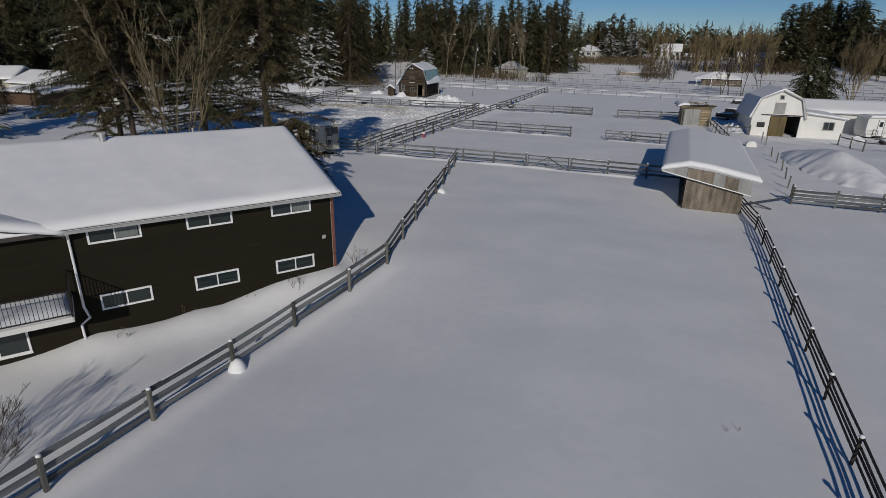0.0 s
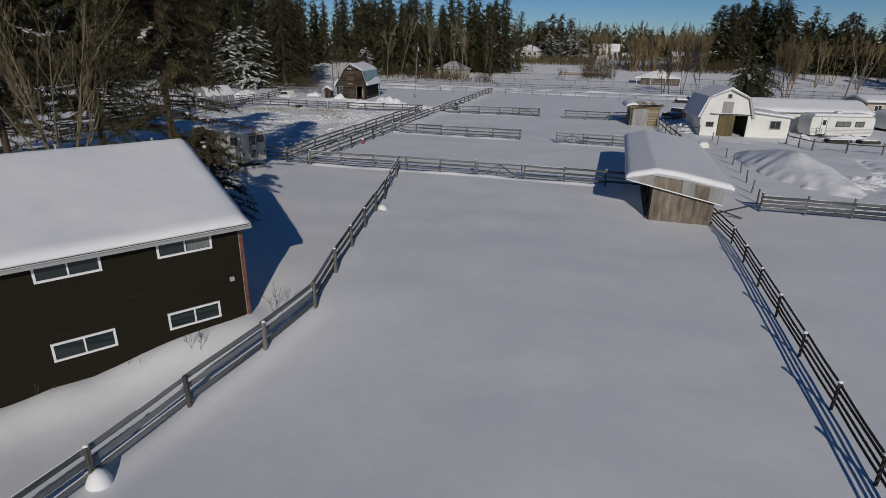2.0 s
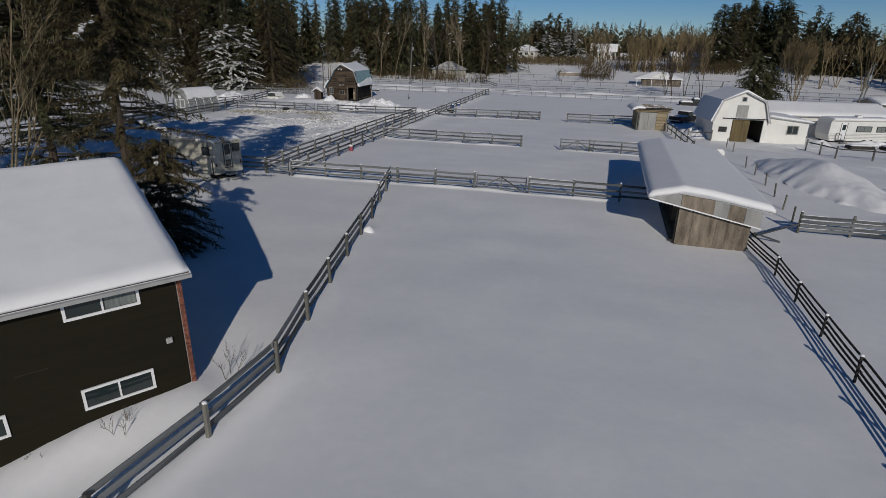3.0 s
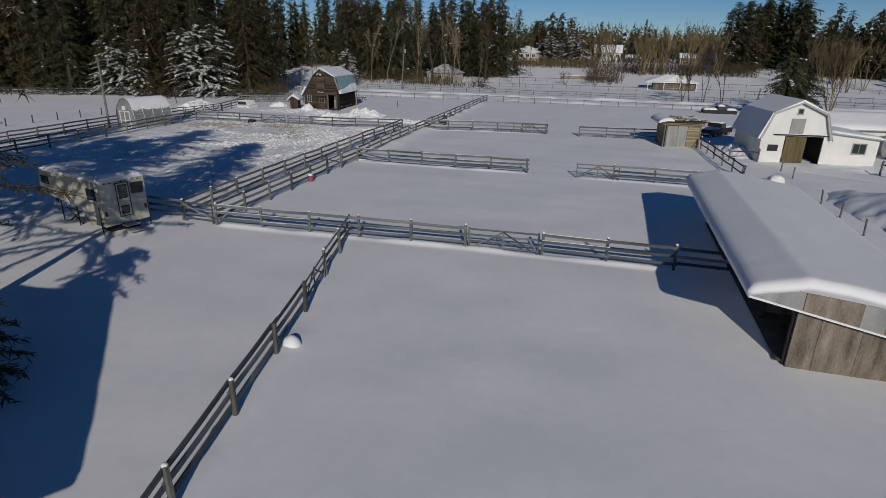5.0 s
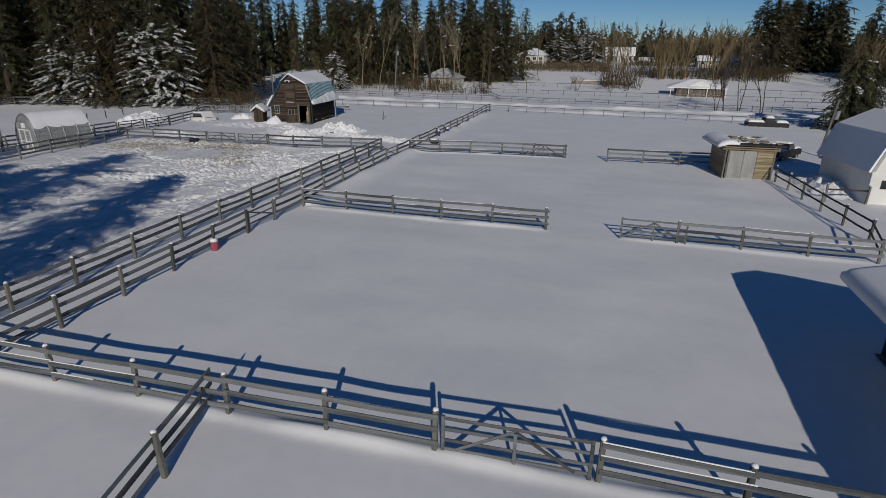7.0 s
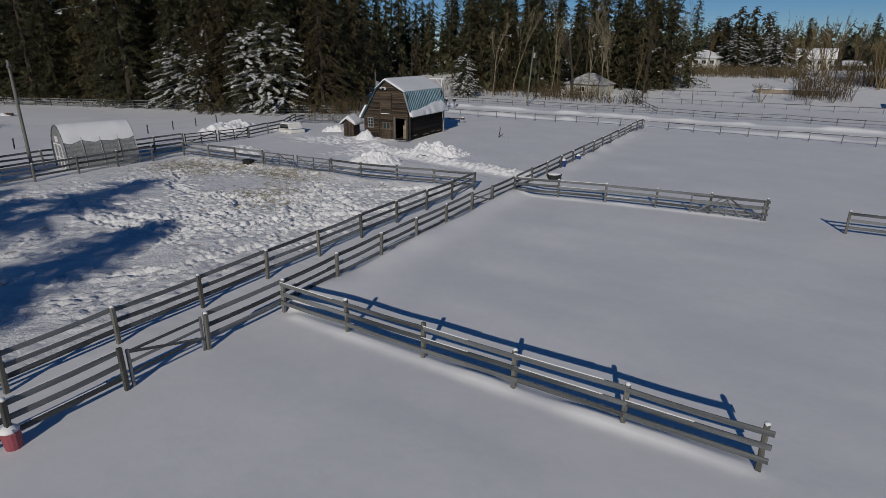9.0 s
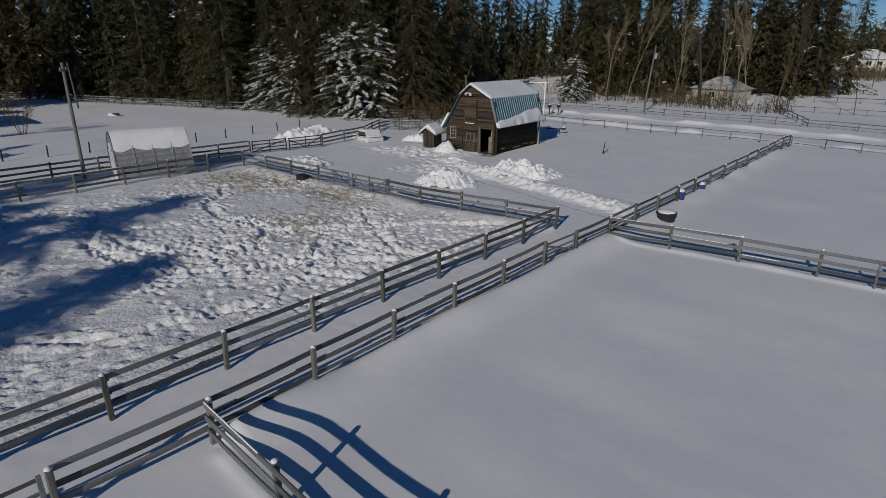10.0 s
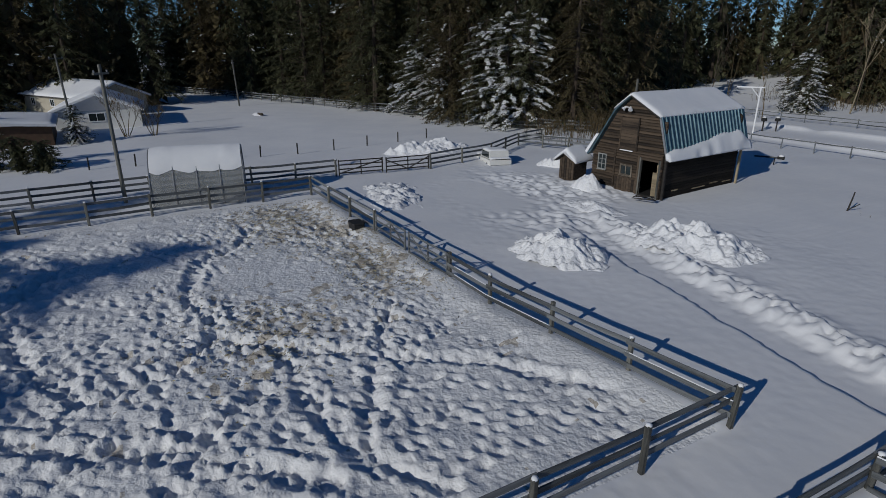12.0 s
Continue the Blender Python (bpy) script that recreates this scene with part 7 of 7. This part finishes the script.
# straw strewn where the animals feed
r = random.Random(3)
st = Shape()
for _ in range(6500):
    cx, cy, sp = r.choice(((-26.5, 14.2, 3.4), (-17.0, 16.4, 2.4), (-14.2, 11.2, 2.6), (-21.0, 16.4, 3.0), (-26.5, 14.2, 3.0)))
    x, y = cx + r.gauss(0, sp * 0.8), cy + r.gauss(0, sp * 0.55)
    if not (-30.4 < x < -4 and y < 17.0 + (x + 31) * 0.11) or math.hypot(x + 18.4, y - 12.5) < 2.4:
        continue
    a, l = r.uniform(0, 6.28), r.uniform(0.06, 0.2)
    j, i = int(np.searchsorted(GY, y)), int(np.searchsorted(GX, x))
    z = float(gh[j, i]) + 0.02
    dx, dy = math.cos(a) * l, math.sin(a) * l
    st.add([(x, y, z), (x + dx, y + dy, z + r.uniform(-0.02, 0.05)), (x + dx * 0.5 - dy * 0.12, y + dy * 0.5 + dx * 0.12, z + 0.03)], [(0, 1, 2)])
me = bpy.data.meshes.new("straw")
me.from_pydata(st.v, [], st.f)
me.materials.append(STRAW)
tagged(new("straw", me), "loose hay scattered over trampled snow", "hay", kind="stuff")
heap(-79.6, 22.4, 1.2, 0.6, 0.35, 53, LUMPY, 20)
logp = thing("log", pose(-78.6, 22.6, 0.0, 0, 0, 10), "dark log half buried in the pasture snow", "log")
part("stem", Shape().tube([(-0.5, 0, 0.25), (0.7, 0.1, 0.3)], [0.2, 0.16], 9), BARK, logp)
# white arm on a post across the road, a bent stake, stacked things by the barn
ta = thing("signpost", pose(-36.1, 68.9, gz(-36, 69), 0, 0, 30), "white wooden post with a long arm beside the road", "post")
part("shaft", box(-0.08, 0.08, -0.08, 0.08, -0.3, 4.8, cut=0.02), TRIM_WHITE, ta)
part("arm", box(-2.4, 0.4, -0.06, 0.06, 4.74, 4.88), TRIM_WHITE, ta)
part("brace", Shape().tube([(0, 0, 3.7), (-0.9, 0, 4.75)], [0.06, 0.06], 6), TRIM_WHITE, ta)
sk = thing("broken_stake", pose(-13.2, 44.3, gz(-13.2, 44.3)), "broken dark stake leaning in open snow", "stake")
part("shaft", Shape().tube([(0, 0, -0.2), (0.1, 0.05, 0.6), (0.16, 0.05, 1.15)], [0.05, 0.045, 0.035], 6), WOOD_DARK, sk)
part("splinter", Shape().tube([(0.0, 0, 0.05), (0.3, 0.15, 0.3), (0.5, 0.2, 0.5)], [0.035, 0.03, 0.02], 6), WOOD_DARK, sk)
for x, y in ((-36.6, 71.3), (-35.7, 72.4)):
    mb = thing("mailbox", pose(x, y, gz(x, y) - 0.1, 0, 0, 10), "dark mailbox on a post capped with snow", "mailbox", "mailboxes")
    part("post", box(-0.06, 0.06, -0.06, 0.06, -0.3, 1.1), WOOD_DARK, mb)
    part("box", Shape().prism([(-0.2, 1.1), (0.2, 1.1), (0.2, 1.35), (0.1, 1.5), (-0.1, 1.5), (-0.2, 1.35)], -0.3, 0.3), IRON, mb)
    part("snow_cap", lump(0.22, 0.16, 12, 10), SNOW, mb, m=pose(0, 0, 1.48), smooth=True)
bh = thing("tow_bar", pose(-23.6, 53.6, gz(-23.6, 53.6), 0, 0, 20), "black steel tow bar end with snow on it", "trailer part")
part("bar", Shape().tube([(-1.6, 0, 0.55), (0.2, 0, 0.6)], [0.07, 0.06], 8), IRON, bh)
part("hitch", box(0.1, 0.6, -0.14, 0.14, 0.5, 0.74, cut=0.04), IRON, bh)
part("leg", Shape().tube([(-0.1, 0, 0.6), (-0.1, 0, -0.2)], [0.05, 0.05], 6), IRON, bh)
part("snow_cap", lump(0.22, 0.16, 14, 10), SNOW, bh, m=pose(0.35, 0, 0.73), smooth=True)
# boards leaning at the barn door
jk = thing("broken_pallet", pose(-20.2, 35.3, 0.1, 0, 0, 20), "broken dark pallet lying at the barn door", "pallet")
for k in range(4):
    part("slat", box(0, 1.3, -0.06, 0.06, 0, 0.04), WOOD_DARK, jk, m=pose(-0.6, -0.4 + k * 0.25, 0.1 + 0.03 * k, rnd.uniform(-8, 8), rnd.uniform(-12, 12), rnd.uniform(-15, 15)))

# snowy boards lying by the low rail fence
for x, y, turn, long in ((50.4, 14.0, 14, 2.6), (53.6, 14.4, 18, 2.2)):
    bp = thing("board_pile", pose(x, y, gz(x, y), 0, 0, turn), "low pile of dark boards under snow", "board pile", "board piles")
    for k in range(4):
        part("board", box(-long / 2, long / 2, -0.5 + 0.26 * k, -0.27 + 0.26 * k, 0.0, 0.3 + 0.03 * (k % 2)), WOOD_DARK, bp)
    part("snow_cap", blanket(lambda a, b: 0.34 + 0 * a, -long / 2 + 0.1, long / 2 - 0.3, -0.45, 0.45, 0.16, 0.15, 0.14, 161, 0.3), SNOW, bp, smooth=True)

# rails fallen between the shelter and the yard fence
for x0, y0, z0, x1, y1, z1 in ((31.6, -25.4, 0.5, 34.8, -22.0, 0.55), (32.0, -24.4, 0.45, 33.4, -24.3, 0.04)):
    reach = Vector((x1 - x0, y1 - y0, z1 - z0))
    fr = thing("fallen_rail", pose(x0, y0, gz(x0, y0) + z0, 0, -math.degrees(math.asin(reach.z / reach.length)), math.degrees(math.atan2(reach.y, reach.x))), "weathered loose rail beside the shelter corner", "rail", "loose rails")
    part("board", rail_mesh(reach.length, 0.1, 0.05), None, fr)
